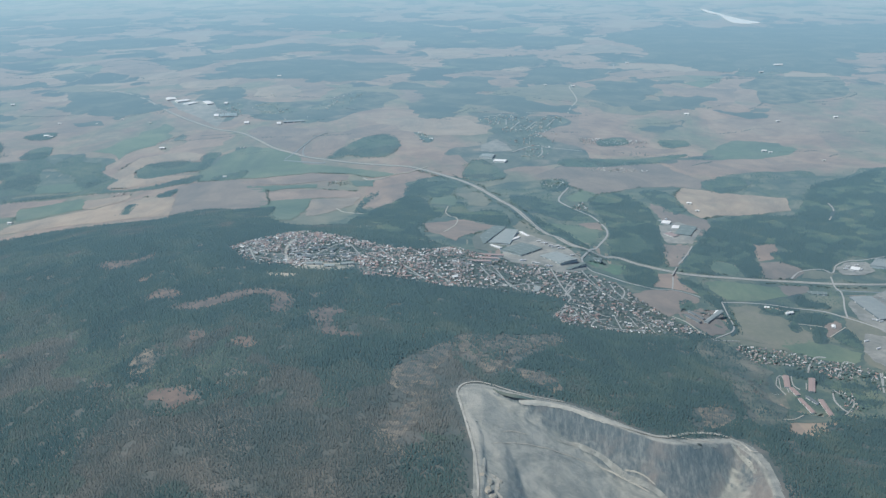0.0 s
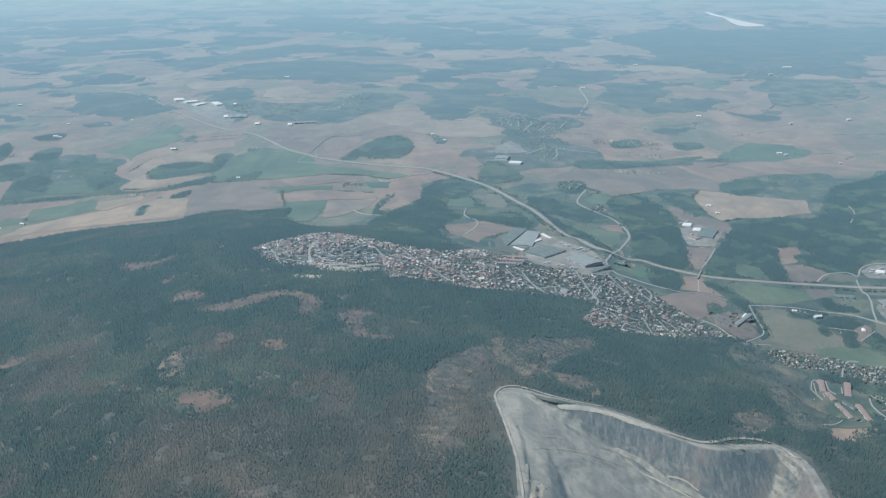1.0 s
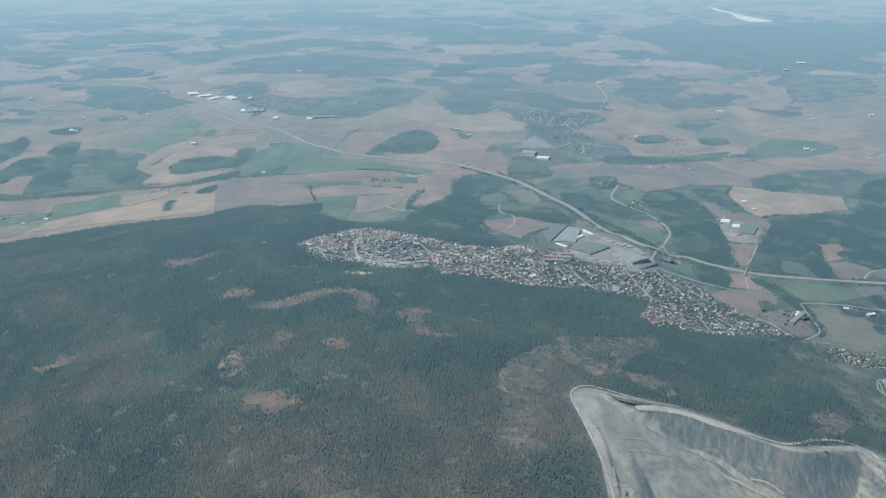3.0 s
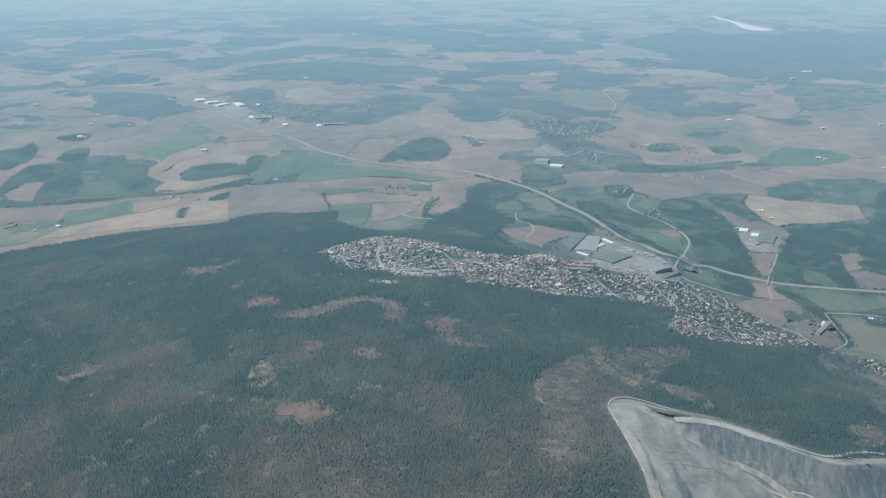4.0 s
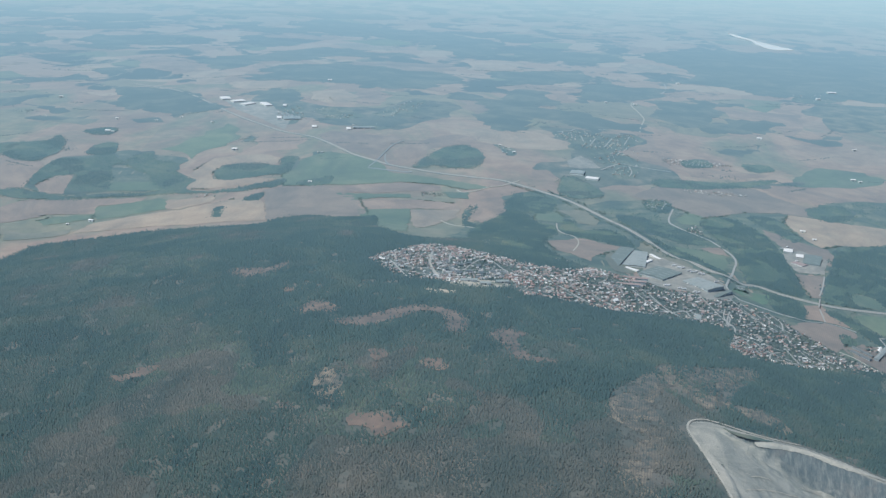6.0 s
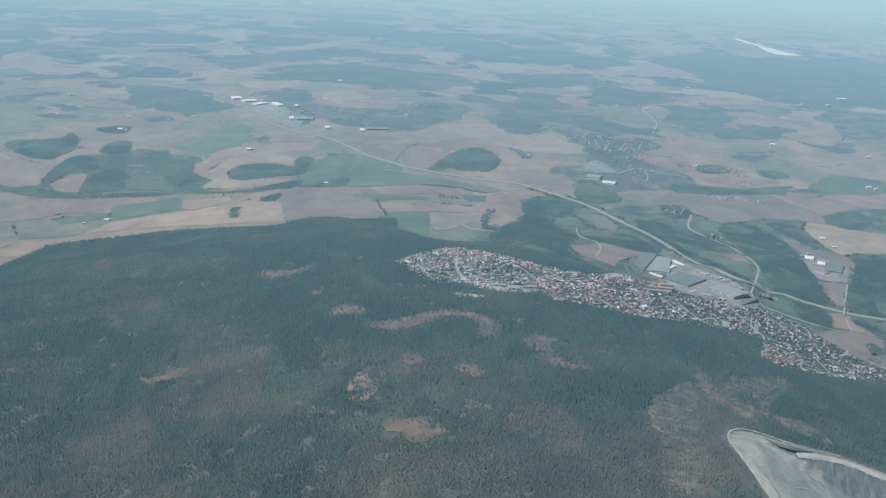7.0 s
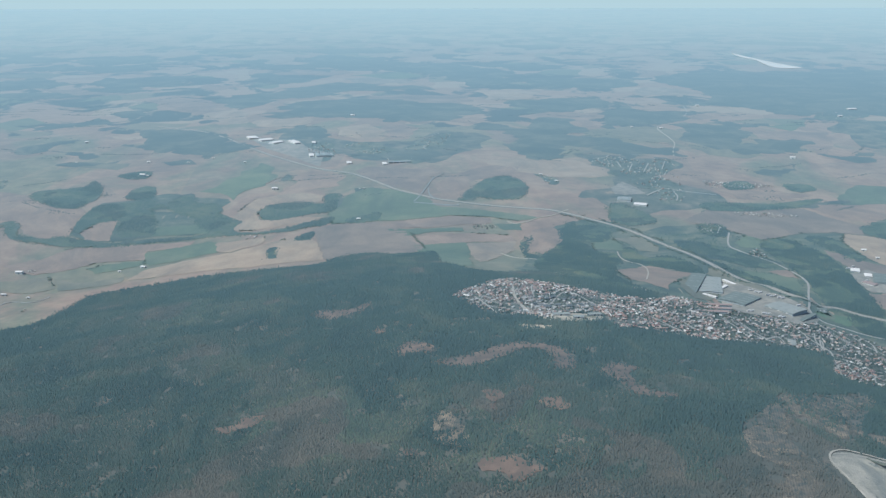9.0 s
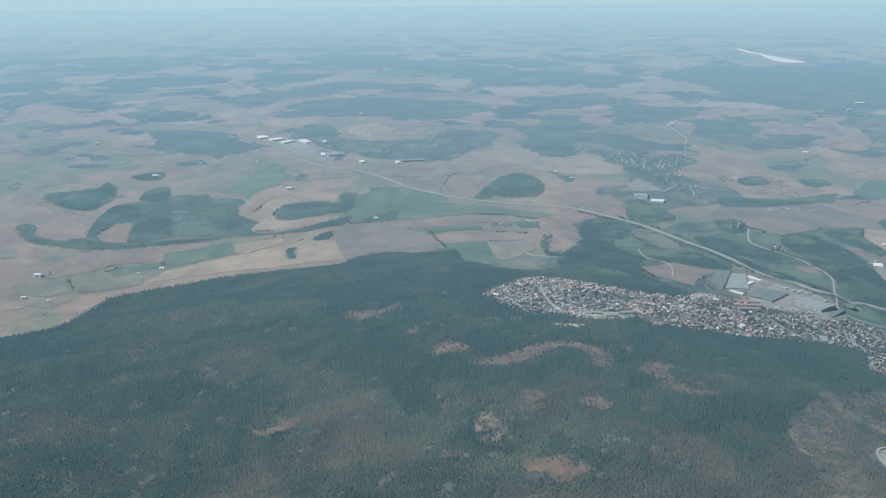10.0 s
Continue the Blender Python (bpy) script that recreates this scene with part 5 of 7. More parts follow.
def gable_wall(l, w, eave, ridge):
    v = [(-l / 2, -w / 2, -0.6), (l / 2, -w / 2, -0.6), (l / 2, w / 2, -0.6), (-l / 2, w / 2, -0.6),
         (-l / 2, -w / 2, eave), (l / 2, -w / 2, eave), (l / 2, w / 2, eave), (-l / 2, w / 2, eave), (-l / 2, 0, ridge), (l / 2, 0, ridge)]
    return v, [(0, 1, 5, 4), (2, 3, 7, 6), (1, 2, 6, 9, 5), (3, 0, 4, 8, 7), (4, 5, 9, 8), (6, 7, 8, 9)]


def gable_roof(l, w, eave, ridge, over=0.12, thick=0.07):
    s = (ridge - eave) / (w / 2)
    a, b, e = l / 2 + over, w / 2 + over, eave - s * over
    v = []
    for dz in (0.02, 0.02 + thick):
        v += [(-a, -b, e + dz), (a, -b, e + dz), (a, 0, ridge + dz), (-a, 0, ridge + dz), (a, b, e + dz), (-a, b, e + dz)]
    return v, [(6, 7, 8, 9), (9, 8, 10, 11), (1, 0, 3, 2), (2, 3, 5, 4), (0, 1, 7, 6), (4, 5, 11, 10), (1, 2, 8, 7), (2, 4, 10, 8), (3, 0, 6, 9), (5, 3, 9, 11)]


def shifted(data, m, base):
    v, f = data
    return [tuple(m @ Vector(p)) for p in v], [tuple(i + base for i in q) for q in f]


HOUSE_SIZES = [(0.86, 0.56, 0.46, 0.72), (0.7, 0.53, 0.48, 0.72), (1.1, 0.6, 0.42, 0.7), (0.62, 0.6, 0.52, 0.76), (1.9, 0.62, 0.45, 0.72), (0.5, 0.45, 0.34, 0.52)]


def house_meshes(l, w, e, r, roof):
    wall = mesh_of("house_wall", *gable_wall(l, w, e, r), [M["house_wall"]])
    top = mesh_of("house_roof", *gable_roof(l, w, e, r), [roof])
    v, f = box_data(0.2, 0.2, r - 0.25, r + 0.28)
    chim = mesh_of("chimney", [(x + l * 0.2, y + 0.12, z) for x, y, z in v], f, [M["roof_dark"]])
    return wall, top, chim


HOUSE_KINDS = {k: [house_meshes(*s, M[m]) for s in HOUSE_SIZES] for k, m in (("plain", "house_roof"), ("grey", "house_grey"), ("red", "house_red"))}
HOUSE_LABEL = {"plain": "small pitched-roof family house with painted walls", "grey": "pale house under a grey pitched roof", "red": "pale house under a red tiled pitched roof"}


def house(x, y, turn, kind_of, size):
    ob = empty("house", pose(x, y, hgt(x, y) + 0.25, 0, 0, turn))
    wall, top, chim = HOUSE_KINDS[kind_of][size]
    part("wall", wall, ob)
    part("chimney", chim, part("roof", top, ob))
    return tagged(ob, HOUSE_LABEL[kind_of], "house", "houses of the town")


def joined_houses(name, places, roof, label, scale=1.0):
    V, Fc, S = [], [], []
    for x, y, turn, size in places:
        m = pose(x, y, hgt(x, y) + 0.25, 0, 0, turn)
        sizes = [q * scale for q in HOUSE_SIZES[size]]
        for data, slot in ((gable_wall(*sizes), 0), (gable_roof(*sizes), 1)):
            v, f = shifted(data, m, len(V))
            V += v
            Fc += f
            S += [slot] * len(f)
    tagged(new(name, mesh_of(name, V, Fc, [M["joined_wall"], roof], S)), label, "houses", kind="stuff")


RED_PARTS = [[(-64.3, 520.3), (-48, 519.3), (-30, 509.7), (-9.7, 494.5), (-12.4, 487.3), (-28.9, 487.1), (-43.1, 491.6), (-56.8, 489.8), (-60.9, 502.1)], [(-91.2, 575.4), (-77, 564.7), (-80.1, 540.4), (-88.3, 544.5)], [(-7.4, 570.4), (11.6, 562.5), (9.4, 533.2), (-4.1, 541.9)], [(34.6, 465.8), (42.9, 485.1), (64.3, 489.4), (65.6, 478.2), (43.6, 462.2)]]
GREY_PARTS = [[(-88.4, 534.6), (-68.6, 545.7), (-55.6, 537.9), (-64.9, 512.9), (-78.6, 506.7), (-88.3, 513.8)], [(-102.2, 527.3), (-91.4, 534.9), (-85.4, 514.4), (-94, 504.8)]]
LEAFY_PARTS = [[(-88.2, 533.4), (-68.4, 544.4), (-58.4, 535.3), (-64.6, 510.3), (-78.4, 505.4), (-86.9, 514.1)], [(-47.1, 545.3), (-16.6, 553.8), (-9.9, 510), (-27.3, 514), (-42.3, 521.6)], [(14.2, 542.6), (34.5, 524.9), (45.2, 511), (33.4, 509.3), (10.3, 508.8)], [(50.1, 533.3), (77.3, 532.9), (79.4, 506), (60.8, 495.6), (50.8, 508.8)]]


def settle(outline, pitch, seed, flow=0.0, clear=0.9):
    """House places in rows that bend gently, away from streets."""
    rng = np.random.default_rng(seed)
    x, y = scatter(outline, pitch, (), seed, False)
    if pitch > 4.5:
        x, y = x + rng.normal(0, pitch * 0.6, len(x)), y + rng.normal(0, pitch * 0.8, len(x))
    keep = np.array([pitch < 4.5 or wobble(a, b, pitch * 3.5, seed * 0.7) > -0.06 for a, b in zip(x, y)], bool)
    for ln in LINES:
        keep &= edge_distance(x, y, ln, False) > clear
    out = []
    for a, b in zip(x[keep], y[keep]):
        turn = flow + 50 * wobble(a, b, 35, 4.4) + rng.choice([0, 0, 0, 90]) + rng.normal(0, 6)
        out.append((a, b, turn, int(rng.integers(0, 6))))
    return out


def kind_at(x, y, rng):
    for polys, k in ((RED_PARTS, "red"), (GREY_PARTS, "grey")):
        for p in polys:
            if inside(x, y, p) and rng.random() < 0.85:
                return k
    return "grey" if x > -8 and rng.random() < 0.4 else "plain"


PITCH_AREA = [(-88.1, 503.5), (-76, 500.9), (-65.9, 511.3), (-58.9, 509.3), (-64.9, 492.4), (-80, 486.1)]
rng = np.random.default_rng(5)
spots = []
for x, y, t, s in settle(TOWN, 1.36, 11, 20, 0.85):
    crowd = 0.68 if x < -8 else 0.6 if inside(x, y, RED_PARTS[3]) else 0.31
    crowd *= 0.74 + 0.95 * wobble(x, y, 14, 9.1)
    if any(inside(x, y, p) for p in LEAFY_PARTS):
        crowd *= 0.75
    if rng.random() < crowd and not inside(x, y, PITCH_AREA):
        spots.append((x, y, t, s, kind_at(x, y, rng)))
# the eastern and southern rows stand as houses of their own, the rest as joined rows
spots.sort(key=lambda p: p[1] - 0.5 * p[0])
single, joined = spots[:300], spots[300:]
for x, y, t, s, k in single:
    house(x, y, t, k, s)
for k, roof, label in (("plain", "joined_roof", "crowded small pitched-roof houses on the hillside"), ("grey", "roofs_grey", "crowded pale houses with grey roofs"), ("red", "roofs_red", "crowded pale houses with red tiled roofs")):
    joined_houses("hillside_houses", [p[:4] for p in joined if p[4] == k], M[roof], label)

VILLAGE_LOTS = []


def village(points, pitch, label):
    i = len(VILLAGE_LOTS)
    VILLAGE_LOTS.append((points, pitch))
    if pitch >= 7:
        patch("village_green", points, M["rough"], "gardens round distant village houses", "gardens", raised(points, 0.16), 12, rough=10)
    joined_houses("village_houses", settle(points, pitch * 0.72, 40 + i, 30 * i, 0.8), M["joined_roof" if pitch < 5 else "roofs_pale"], label, 0.7 if pitch < 6 else 0.9)


village([(124.2, 473.6), (131.9, 473.9), (150.7, 472.7), (159.1, 466.6), (153.6, 449.2), (144.5, 451.7), (128.5, 450.6), (125.1, 455.8), (122, 464.9)], 3.0, "small houses and gardens below the motorway")
village([(159.4, 464.2), (174.2, 462.3), (179.5, 455), (171.1, 438.9), (160, 435.9), (155.3, 445), (153.8, 448.5)], 3.0, "small houses and gardens below the motorway")
village([(180, 455), (189.1, 449.5), (178.8, 419.7), (175.1, 426.1), (176.6, 440.3)], 3.4, "small houses round a loop street")
village([(156.7, 424.8), (161.7, 419.2), (160.5, 405.7), (152.8, 394.3), (154.4, 408.5)], 3.0, "small houses round a loop street")
village([(8, 1031), (32, 1056), (59, 1052), (92, 1063), (83, 1020), (68, 971), (70, 935), (55, 863), (36, 854), (46, 900), (22, 948)], 7.0, "distant village houses among trees")
village([(-235, 1126), (-214, 1150), (-193, 1123), (-190, 1073), (-215, 1068)], 8.0, "distant town of small houses")
village([(-173, 1104), (-143, 1187), (-122, 1201), (-138, 1101), (-165, 1075)], 9.0, "distant town of small houses")
village([(-183, 1028), (-167, 1038), (-155, 1025), (-165, 1011)], 7.0, "distant town of small houses")
village([(-272, 1137), (-256, 1145), (-239, 1074), (-247, 1038), (-266, 1070)], 7.0, "distant works and sheds beside the motorway")
village([(97, 963), (148, 970), (161, 959), (137, 942), (95, 934)], 5.0, "row of small houses along a valley road")
village([(91, 835), (124, 837), (145, 830), (121, 822), (90, 825)], 5.0, "row of small houses along a valley road")
village([(51, 787), (63, 798), (70, 788), (61, 766), (52, 770)], 5.0, "farm hamlet among trees")
village([(76, 724), (79, 705), (72.9, 697), (67, 712)], 4.0, "houses in the trees by the slip road")
village([(-54, 952), (-44, 948), (-36, 916), (-45, 914)], 7.0, "distant farm group among fields")
village([(-74.9, 607.6), (-67.5, 622.4), (-64.5, 605.5), (-70.7, 594.1)], 4.0, "small group of houses in the trees")
village([(-35.3, 585.7), (-25.5, 586), (-24.1, 573.7), (-31.6, 575.7)], 4.0, "small group of houses at the wood's edge")
village([(-116, 793), (-98, 794), (-95, 785), (-111, 781)], 4.0, "farm group between fields")
village([(-424, 735), (-416, 739), (-412, 731), (-420, 728)], 6.0, "farm at the foot of the hill")
village([(-394.5, 652.7), (-388.1, 654.2), (-385.9, 638.4)], 6.0, "small houses along the wood's edge")
village([(-532, 965), (-530, 973), (-518, 943), (-521, 939)], 7.0, "distant farm group among trees")
village([(-279, 792), (-271, 790), (-270, 781), (-276, 782)], 6.0, "farm group between fields")
village([(115.1, 510.8), (127.6, 527.2), (129.2, 521.1), (120.7, 507.4)], 4.0, "farmhouses beside dark barns")
village([(155, 540.2), (168.3, 538.5), (167.6, 533), (156.3, 533.5)], 3.8, "farmhouses among garden trees")
village([(167.5, 510.6), (172.5, 508.1), (168.6, 504.7)], 4.5, "farmhouses among garden trees")
village([(355, 1415), (426, 1449), (409, 1379), (342, 1346)], 13.0, "white specks of a far village")
village([(-282, 968), (-274, 978), (-269, 957), (-276, 952)], 10.0, "distant farm group among fields")
village([(-235, 1217), (-224, 1207), (-223, 1177), (-234, 1183)], 10.0, "distant farm group among fields")
village([(-209, 906), (-197, 907), (-192, 891), (-203, 890)], 8.0, "distant farm group among fields")


# ---- larger buildings ----
def hall(x, y, l, w, turn, tall=1.6, roof="roof_grey", wall="wall_grey", label="", lights=3, category="warehouse"):
    tall *= 0.32
    ob = empty("warehouse", pose(x, y, hgt(x, y) + 0.3, 0, 0, turn))
    part("wall", mesh_of("hall_wall", *box_data(l, w, -1.2, tall), [M[wall]]), ob)
    top = part("roof", mesh_of("hall_roof", *gable_roof(l, w, tall, tall + 0.025 * w, 0.15, 0.12), [M[roof]]), ob)
    for i in range(lights):
        px = (i + 0.5) / lights * l - l / 2
        for s in (-1, 1):
            m = Matrix.Translation((px, s * w * 0.25, tall + 0.0125 * w + 0.16)) @ Euler((-s * math.atan(0.05), 0, 0)).to_matrix().to_4x4()
            part("skylight", mesh_of("skylight", *box_data(min(0.35, l * 0.04), w * 0.3, -0.05, 0.05), [M["roof_pale"]]), top, m)
    v, f = box_data(1.1, 0.12, 0.0, 0.3 + 0.75 * tall)
    for px in (-0.3, 0.0, 0.3):
        part("loading_door", mesh_of("loading_door", v, f, [M["wall_white"]]), ob, Matrix.Translation((px * l, -w / 2 - 0.03, -0.3)))
    return tagged(ob, label, category)


def barn(x, y, l, w, turn, eave=0.9, ridge=1.8, roof="roof_grey", wall="wall_grey", name="barn", label="", category="barn"):
    ob = empty(name, pose(x, y, hgt(x, y) + 0.25, 0, 0, turn))
    part("wall", mesh_of("barn_wall", *gable_wall(l, w, eave, ridge), [M[wall]]), ob)
    part("roof", mesh_of("barn_roof", *gable_roof(l, w, eave, ridge, 0.2, 0.1), [M[roof]]), ob)
    v, f = box_data(0.9, 0.1, -0.5, 0.75)
    part("door", mesh_of("barn_door", v, f, [M["roof_dark"]]), ob, Matrix.Translation((0, -w / 2 - 0.03, 0)))
    return tagged(ob, label, category)


hall(6.9, 611.1, 43.0, 8.2, 68, 2.0, "roof_moss", "wall_grey", "broad moss-green flat warehouse with pale skylights", 4, "warehouse")
hall(16.6, 612.1, 30.1, 12.9, 78, 2.0, "roof_pale", "wall_white", "large pale grey-roofed warehouse with skylights", 5, "warehouse")
hall(26.2, 585.7, 18.6, 16.1, 46, 2.0, "roof_moss", "wall_grey", "broad dark green-roofed warehouse with pale skylights", 5, "warehouse")
hall(22.3, 606.5, 11.0, 1.8, 49, 1.6, "roof_white", "wall_white", "row of white loading sheds beside a warehouse", 0, "warehouse")
hall(29.6, 619.2, 10.5, 1.8, -66, 1.4, "roof_white", "wall_white", "long white shed near the motorway", 0, "warehouse")
hall(46.6, 569.6, 17.7, 12.6, -54, 1.3, "roof_pale", "wall_grey", "broad grey-roofed works hall", 4, "warehouse")
hall(55.1, 560.3, 16.0, 2.7, 46, 1.0, "roof_moss", "wall_grey", "long green-roofed workshop beside a yard", 0, "warehouse")
hall(11.6, 591.6, 8.5, 1.8, -47, 1.4, "roof_white", "wall_white", "narrow white annex beside a warehouse", 0, "warehouse")
hall(68.8, 579.7, 6.6, 3.0, -20, 1.4, "roof_moss", "wall_grey", "long low green-roofed shed below the road", 0, "warehouse")
hall(137.0, 663.0, 21.4, 10.1, 68, 1.6, "roof_moss", "wall_grey", "square green-roofed depot beside a field", 3, "warehouse")
hall(127.4, 682.0, 7.4, 5.5, 71, 1.3, "roof_white", "wall_white", "small white-roofed depot building", 0, "warehouse")
hall(131.9, 672.1, 7.1, 4.4, 72, 1.3, "roof_white", "wall_white", "small white-roofed depot building", 0, "warehouse")
hall(126.1, 654.1, 8.7, 5.2, -56, 1.2, "roof_tile", "wall_white", "small red-roofed depot building", 0, "warehouse")
hall(192.6, 566.1, 10.3, 4.2, -10, 1.3, "roof_moss", "wall_grey", "long low dark shed by the motorway", 3, "warehouse")
hall(214.7, 537.6, 34.8, 12.6, -83, 1.8, "roof_grey", "wall_dark", "very long grey-roofed factory with skylights", 6, "factory")
hall(250.2, 616.2, 16.6, 16.0, 57, 2.0, "roof_grey", "wall_grey", "grey-roofed works hall by the motorway", 4, "warehouse")
hall(229.1, 610.6, 5.7, 4.9, 64, 1.5, "roof_white", "wall_white", "white workshop on a lorry park", 0, "warehouse")
hall(30.5, 510.4, 7.0, 3.4, 75, 1.2, "roof_pale", "wall_white", "grey flat-roofed school in the town", 2, "school")
hall(-342.5, 1185.8, 15.7, 10.4, 112, 2.4, "roof_white", "wall_white", "distant long white-roofed warehouse beside the motorway", 0, "warehouse")
hall(-325.5, 1170.0, 14.4, 10.5, 33, 2.4, "roof_white", "wall_white", "distant long white-roofed warehouse beside the motorway", 0, "warehouse")
hall(-311.5, 1152.2, 15.4, 8.2, 54, 2.4, "roof_white", "wall_white", "distant long white-roofed warehouse beside the motorway", 0, "warehouse")
hall(-292.0, 1151.8, 21.0, 7.3, 118, 2.4, "roof_white", "wall_white", "distant long white-roofed warehouse beside the motorway", 0, "warehouse")
hall(-264.8, 1072.5, 13.2, 4.4, 100, 2.4, "roof_white", "wall_white", "distant white-roofed works beside the motorway", 0, "warehouse")
hall(-252.0, 1071.5, 17.3, 16.7, 100, 2.4, "roof_pale", "wall_white", "distant long pale-roofed works with skylights", 8, "warehouse")
hall(-270.8, 1145.2, 10.6, 3.5, 98, 2.4, "roof_white", "wall_white", "distant white shed among houses", 0, "warehouse")
hall(-223.2, 1022.2, 9.6, 4.4, 98, 2.4, "roof_white", "wall_white", "distant white-roofed works beside the motorway", 0, "warehouse")
hall(-189.0, 1010.0, 10.2, 3.9, 101, 2.0, "roof_white", "wall_white", "distant white-roofed shed beside the town", 0, "warehouse")
hall(-175.5, 1016.8, 20.3, 6.6, 9, 2.0, "roof_grey", "wall_grey", "long grey distant shed", 0, "warehouse")
hall(10.8, 865.8, 11.8, 10.8, 77, 2.2, "roof_pale", "wall_white", "long pale-roofed works of a distant village", 3, "warehouse")
hall(21.2, 851.0, 10.0, 7.4, -17, 2.0, "roof_white", "wall_white", "bright white-roofed works of a distant village", 0, "warehouse")
barn(-245, 1336, 5.0, 2.5, -7, 1.2, 1.8, "roof_white", "wall_white", "barn", "bright white distant farm building", "barn")
barn(-522, 1179, 4.0, 2.0, 9, 1.0, 1.5, "roof_white", "wall_white", "barn", "white barn among distant fields", "barn")
barn(-422, 1056, 3.0, 1.5, -1, 0.7, 1.1, "roof_white", "wall_white", "barn", "white barn among distant fields", "barn")
barn(-382, 1051, 2.3, 1.2, 10, 0.6, 0.8, "roof_white", "wall_white", "barn", "white barn among distant fields", "barn")
barn(-362, 1072, 1.8, 0.9, -9, 0.5, 0.8, "roof_white", "wall_white", "barn", "white barn among distant fields", "barn")
barn(-326, 1046, 2.3, 1.2, -10, 0.6, 0.8, "roof_white", "wall_white", "barn", "white barn among distant fields", "barn")
barn(-405, 988, 2.8, 1.4, -9, 0.7, 1.0, "roof_white", "wall_white", "barn", "white barn of a farm among trees", "barn")
barn(-278, 918, 4.5, 2.3, 1, 1.1, 1.6, "roof_white", "wall_white", "barn", "long white barn of a distant farm", "barn")
barn(-199, 815, 2.7, 1.3, -2, 0.6, 1.0, "roof_white", "wall_white", "farmhouse", "bright white farmhouse between fields", "house")
barn(86, 1259, 2.7, 1.4, 9, 0.7, 1.0, "roof_white", "wall_white", "barn", "white barn among distant fields", "barn")
barn(118, 1247, 4.0, 2.0, -6, 1.0, 1.5, "roof_white", "wall_white", "barn", "white barn among distant fields", "barn")
barn(215, 1484, 4.8, 2.4, -4, 1.2, 1.7, "roof_white", "wall_white", "barn", "white barn among distant fields", "barn")
barn(222, 1098, 4.9, 2.4, -13, 1.2, 1.8, "roof_white", "wall_white", "barn", "long white barn among distant fields", "barn")
barn(372, 1377, 5.4, 2.7, 13, 1.3, 1.9, "roof_white", "wall_white", "barn", "white barn at the edge of a far forest", "barn")
barn(412, 1444, 11.4, 5.7, 2, 1.6, 2.4, "roof_white", "wall_white", "barn", "long white roofs at the edge of a far forest", "barn")
barn(113, 958, 2.6, 1.3, -15, 0.6, 0.9, "roof_white", "wall_white", "farmhouse", "white house along a valley road", "house")
barn(308, 1066, 3.6, 1.8, 9, 0.9, 1.3, "roof_white", "wall_white", "barn", "white barn among distant fields", "barn")
barn(258, 929, 4.2, 2.1, -9, 1.0, 1.5, "roof_white", "wall_white", "barn", "pale farm buildings on a meadow", "barn")
barn(-493, 1057, 1.8, 0.9, -8, 0.5, 0.8, "roof_white", "wall_white", "barn", "white barn among distant fields", "barn")
barn(-49, 945, 2.5, 1.3, -9, 0.6, 0.9, "roof_white", "wall_white", "barn", "white barn of a distant farm", "barn")
barn(-38, 921, 2.5, 1.2, -3, 0.6, 0.9, "roof_white", "wall_white", "barn", "white barn of a distant farm", "barn")
barn(-358, 735, 1.7, 0.9, 2, 0.5, 0.8, "roof_white", "wall_white", "farmhouse", "small white house at a field edge", "house")
barn(-425, 730, 4.8, 2.4, -4, 1.2, 1.7, "roof_white", "wall_white", "barn", "white-roofed barn on hazy pasture", "barn")
barn(-401, 681.5, 1.6, 0.8, -2, 0.5, 0.8, "roof_white", "wall_white", "farmhouse", "small white house on hazy pasture", "house")
barn(-419.1, 687.5, 2.9, 1.5, 0, 0.7, 1.0, "roof_white", "wall_white", "barn", "white-roofed barn on hazy pasture", "barn")
barn(-343, 740, 3.4, 1.7, -14, 0.8, 1.2, "roof_white", "wall_white", "barn", "white shed beside a green field", "barn")
barn(-410, 990, 5.0, 2.5, -12, 1.2, 1.8, "roof_white", "wall_white", "barn", "white barn of a farm among trees", "barn")
barn(-278, 920, 3.5, 1.8, 4, 0.9, 1.3, "roof_white", "wall_white", "barn", "long white barn of a distant farm", "barn")
barn(153, 734, 3.3, 1.7, -14, 0.8, 1.2, "roof_white", "wall_white", "barn", "white-roofed barn beside a field", "barn")
barn(155, 715, 2.4, 1.2, -2, 0.6, 0.9, "roof_white", "wall_white", "barn", "white-roofed barn beside a field", "barn")
barn(183.7, 511.3, 3.6, 1.7, 75, 0.5, 0.8, "roof_white", "wall_white", "farmhouse", "bright white house on a bare plot", "house")
barn(166, 528.9, 4.2, 1.7, 20, 1.0, 1.5, "roof_white", "wall_white", "barn", "white-roofed farm building among trees", "barn")
barn(156.5, 537.9, 2.4, 1.3, -13, 0.5, 0.8, "roof_white", "wall_white", "farmhouse", "white farmhouse among garden trees", "house")
barn(296, 882, 2.1, 1.0, -1, 0.5, 0.8, "roof_white", "wall_white", "barn", "white barn on a pale slope", "barn")
barn(262, 923, 3.2, 1.6, 9, 0.8, 1.1, "roof_white", "wall_white", "barn", "pale farm buildings on a meadow", "barn")
barn(369, 1076, 4.4, 2.2, 8, 1.0, 1.6, "roof_white", "wall_white", "barn", "white barn among distant fields", "barn")
barn(136.3, 430.7, 12.3, 2.3, -102, 0.36, 0.52, "roof_tile", "wall_white", "terrace", "broad red-roofed terrace of houses", "terrace")
barn(136.9, 420.4, 7.5, 1.9, -84, 0.36, 0.52, "roof_tile", "wall_white", "terrace", "short red-roofed terrace of houses", "terrace")
barn(146.4, 427.4, 14.3, 2.5, -107, 0.36, 0.52, "roof_tile", "wall_white", "terrace", "broad red-roofed terrace of houses", "terrace")
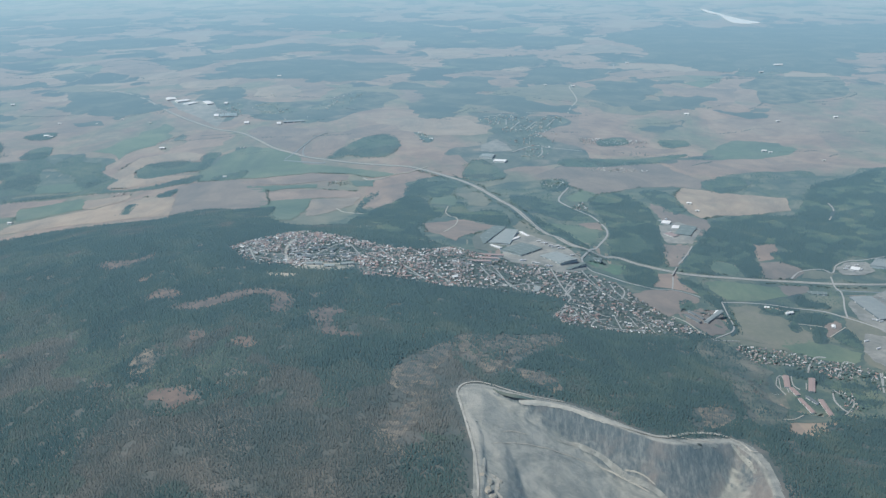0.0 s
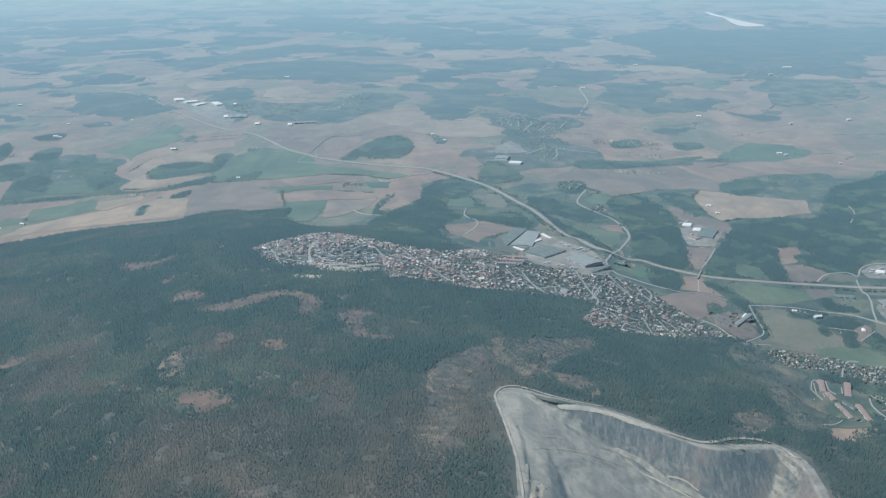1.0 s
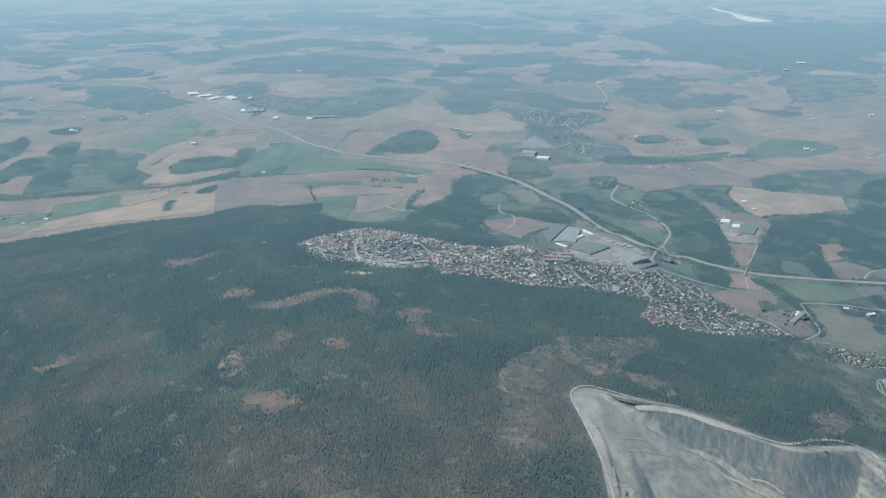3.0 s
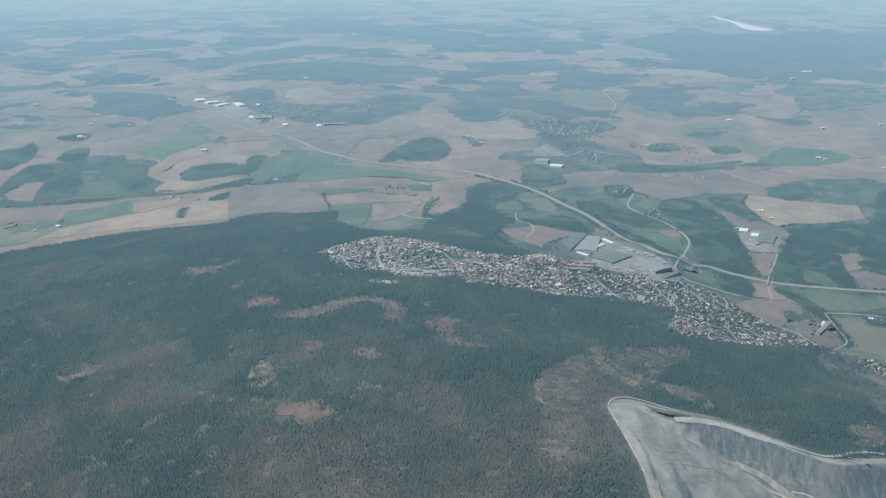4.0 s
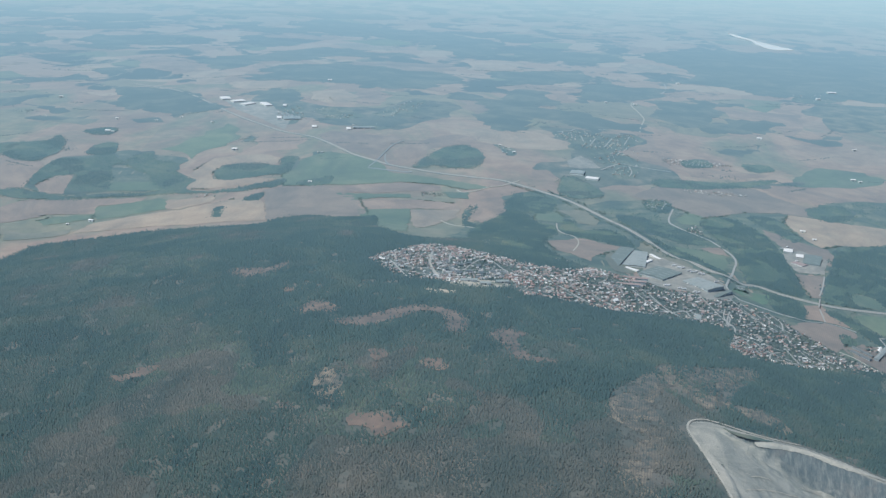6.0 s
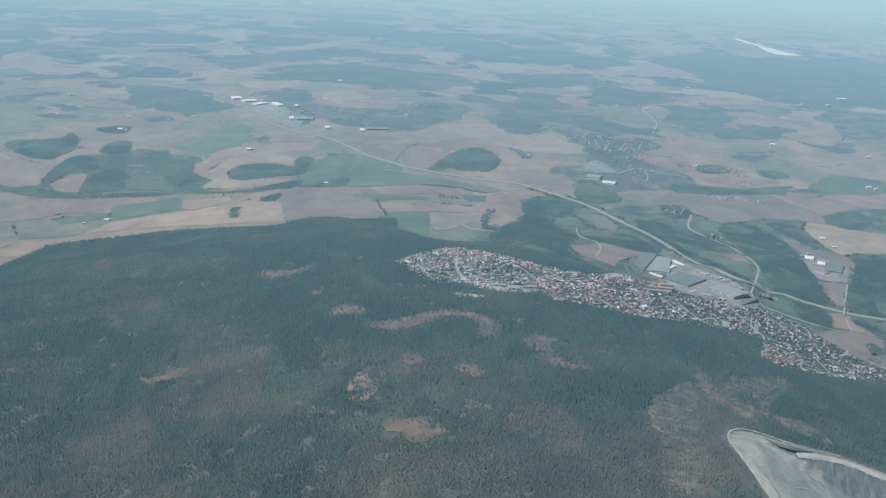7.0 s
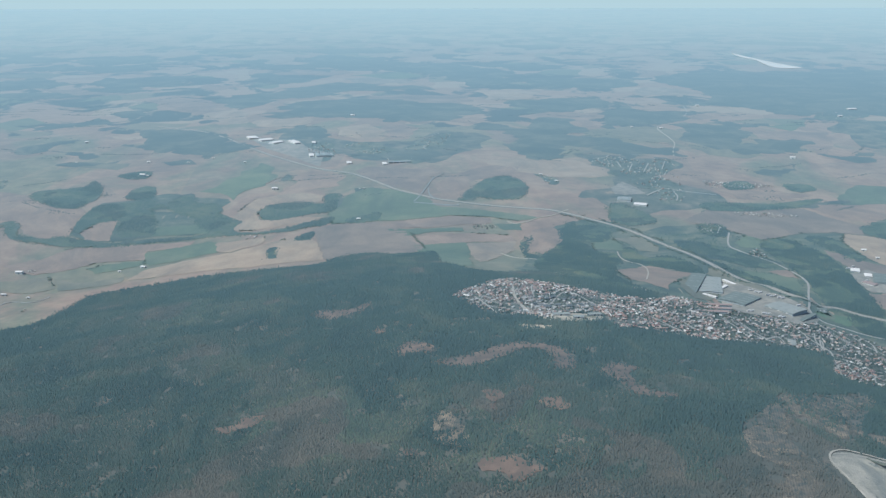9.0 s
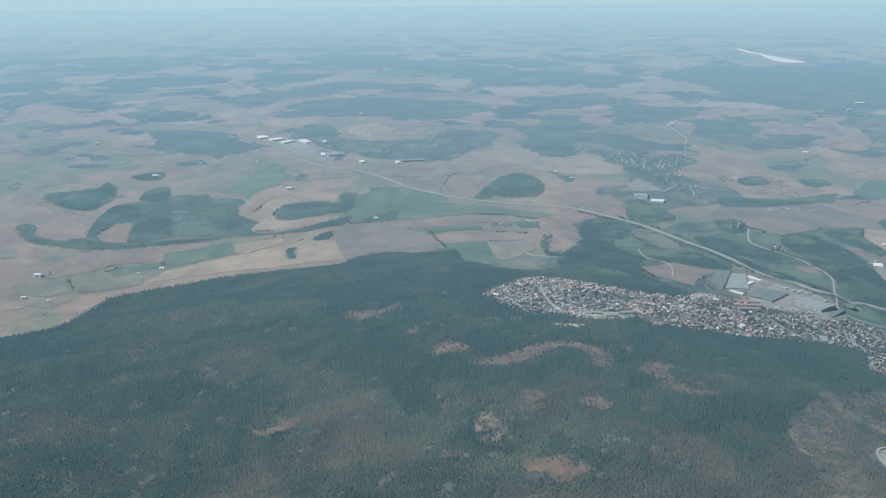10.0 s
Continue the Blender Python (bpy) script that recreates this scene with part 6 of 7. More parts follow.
barn(137.8, 406.4, 13.7, 1.6, -83, 0.36, 0.52, "roof_tile", "wall_white", "terrace", "long red-roofed terrace of houses", "terrace")
barn(141.8, 411.8, 7.7, 1.4, -70, 0.36, 0.52, "roof_dark", "wall_white", "terrace", "dark-roofed terrace of houses", "terrace")
barn(145.2, 402.9, 18.3, 1.9, -91, 0.36, 0.52, "roof_tile", "wall_white", "terrace", "long red-roofed terrace of houses", "terrace")
barn(110.1, 505.2, 12.2, 1.6, -64, 0.5, 0.85, "roof_dark", "wall_grey", "barn", "long dark-roofed barn in a farmyard", "barn")
barn(112.7, 510.1, 13.1, 1.1, -66, 0.5, 0.85, "roof_dark", "wall_grey", "barn", "long dark-roofed barn in a farmyard", "barn")
barn(121.2, 508.1, 18.9, 2.2, 54, 0.5, 0.85, "roof_grey", "wall_grey", "barn", "long grey barn across the farmyard", "barn")
barn(123.2, 516.1, 14.4, 1.1, 63, 0.5, 0.85, "roof_white", "wall_white", "barn", "white-roofed shed in a farmyard", "barn")
barn(4.0, 552.6, 16.4, 2.0, -9, 0.6, 1.0, "roof_tile", "wall_white", "terrace", "long red-roofed terrace at the edge of the town", "terrace")
barn(6.9, 562.5, 16.8, 2.0, -8, 0.6, 1.0, "roof_tile", "wall_white", "terrace", "long red-roofed terrace at the edge of the town", "terrace")
barn(0.3, 542.1, 14.7, 2.0, -6, 0.6, 1.0, "roof_tile", "wall_white", "terrace", "long red-roofed terrace at the edge of the town", "terrace")
barn(-11.3, 502.9, 2.4, 1.6, 25, 0.9, 1.5, "roof_white", "wall_white", "house", "large bright white house in the town", "house")
barn(-92.5, 517.9, 2.6, 1.0, 20, 0.7, 1.1, "roof_dark", "wall_grey", "terrace", "dark-roofed row of flats in the town", "terrace")
barn(-89.1, 523.1, 2.6, 1.0, 25, 0.7, 1.1, "roof_dark", "wall_grey", "terrace", "dark-roofed row of flats in the town", "terrace")
barn(-85.4, 529, 2.6, 1.0, 25, 0.7, 1.1, "roof_dark", "wall_grey", "terrace", "dark-roofed row of flats in the town", "terrace")
barn(-81.3, 534.2, 2.6, 1.0, 20, 0.7, 1.1, "roof_dark", "wall_grey", "terrace", "dark-roofed row of flats in the town", "terrace")
barn(-76.4, 531.8, 2.6, 1.0, 15, 0.7, 1.1, "roof_dark", "wall_grey", "terrace", "dark-roofed row of flats in the town", "terrace")
barn(-71.8, 536.2, 2.6, 1.0, 10, 0.7, 1.1, "roof_dark", "wall_grey", "terrace", "dark-roofed row of flats in the town", "terrace")
barn(-81.1, 518.4, 2.6, 1.0, 15, 0.7, 1.1, "roof_dark", "wall_grey", "terrace", "dark-roofed row of flats in the town", "terrace")
barn(-74.9, 518, 2.6, 1.0, 10, 0.7, 1.1, "roof_dark", "wall_grey", "terrace", "dark-roofed row of flats in the town", "terrace")
barn(-69.6, 523.1, 2.6, 1.0, 5, 0.7, 1.1, "roof_dark", "wall_grey", "terrace", "dark-roofed row of flats in the town", "terrace")
barn(-85.8, 514, 2.6, 1.0, 20, 0.7, 1.1, "roof_dark", "wall_grey", "terrace", "dark-roofed row of flats in the town", "terrace")
barn(-96.6, 548, 2.6, 1.0, 60, 0.7, 1.15, "roof_tile", "wall_white", "terrace", "red-roofed row of houses inside a street loop", "terrace")
barn(-94.2, 557.8, 2.6, 1.0, 60, 0.7, 1.15, "roof_tile", "wall_white", "terrace", "red-roofed row of houses inside a street loop", "terrace")
barn(-89.2, 546.5, 2.6, 1.0, 55, 0.7, 1.15, "roof_tile", "wall_white", "terrace", "red-roofed row of houses inside a street loop", "terrace")
barn(-87.5, 563.2, 2.6, 1.0, 50, 0.7, 1.15, "roof_tile", "wall_white", "terrace", "red-roofed row of houses inside a street loop", "terrace")
barn(-93.2, 534, 2.6, 1.0, 40, 0.7, 1.15, "roof_tile", "wall_white", "terrace", "red-roofed row of houses inside a street loop", "terrace")
barn(-82.6, 554.6, 2.6, 1.0, 30, 0.7, 1.15, "roof_tile", "wall_white", "terrace", "red-roofed row of houses inside a street loop", "terrace")
barn(-81.5, 499.7, 8.0, 1.8, 5, 0.8, 1.3, "roof_pale", "wall_white", "barn", "long pale shed on a gravel yard below the town")
barn(-73.6, 496.7, 5.0, 1.8, 0, 0.8, 1.3, "roof_pale", "wall_white", "barn", "long pale shed on a gravel yard below the town")
barn(-65.4, 503.5, 6.0, 1.8, 12, 0.8, 1.3, "roof_pale", "wall_white", "barn", "long pale shed on a gravel yard below the town")


def wheel_data(r, w):
    """A wheel lying across the axle: two rims of points, closed."""
    ring = [(r * math.cos(a), s * w / 2, r + r * math.sin(a)) for s in (-1, 1) for a in np.linspace(0, 2 * math.pi, 11)[:-1]]
    return ring, [tuple(range(9, -1, -1)), tuple(range(10, 20))] + [(i, (i + 1) % 10, 10 + (i + 1) % 10, 10 + i) for i in range(10)]


def trailer(x, y, turn, l=2.6):
    ob = empty("truck_trailer", pose(x, y, hgt(x, y) + 0.24, 0, 0, turn))
    part("body", mesh_of("trailer_body", *box_data(l, 0.55, 0.2, 0.8), [M["white_paint"]]), ob)
    part("chassis", mesh_of("trailer_chassis", *box_data(l * 0.96, 0.4, 0.1, 0.2), [M["dark_rubber"]]), ob)
    for px, s in ((-0.36, -1), (-0.36, 1), (-0.26, -1), (-0.26, 1), (0.36, -1), (0.36, 1)):
        part("wheel", mesh_of("trailer_wheels", *wheel_data(0.1, 0.12), [M["dark_rubber"]]), ob, Matrix.Translation((px * l, s * 0.2, 0)))
    return tagged(ob, "white box trailer parked on a yard", "trailer", "parked trailers")


trailer(39.3, 598.6, -5)
trailer(41.2, 597.4, 32)
trailer(43.9, 592.7, 19)
trailer(45.4, 590.4, 6)
trailer(47.5, 591.5, 43)
trailer(48.8, 588.1, 30)
trailer(50.4, 587, 17)
trailer(37.2, 602.1, 4)
trailer(25, 563.7, 41)
trailer(26.9, 564.2, 28)
trailer(32, 559.5, 15)
trailer(33.9, 558.6, 2)
trailer(39, 555.5, 39)
trailer(40.8, 555.1, 26)
trailer(54.8, 574, 13)
trailer(225.9, 614.7, -5)
trailer(227.5, 607.3, 32)
trailer(232, 616.4, 19)
trailer(223.5, 610.4, 6)
trailer(232.6, 609.3, 43)
trailer(195.4, 480.5, 30)
trailer(193.6, 491.5, 17)
trailer(124, 685.3, 4)
trailer(129, 690, 41)
trailer(126.3, 660, 28)
trailer(207.8, 520.1, -5)
trailer(209.3, 519.3, 32)
trailer(210.5, 517.8, 19)


def car(x, y, turn):
    ob = empty("car", pose(x, y, hgt(x, y) + 0.24, 0, 0, turn))
    part("body", mesh_of("car_body", *box_data(0.78, 0.32, 0.05, 0.16), [M["car_paint"]]), ob)
    part("cabin", mesh_of("car_cabin", *box_data(0.42, 0.28, 0.16, 0.26), [M["dark_rubber"]]), ob)
    return tagged(ob, "small parked car on a factory car park", "car", "parked cars")


car(220.9, 562.6, 90)
car(221.8, 561.6, 94)
car(222.6, 560.4, 98)
car(223.9, 560.5, 93)
car(224.8, 559.5, 97)
car(226.1, 559.5, 92)
car(226.9, 558.5, 96)
car(218, 552.5, 91)
car(219.2, 551.5, 95)
car(220.4, 550.5, 90)
car(221.6, 549.6, 94)
car(222.8, 548.8, 98)
car(125.9, 419, 90)
car(126.9, 418.9, 94)
car(128, 418.7, 98)
car(129.1, 418.2, 93)
car(130.3, 418.1, 97)
car(131.1, 417.6, 92)


# overpass where the farm road crosses the motorway
bridge = empty("overpass", pose(114.5, 580.6, 0, 0, 0, -20))
bz = hgt(114.5, 580.6) + 0.7
deck = part("deck", mesh_of("bridge_deck", *box_data(0.9, 15.0, bz - 0.14, bz), [M["concrete"]]), bridge)
for s in (-0.41, 0.41):
    part("parapet", mesh_of("bridge_parapet", *box_data(0.07, 15.0, bz, bz + 0.1), [M["concrete"]]), deck, Matrix.Translation((s, 0, 0)))
for s in (-3.0, 0, 3.0):
    part("pier", mesh_of("bridge_pier", *box_data(0.8, 0.25, bz - 3.5, bz - 0.2), [M["concrete"]]), bridge, Matrix.Translation((0, s, 0)))
tagged(bridge, "pale concrete road bridge over the motorway", "bridge")

# ---- woods ----
CLEAR = CLEARINGS + [[(a, b - s) for a, b in c] for c in CLEARINGS for s in (1.3, 2.6)] + YARDS[-3:] + [TOWN, [(45 + (a - 45) * 1.035, 320 + (b - 320) * 1.05) for a, b in RIM]]
BARE = FELLED
x, y = scatter(FOREST, 0.72, CLEAR, 21, ragged=2.3)
off = ~inside(x, y, [(45 + (a - 45) * 1.03, 320 + (b - 320) * 1.04) for a, b in RIM])
x, y = x[off], y[off]
bare = np.zeros(len(x), bool)
for c in BARE:
    bare |= inside(x, y, c)
TONES = [(-93, 329, 9, 1.3), (-77, 318, 9, 1.3), (-61, 311, 9, 1.2), (-50, 305, 34, 1.1), (-110, 320, 30, 0.6), (-25, 340, 14, 0.9), (-8, 375, 18, 0.5), (-130, 410, 40, 0.25), (-20, 470, 45, -0.6), (72, 420, 32, -0.8), (-100, 480, 40, -0.45), (-240, 600, 60, 0.3), (-200, 360, 50, 0.4), (-300, 450, 70, 0.3), (-165, 500, 45, -0.55), (-125, 440, 25, -0.45)]
brown = np.array([wobble(a, b, 38, 1.7) + 0.6 * wobble(a, b, 13, 5.2) for a, b in zip(x, y)])
for cx, cy, s, a in TONES:
    brown = brown + a * np.exp(-((x - cx) ** 2 + (y - cy) ** 2) / (2 * s * s))
gap = np.array([wobble(a, b, 7, 8.8) for a, b in zip(x, y)])
broken = np.array([wobble(a, b, 9, 2.3) + 0.5 * wobble(a, b, 3.5, 6.1) for a, b in zip(x, y)])
thin = np.random.default_rng(3).random(len(x))
keep = ~((gap > 0.42) & (thin < 0.7)) & ~(bare & ~(((broken > 0.2) & (thin > 0.5)) | (thin > 0.9)))
x, y, brown = x[keep], y[keep], brown[keep]
mask = brown < 0.12
bare_mask = brown > 0.62
trees("conifer_forest", x[mask], y[mask], M["conifer"], "dense dark spruce forest covering the hill", 1.3, 0.8, 1, 1, 4, 0.0, "forest")
trees("leafless_forest", x[bare_mask], y[bare_mask], M["bare_wood"], "brown leafless forest on the hill", 1.15, 0.62, 4, 1, 4, 0.0, "forest")
mask |= bare_mask
GREENS = [(-239, 599, 22, 0.9), (-253, 570, 20, 0.7), (-213, 535, 16, 0.6), (-199, 425, 14, 0.9), (-180, 408, 15, 1.0), (-164, 393, 14, 0.9), (-132, 388, 12, 0.9), (-192, 402, 12, 0.7),
          (-105, 387, 10, 0.6), (-272, 524, 20, 0.6), (-107, 370, 12, 0.7), (-123, 372, 12, 0.7), (-93, 335, 14, 0.6), (-51, 328, 12, 0.7), (28, 478, 12, 0.8), (47, 500, 10, 0.8), (107, 470, 10, 0.9), (122, 442, 14, 1.0)]
fresh = np.array([0.55 * wobble(a, b, 16, 6.6) + 0.45 * wobble(a, b, 5, 2.9) - 0.35 for a, b in zip(x, y)])
for cx, cy, s, a in GREENS:
    fresh = fresh + a * np.exp(-((x - cx) ** 2 + (y - cy) ** 2) / (2 * s * s))
fresh_mask = (np.random.default_rng(12).random(len(x)) < np.clip(0.9 * (fresh + 0.12), 0, 0.62)) & ~mask
trees("leafing_forest", x[fresh_mask], y[fresh_mask], M["fresh"], "fresh olive green leafing broadleaf trees on the hill", 1.0, 0.8, 6, 1, 5, 0.0, "forest")
mask |= fresh_mask
trees("mixed_forest", x[~mask], y[~mask], M["mixed"], "budding brown and green mixed forest on the hill", 1.2, 0.72, 2, 1, 4, 0.0, "forest")
for i, c in enumerate(CLEARINGS):
    x, y = scatter(c, 2.2, [], 300 + i, False)
    keep = np.array([wobble(a, b, 5, 3.9) for a, b in zip(x, y)]) > 0.15
    trees("clearing_trees", x[keep], y[keep], M["mixed"], "few young trees in a clearing", 1.2, 0.7, 300 + i, 2, 4, 0.4)
for i, c in enumerate(FELLED):
    x, y = scatter(c, 0.95, [], 360 + i, False, ragged=1.5)
    keep = np.array([wobble(a * 0.5, b * 1.6, 3.2, 4.9) for a, b in zip(x, y)]) > 0.02
    trees("felled_scrub", x[keep], y[keep], M["bare_wood"], "low brown scrub and stumps on felled ground", 0.55, 0.75, 360 + i, 2, 4, 0.5, "scrub")
x, y = scatter(TOWN, 1.25, [PITCH_AREA], 33, False)
lush = np.array([wobble(a, b, 14, 3.3) for a, b in zip(x, y)]) + np.where(x > -8, 0.3, -0.1)
for p in LEAFY_PARTS:
    lush = lush + 0.35 * inside(x, y, p)
keep = lush > -0.2
for ln in LINES:
    keep &= edge_distance(x, y, ln, False) > 0.75
x, y = x[keep], y[keep]
pale = np.random.default_rng(19).random(len(x))
for part_of, mat, label in ((pale < 0.42, "far_wood", "small leafing garden trees between the houses"), (pale > 0.55, "mixed", "small dark garden trees between the houses")):
    trees("garden_trees", x[part_of], y[part_of], M[mat], label, 0.8, 0.75, 9, 2, 5, 0.8)

for i, (poly, pitch) in enumerate(VILLAGE_LOTS):
    x, y = scatter(poly, max(2.6, pitch * (0.55 if poly[0][1] < 800 else 0.9)), [], 140 + i, False, ragged=pitch * 0.7)
    trees("village_trees", x, y, M["far_wood"], "small trees between village houses", 1.1 if poly[0][1] < 800 else 0.6, 1.3, 90 + i, 2, 5, 0.7)


WOOD_COUNT = [0]


def canopy(points, far):
    """A far wood as one closed canopy: an uneven roof of crowns over a ragged outline."""
    line = dense(smooth(points, True, 4), far / 340)
    step = far / 34
    line = [(x + step * (wobble(x, y, step * 2.2, 3.1) + 0.5 * wobble(x, y, step * 0.7, 1.4)), y + 1.3 * step * (wobble(x, y, step * 2.2, 7.7) + 0.5 * wobble(x, y, step * 0.7, 9.2))) for x, y in line]
    line = [(x + 0.22 * step * wobble(x, y, step * 0.24, 6.4), y + 0.3 * step * wobble(x, y, step * 0.24, 8.3)) for x, y in line]
    v, faces = drape(line, far / 230)
    rise = np.clip(edge_distance(v[:, 0], v[:, 1], line) / (far / 110), 0, 1)
    bump = np.array([0.75 + 0.5 * wobble(a, b, far / 160, 4.4) + 0.25 * wobble(a, b, far / 60, 2.2) for a, b in v])
    z = height(v[:, 0], v[:, 1]) + raised(points, 0.15) + 0.9 * rise * bump
    tagged(new("wood", mesh_of("wood", np.c_[v, z].tolist(), faces, [M["canopy"]])), "dark distant wood with a ragged edge between fields", "wood", kind="stuff")


def wood(points):
    """A wood of the valley or the distance: its floor and its trees."""
    i = WOOD_COUNT[0]
    WOOD_COUNT[0] += 1
    far = sum(p[1] for p in points) / len(points)
    if far > 1000:
        canopy(points, far)
        return
    # Nearer floors take the painted shade colour, farther ones the canopy tone.
    patch("wood_floor", points, M["painted_shade" if far < 780 else "canopy"], "dark-painted floor of a small wood", "wood floor", 0.2, None, rough=4 if far < 700 else 6)
    gap, wide = (0.75, 0.85) if far < 700 else (0.9, 1.1)
    x, y = scatter(points, gap, [], 200 + i, ragged=1.6)
    keep = np.ones(len(x), bool)
    for ln in LINES:
        if any(x.min() - 3 < a < x.max() + 3 and y.min() - 3 < b < y.max() + 3 for a, b in ln):
            keep &= edge_distance(x, y, ln, False) > 1.4
    for lot in YARDS:
        keep &= ~inside(x, y, lot)
    keep &= edge_distance(x, y, smooth(MOTORWAY, False, 4), False) > 3.2
    x, y = x[keep], y[keep]
    dark = np.array([wobble(a, b, far / 32, 3.7) + 0.45 * wobble(a, b, far / 90, 8.1) for a, b in zip(x, y)]) > (-0.18 if far < 780 else 0.16)
    tall = 1.15 if far < 700 else 0.85
    trees("wood", x[dark], y[dark], M["conifer" if far < 780 else "mixed"], "dark conifer wood in the valley", tall * 1.1, wide * 0.9, 30 + i, 1, 4, 0.0, "wood")
    trees("wood", x[~dark], y[~dark], M["far_wood"], "small leafing broadleaf wood in the valley", tall * 0.85, wide, 130 + i, 1, 5, 0.0, "wood")


# woods, one outline each
wood([(77.7, 596.9), (81.8, 597.9), (88.4, 592.1), (93.5, 584.6), (98.6, 583.5), (101.1, 579.8), (92.9, 576.1), (86.9, 584.2), (81.1, 588.1), (76.4, 588.9)])
wood([(176.5, 556.4), (181.9, 562.1), (182.8, 551.3), (191.7, 543.8), (189.8, 538), (180.5, 540.4), (175.6, 544.6)])
wood([(163.5, 516.8), (171.7, 527.8), (183.7, 531.2), (187.3, 525.4), (183.7, 515.9), (177.9, 512.9), (171.3, 513.6), (163.7, 510.8)])
wood([(173.1, 509.9), (180.4, 511.8), (178.6, 503), (172.5, 491.3), (168.8, 488.4), (168.2, 493.4)])
wood([(161.3, 511), (166, 512.2), (165.3, 506.5), (160.4, 502.7)])
wood([(180.5, 500.1), (188.1, 508.7), (190.7, 506.4), (190.3, 491.8), (186.4, 479.5), (182.4, 486.3), (180, 492.9)])
wood([(153.3, 537.6), (157.7, 542.6), (165.1, 543.6), (170.2, 539.8), (173.1, 536.1), (167, 529), (160.9, 528.4), (156.1, 529.3)])
wood([(131.1, 522.9), (134.7, 525.5), (133.2, 507.1), (129.6, 494.5), (129, 499.9)])
wood([(157.9, 684.5), (175, 704), (200, 714), (224, 716), (241, 753), (262, 794), (292, 813), (336, 836), (252.4, 612.9), (244.8, 629.7), (232.5, 634.3), (209.7, 628.5), (199.4, 641.7), (192.2, 652.1), (177.8, 648.1), (167.5, 657.9)])
wood([(119.3, 586.5), (128.6, 615.6), (142, 640.9), (158, 677.8), (167.5, 657.9), (176.4, 645.6), (170.2, 618.2), (170.5, 607.2), (165.3, 587.1), (158.4, 584.6), (157.1, 596.6), (154.7, 609.4), (143.2, 609.9), (136.7, 592.5), (138.9, 581.2), (125.1, 582.5)])
wood([(186.2, 619.8), (187.4, 634.5), (213.2, 640.2), (232.5, 634.3), (222.9, 626.2), (213.5, 605.9), (200.2, 609.1)])
wood([(82, 732), (100, 756), (114, 740), (121, 710), (120.5, 671.2), (114, 623), (107.5, 589.2), (92.2, 592.7), (79.6, 593.2), (83.5, 634.7), (86.7, 666.4), (84.6, 699.1)])
wood([(122, 759), (131, 768), (141, 761), (147, 738), (148, 717), (136, 705), (131, 731)])
wood([(26, 744), (41, 739), (63, 716), (78.5, 695.9), (78.8, 681.6), (59.1, 671.9), (41.6, 690.9), (29, 720)])
wood([(26, 710), (40.4, 670.9), (56.1, 637.3), (67.2, 593.1), (57.2, 593.4), (42.1, 639.6), (29.6, 678.6)])
wood([(177, 799), (206, 819), (209, 792), (189, 768), (176, 773)])
wood([(51, 783), (61, 797), (71, 789), (67, 761), (54, 760)])
wood([(114.8, 571.3), (120.7, 568.4), (129.5, 550.2), (135.1, 540.5), (129.7, 528.6), (125.1, 538.2), (119.5, 554.5)])
wood([(87.3, 581.8), (100.3, 581.1), (103, 568.1), (94.8, 547.5), (87.7, 551.4), (82.8, 561.4)])
wood([(131.7, 535.1), (134.1, 533.5), (131.5, 502.8), (130.9, 496.6), (126.3, 488.4), (129.1, 515.6)])
wood([(107, 518.9), (111.2, 532.9), (115.2, 533.1), (113.9, 522.1)])
wood([(154.5, 446.7), (158.9, 432.8), (169.1, 433.4), (170.7, 424.4), (176.2, 446.2), (173.3, 418.1), (164.7, 404.5), (160.9, 410.6), (160.8, 424), (154, 425.6), (150.2, 437.1)])
wood([(141.5, 446.4), (152.4, 444.2), (149.7, 437.1), (140.4, 438.1)])
wood([(143.5, 388.9), (152.1, 405.4), (152.1, 398.8), (147, 385.8), (141.8, 382.4)])
wood([(-482, 906), (-482, 923), (-470, 931), (-458, 937), (-446, 948), (-447, 967), (-431, 936), (-425, 909), (-427, 893), (-430, 871), (-443, 870), (-462, 883)])
wood([(-399, 901), (-402, 928), (-393, 944), (-384, 932), (-377, 903), (-384, 895)])
wood([(-416, 811), (-419, 835), (-419, 863), (-414, 879), (-393, 887), (-380, 900), (-361, 877), (-357, 901), (-347, 909), (-339, 886), (-317, 876), (-312, 849), (-293, 829), (-298, 804), (-311, 808), (-325, 832), (-332, 846), (-345, 857), (-360, 873), (-368, 867), (-358, 833), (-355, 812), (-366, 807), (-381, 807), (-387, 837), (-399, 839), (-409, 824)])
wood([(-419, 805), (-407, 800), (-386, 794), (-368, 796), (-348, 801), (-319, 804), (-303, 809), (-276, 798), (-251, 805), (-234, 817), (-219, 825), (-220, 810), (-238, 800), (-267, 794), (-301, 797), (-339, 796), (-366, 790), (-398, 784), (-432, 788), (-450, 792), (-453, 803), (-435, 796)])
wood([(-473, 823), (-466, 831), (-457, 809), (-449, 794), (-458, 799)])
wood([(-279, 844), (-275, 867), (-250, 872), (-231, 863), (-231, 890), (-222, 892), (-218, 865), (-222, 839), (-242, 835), (-263, 827), (-274, 830)])
wood([(-257, 747), (-255, 752), (-252, 746), (-248, 721), (-253, 722)])
wood([(-239, 779), (-229, 788), (-230, 770), (-241, 767)])
wood([(-175.4, 692.9), (-165, 707), (-154, 710), (-143, 715), (-138.1, 685.7), (-140.3, 633.6), (-150.9, 627.2), (-164.4, 646.5)])
wood([(-208, 817), (-193, 824), (-185, 832), (-182, 816), (-192, 806), (-203, 805)])
wood([(-81, 740), (-73, 765), (-81, 713), (-75.5, 699), (-71.8, 683.8), (-81.8, 690.9)])
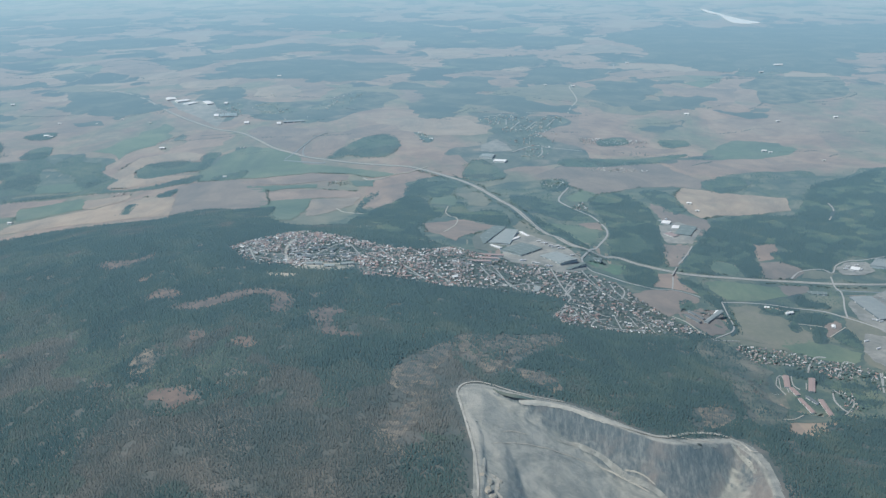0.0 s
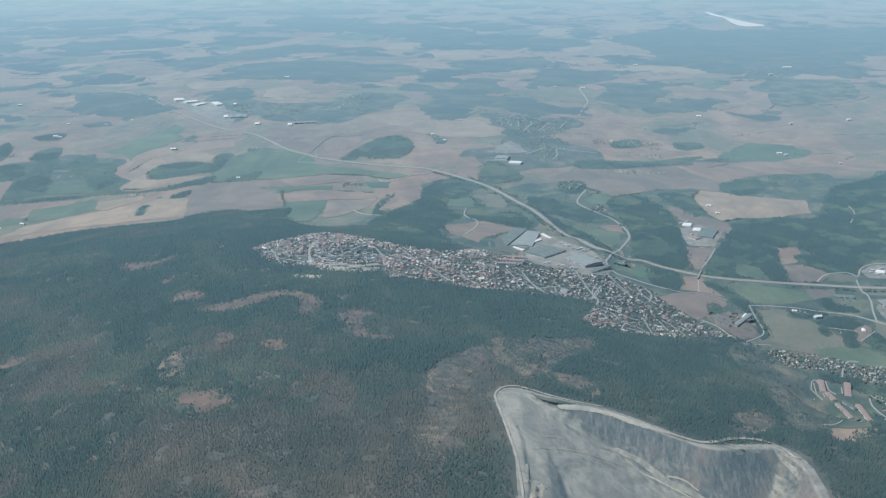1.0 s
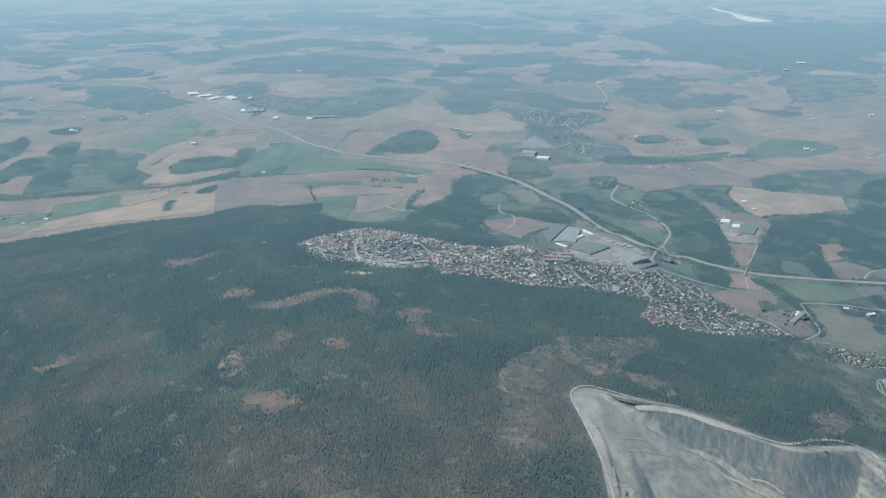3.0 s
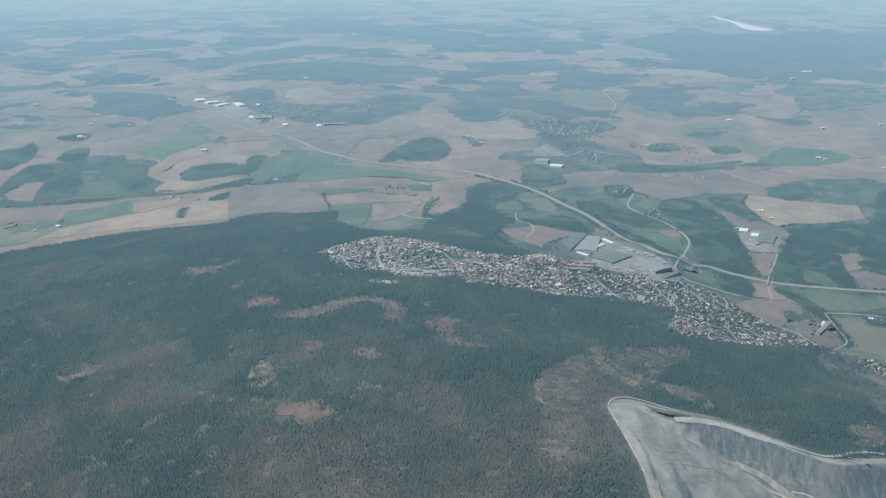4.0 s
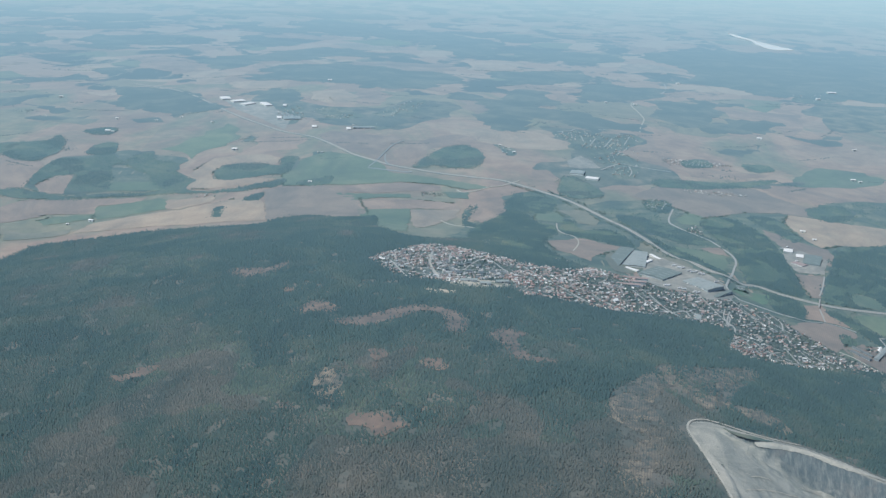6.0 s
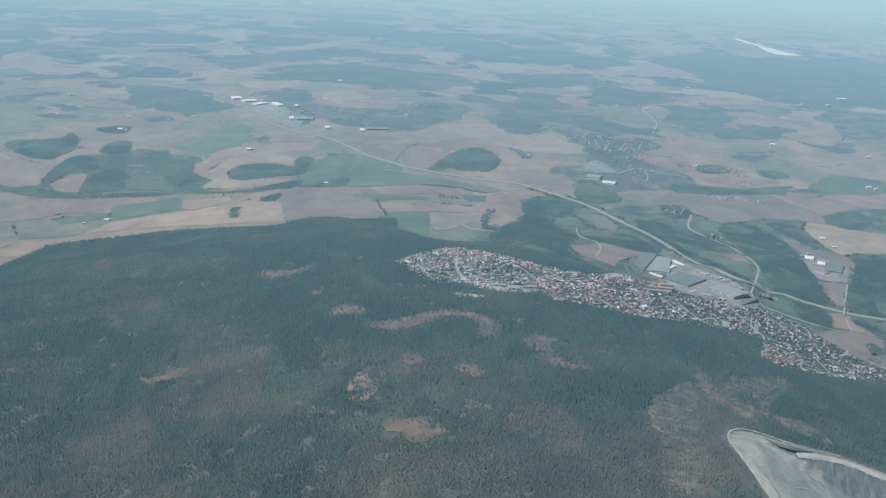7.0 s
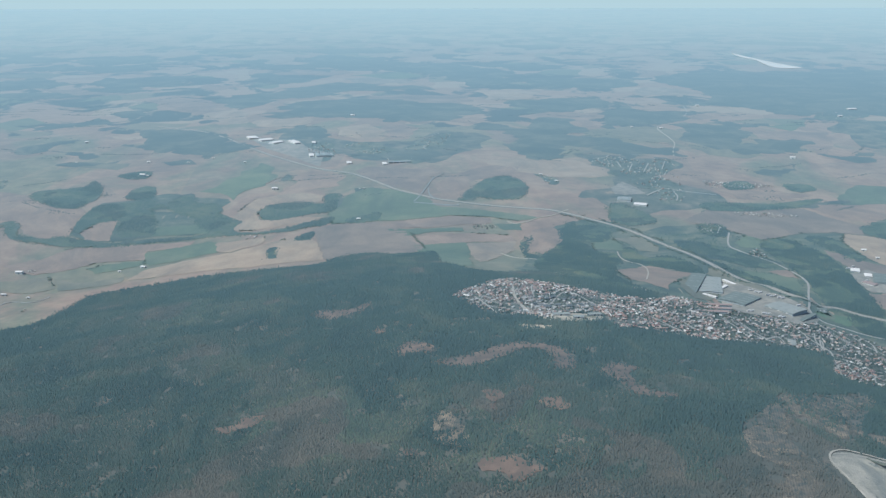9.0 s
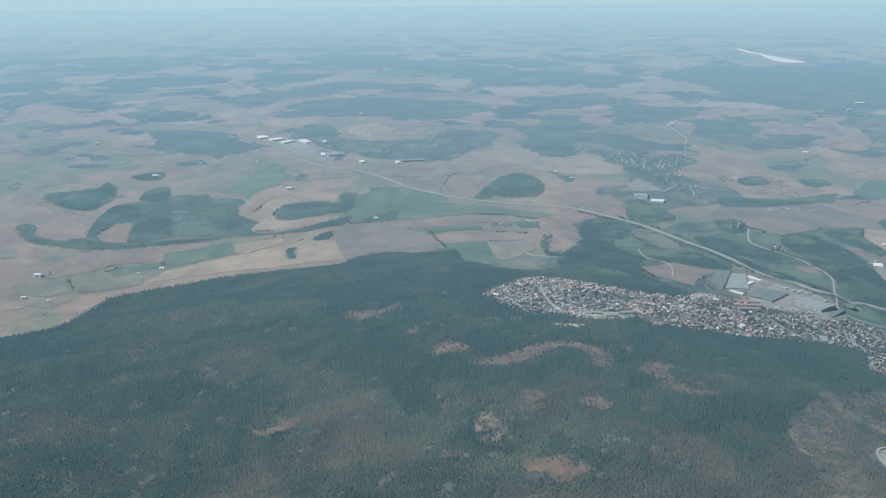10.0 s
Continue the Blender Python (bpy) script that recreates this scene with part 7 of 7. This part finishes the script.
wood([(-46, 791), (-37, 798), (-50, 711), (-56, 710), (-48, 758)])
wood([(-478, 1195), (-479, 1248), (-454, 1264), (-409, 1243), (-369, 1199), (-344, 1149), (-329, 1099), (-346, 1071), (-378, 1062), (-407, 1075), (-428, 1106), (-444, 1148), (-466, 1168)])
wood([(-611, 1288), (-600, 1328), (-579, 1338), (-583, 1378), (-564, 1365), (-551, 1339), (-555, 1301), (-585, 1289)])
wood([(-545, 1430), (-537, 1452), (-514, 1438), (-508, 1382), (-525, 1367)])
wood([(-584, 1190), (-570, 1201), (-547, 1184), (-521, 1148), (-495, 1096), (-492, 1072), (-509, 1094), (-528, 1127), (-561, 1136)])
wood([(-432, 991), (-417, 1010), (-407, 1006), (-402, 981), (-415, 974)])
wood([(-391, 1051), (-375, 1062), (-370, 1044), (-385, 1039)])
wood([(-482, 1054), (-452, 1065), (-447, 1050), (-474, 1042)])
wood([(-367, 1339), (-376, 1397), (-340, 1400), (-329, 1352)])
wood([(-424, 1545), (-418, 1594), (-393, 1562), (-390, 1500), (-406, 1481)])
wood([(-351, 1437), (-324, 1526), (-280, 1556), (-231, 1557), (-181, 1551), (-130, 1493), (-83, 1463), (-90, 1382), (-124, 1337), (-157, 1304), (-190, 1290), (-206, 1261), (-217, 1291), (-261, 1312), (-304, 1317), (-330, 1346)])
wood([(-111, 892), (-98, 925), (-79, 938), (-68, 915), (-65, 892), (-73, 865), (-92, 860), (-106, 866), (-117, 857), (-123, 856), (-119, 868)])
wood([(-63, 1090), (-49, 1244), (-26, 1325), (8, 1321), (26, 1283), (31, 1259), (9, 1229), (13, 1191), (42, 1169), (70, 1143), (104, 1125), (96, 1073), (62, 1077), (34, 1075), (2, 1114), (-22, 1105), (-46, 1058), (-60, 1053)])
wood([(-13, 1499), (40, 1578), (93, 1608), (104, 1557), (79, 1470), (29, 1421), (-8, 1427)])
wood([(64, 1395), (107, 1447), (119, 1483), (140, 1414), (189, 1443), (174, 1354), (145, 1311), (108, 1288), (80, 1279), (43, 1248), (69, 1307)])
wood([(-108, 1269), (-82, 1275), (-49, 1244), (-56, 1209), (-81, 1228), (-107, 1237)])
wood([(-8, 821), (-4, 846), (6, 856), (16, 836), (24, 810), (20, 796), (3, 791), (-9, 805)])
wood([(147, 1282), (174, 1317), (177, 1298), (226, 1368), (229, 1318), (240, 1276), (219, 1212), (192, 1178), (158, 1160), (134, 1167), (130, 1198)])
wood([(188, 1145), (214, 1191), (251, 1187), (268, 1172), (259, 1126), (242, 1107), (211, 1103), (185, 1117)])
wood([(249, 1104), (274, 1119), (288, 1097), (275, 1082), (254, 1090)])
wood([(176, 1015), (191, 1043), (202, 1042), (201, 1010), (185, 994)])
wood([(287, 1127), (305, 1152), (295, 1118)])
wood([(174, 972), (196, 976), (196, 954), (172, 941)])
wood([(114, 954), (138, 975), (139, 947), (114, 929)])
wood([(79, 867), (132, 875), (186, 910), (153, 869), (102, 841), (70, 841)])
wood([(305, 1658), (472, 1783), (684, 1898), (481, 1378), (413, 1390), (363, 1417), (313, 1424), (271, 1468)])
wood([(-52, 778), (-41, 791), (-22, 795), (-13, 787), (-15, 770), (-23, 747), (-35, 745), (-44, 758), (-50, 751)])
wood([(-72.8, 682.7), (-57, 733), (-49, 751), (-37, 740), (-34, 717), (-23, 707), (-21.9, 686.2), (-30.7, 654.5), (-36.7, 622.9), (-32.6, 599), (-27.5, 582.2), (-36.4, 565.8), (-51.1, 581.1), (-63.7, 580.8), (-69.7, 612.1), (-79.7, 638.6)])
wood([(-19.1, 689.8), (-10, 727), (-7, 705), (-2, 693.3), (13.4, 698.4), (22.9, 654.2), (14.4, 648.4), (1.6, 659.5), (-8.4, 665.5), (-14.7, 675.4)])
wood([(-227, 1070), (-204, 1068), (-171, 1077), (-137, 1077), (-140, 1043), (-190, 1040), (-223, 1047)])
wood([(-293, 1259), (-276, 1235), (-268, 1182), (-286, 1181), (-309, 1201), (-335, 1204), (-341, 1231)])
wood([(-420, 1490), (-435, 1625), (-410, 1660), (-380, 1670), (-350, 1715), (-325, 1765), (-270, 1795), (-210, 1780), (-170, 1710), (-185, 1670), (-225, 1660), (-270, 1655), (-295, 1585), (-340, 1560), (-370, 1550), (-385, 1475)])
wood([(-760, 1795), (-750, 1880), (-700, 1910), (-660, 1920), (-620, 1960), (-560, 1840), (-565, 1750), (-595, 1740), (-600, 1660), (-640, 1650), (-705, 1685), (-660, 1725)])
wood([(-890, 1990), (-910, 2110), (-870, 2160), (-790, 2130), (-710, 2090), (-650, 2080), (-690, 2030), (-750, 2000), (-820, 2020), (-830, 1940)])
wood([(-870, 1800), (-860, 1860), (-800, 1840), (-745, 1785), (-765, 1735), (-810, 1715)])
wood([(-480, 1890), (-470, 1940), (-420, 1940), (-360, 1800), (-395, 1785), (-430, 1810), (-450, 1870)])
wood([(-540, 2100), (-500, 2150), (-440, 2120), (-390, 2080), (-430, 2040), (-480, 2060)])
wood([(-320, 2130), (-260, 2200), (-160, 2170), (-50, 2080), (-20, 1940), (-60, 1760), (-100, 1820), (-150, 1920), (-210, 1980), (-260, 2030)])
wood([(-765, 1630), (-710, 1655), (-660, 1630), (-665, 1580), (-710, 1585)])
wood([(-45, 1505), (-30, 1585), (20, 1595), (75, 1585), (95, 1520), (65, 1485), (40, 1460), (0, 1450), (-40, 1470)])
wood([(250, 1840), (320, 1970), (430, 1990), (580, 1990), (750, 1990), (780, 1880), (635, 1580), (590, 1570), (510, 1540), (475, 1575), (425, 1525), (385, 1455), (340, 1400), (305, 1410), (270, 1470), (220, 1495), (170, 1530), (255, 1595), (290, 1665), (255, 1715)])
wood([(-10, 1820), (30, 1880), (100, 1900), (150, 1850), (180, 1755), (130, 1725), (65, 1715), (10, 1735)])
wood([(-60, 2140), (10, 2190), (100, 2120), (60, 2010), (0, 2010)])
wood([(-1090, 2250), (-1000, 2320), (-880, 2270), (-800, 2330), (-730, 2210), (-780, 2140), (-860, 2110), (-960, 2150)])
wood([(-420, 2290), (-360, 2380), (-290, 2320), (-240, 2180), (-270, 2030), (-340, 2080), (-360, 1970), (-410, 2080)])

field("stubble", [(160, 1635), (185, 1730), (225, 1710), (255, 1650), (230, 1610)])
field("soil", [(-255, 1585), (-210, 1605), (-90, 1620), (-125, 1570), (-170, 1555), (-240, 1560)])
field("stubble", [(-365, 1535), (-315, 1560), (-300, 1540), (-345, 1520)])
field("soil", [(-560, 1570), (-530, 1610), (-465, 1565), (-415, 1450), (-445, 1380), (-520, 1480)])
field("stubble", [(-560, 2430), (-450, 2400), (-430, 2200), (-490, 2170)])
field("stubble", [(-320, 2560), (-230, 2480), (-240, 2300), (-310, 2370)])
field("soil", [(-770, 1705), (-690, 1640), (-595, 1630), (-665, 1675), (-735, 1715)])
field("grass", [(-290, 1930), (-210, 2000), (-160, 1910), (-220, 1860)])

# further woods and fields towards the horizon
rng = np.random.default_rng(14)
for k in range(60):
    far = 1900 + 1700 * (k / 60) ** 1.2
    side = rng.uniform(-0.62, 0.55) * far - 60
    rx, ry = rng.uniform(25, 110) * (far / 2200), rng.uniform(20, 60) * (far / 2000)
    shape = [(side + math.cos(a) * rx * rng.uniform(0.6, 1.25), far + math.sin(a) * ry * rng.uniform(0.6, 1.25)) for a in np.linspace(0, 6.283, 10)[:-1]]
    if abs(side - 520) < 230 and far < 2600:
        continue
    if k % 5 < 2:
        wood(shape)
    else:
        field(("stubble", "soil", "grass_dull")[k % 3], shape)

# tree rows and small copses between the fields of the plain
rng = np.random.default_rng(61)
rx, ry = [], []
for k in range(150):
    b = rng.uniform(860, 1600)
    a = rng.uniform(-0.52, 0.42) * b - 40
    if rng.random() < 0.72:
        long, turn = rng.uniform(15, 70), rng.normal(0.15, 0.45)
        for j in np.arange(-long / 2, long / 2, 1.3):
            if wobble(a + j, b, 11, 4.7) < 0.25:
                bend = 0.004 * j * j
                rx.append(a + j * math.cos(turn) - bend * math.sin(turn) + rng.normal(0, 0.5))
                ry.append(b + j * math.sin(turn) + bend * math.cos(turn) + rng.normal(0, 0.9))
    else:
        size = rng.uniform(2, 7)
        for j in range(int(size * size * 0.9)):
            rx.append(a + rng.normal(0, size))
            ry.append(b + rng.normal(0, size * 0.8))
rx, ry = np.array(rx), np.array(ry)
keep = edge_distance(rx, ry, smooth(MOTORWAY, False, 4), False) > 4.0
for ln in LINES:
    keep &= edge_distance(rx, ry, ln, False) > 1.5
for lot in YARDS + [q for q, _ in VILLAGE_LOTS]:
    keep &= ~inside(rx, ry, lot)
trees("field_trees", rx[keep], ry[keep], M["mixed"], "rows of small trees and copses between distant fields", 0.7, 1.3, 62, 1, 5, 0.0)

# hedges and shrubs along field edges and the motorway
rng = np.random.default_rng(8)
hx, hy = [], []


def hedge_row(a, b, gap, loose, share):
    n = int(math.hypot(b[0] - a[0], b[1] - a[1]) / gap)
    for j in range(n):
        if wobble(a[0] + j * gap, b[1], 9, 2.7) < share:
            hx.append(a[0] + (b[0] - a[0]) * j / n + rng.normal(0, loose))
            hy.append(a[1] + (b[1] - a[1]) * j / n + rng.normal(0, loose))


for edges in FIELD_EDGES:
    if edges[0][1] < 900:
        for a, b in zip(edges, edges[1:] + edges[:1]):
            if rng.random() < 0.15:
                hedge_row(a, b, 1.1, 0.7, 0.05)
side_line = smooth(MOTORWAY, False, 4)
for a, b in zip(side_line, side_line[1:]):
    d = Vector((b[0] - a[0], b[1] - a[1])).normalized()
    for s in (-5.0, 4.6) if a[1] < 830 else ():
        hedge_row((a[0] - d.y * s, a[1] + d.x * s), (b[0] - d.y * s, b[1] + d.x * s), 1.0, 0.8, 0.02 if a[1] > 620 else -0.2)
trees("hedges", np.array(hx), np.array(hy), M["far_wood"], "dark hedges and shrubs along field edges", 0.85, 1.15, 77, 2, 5, 0.8, "hedge")
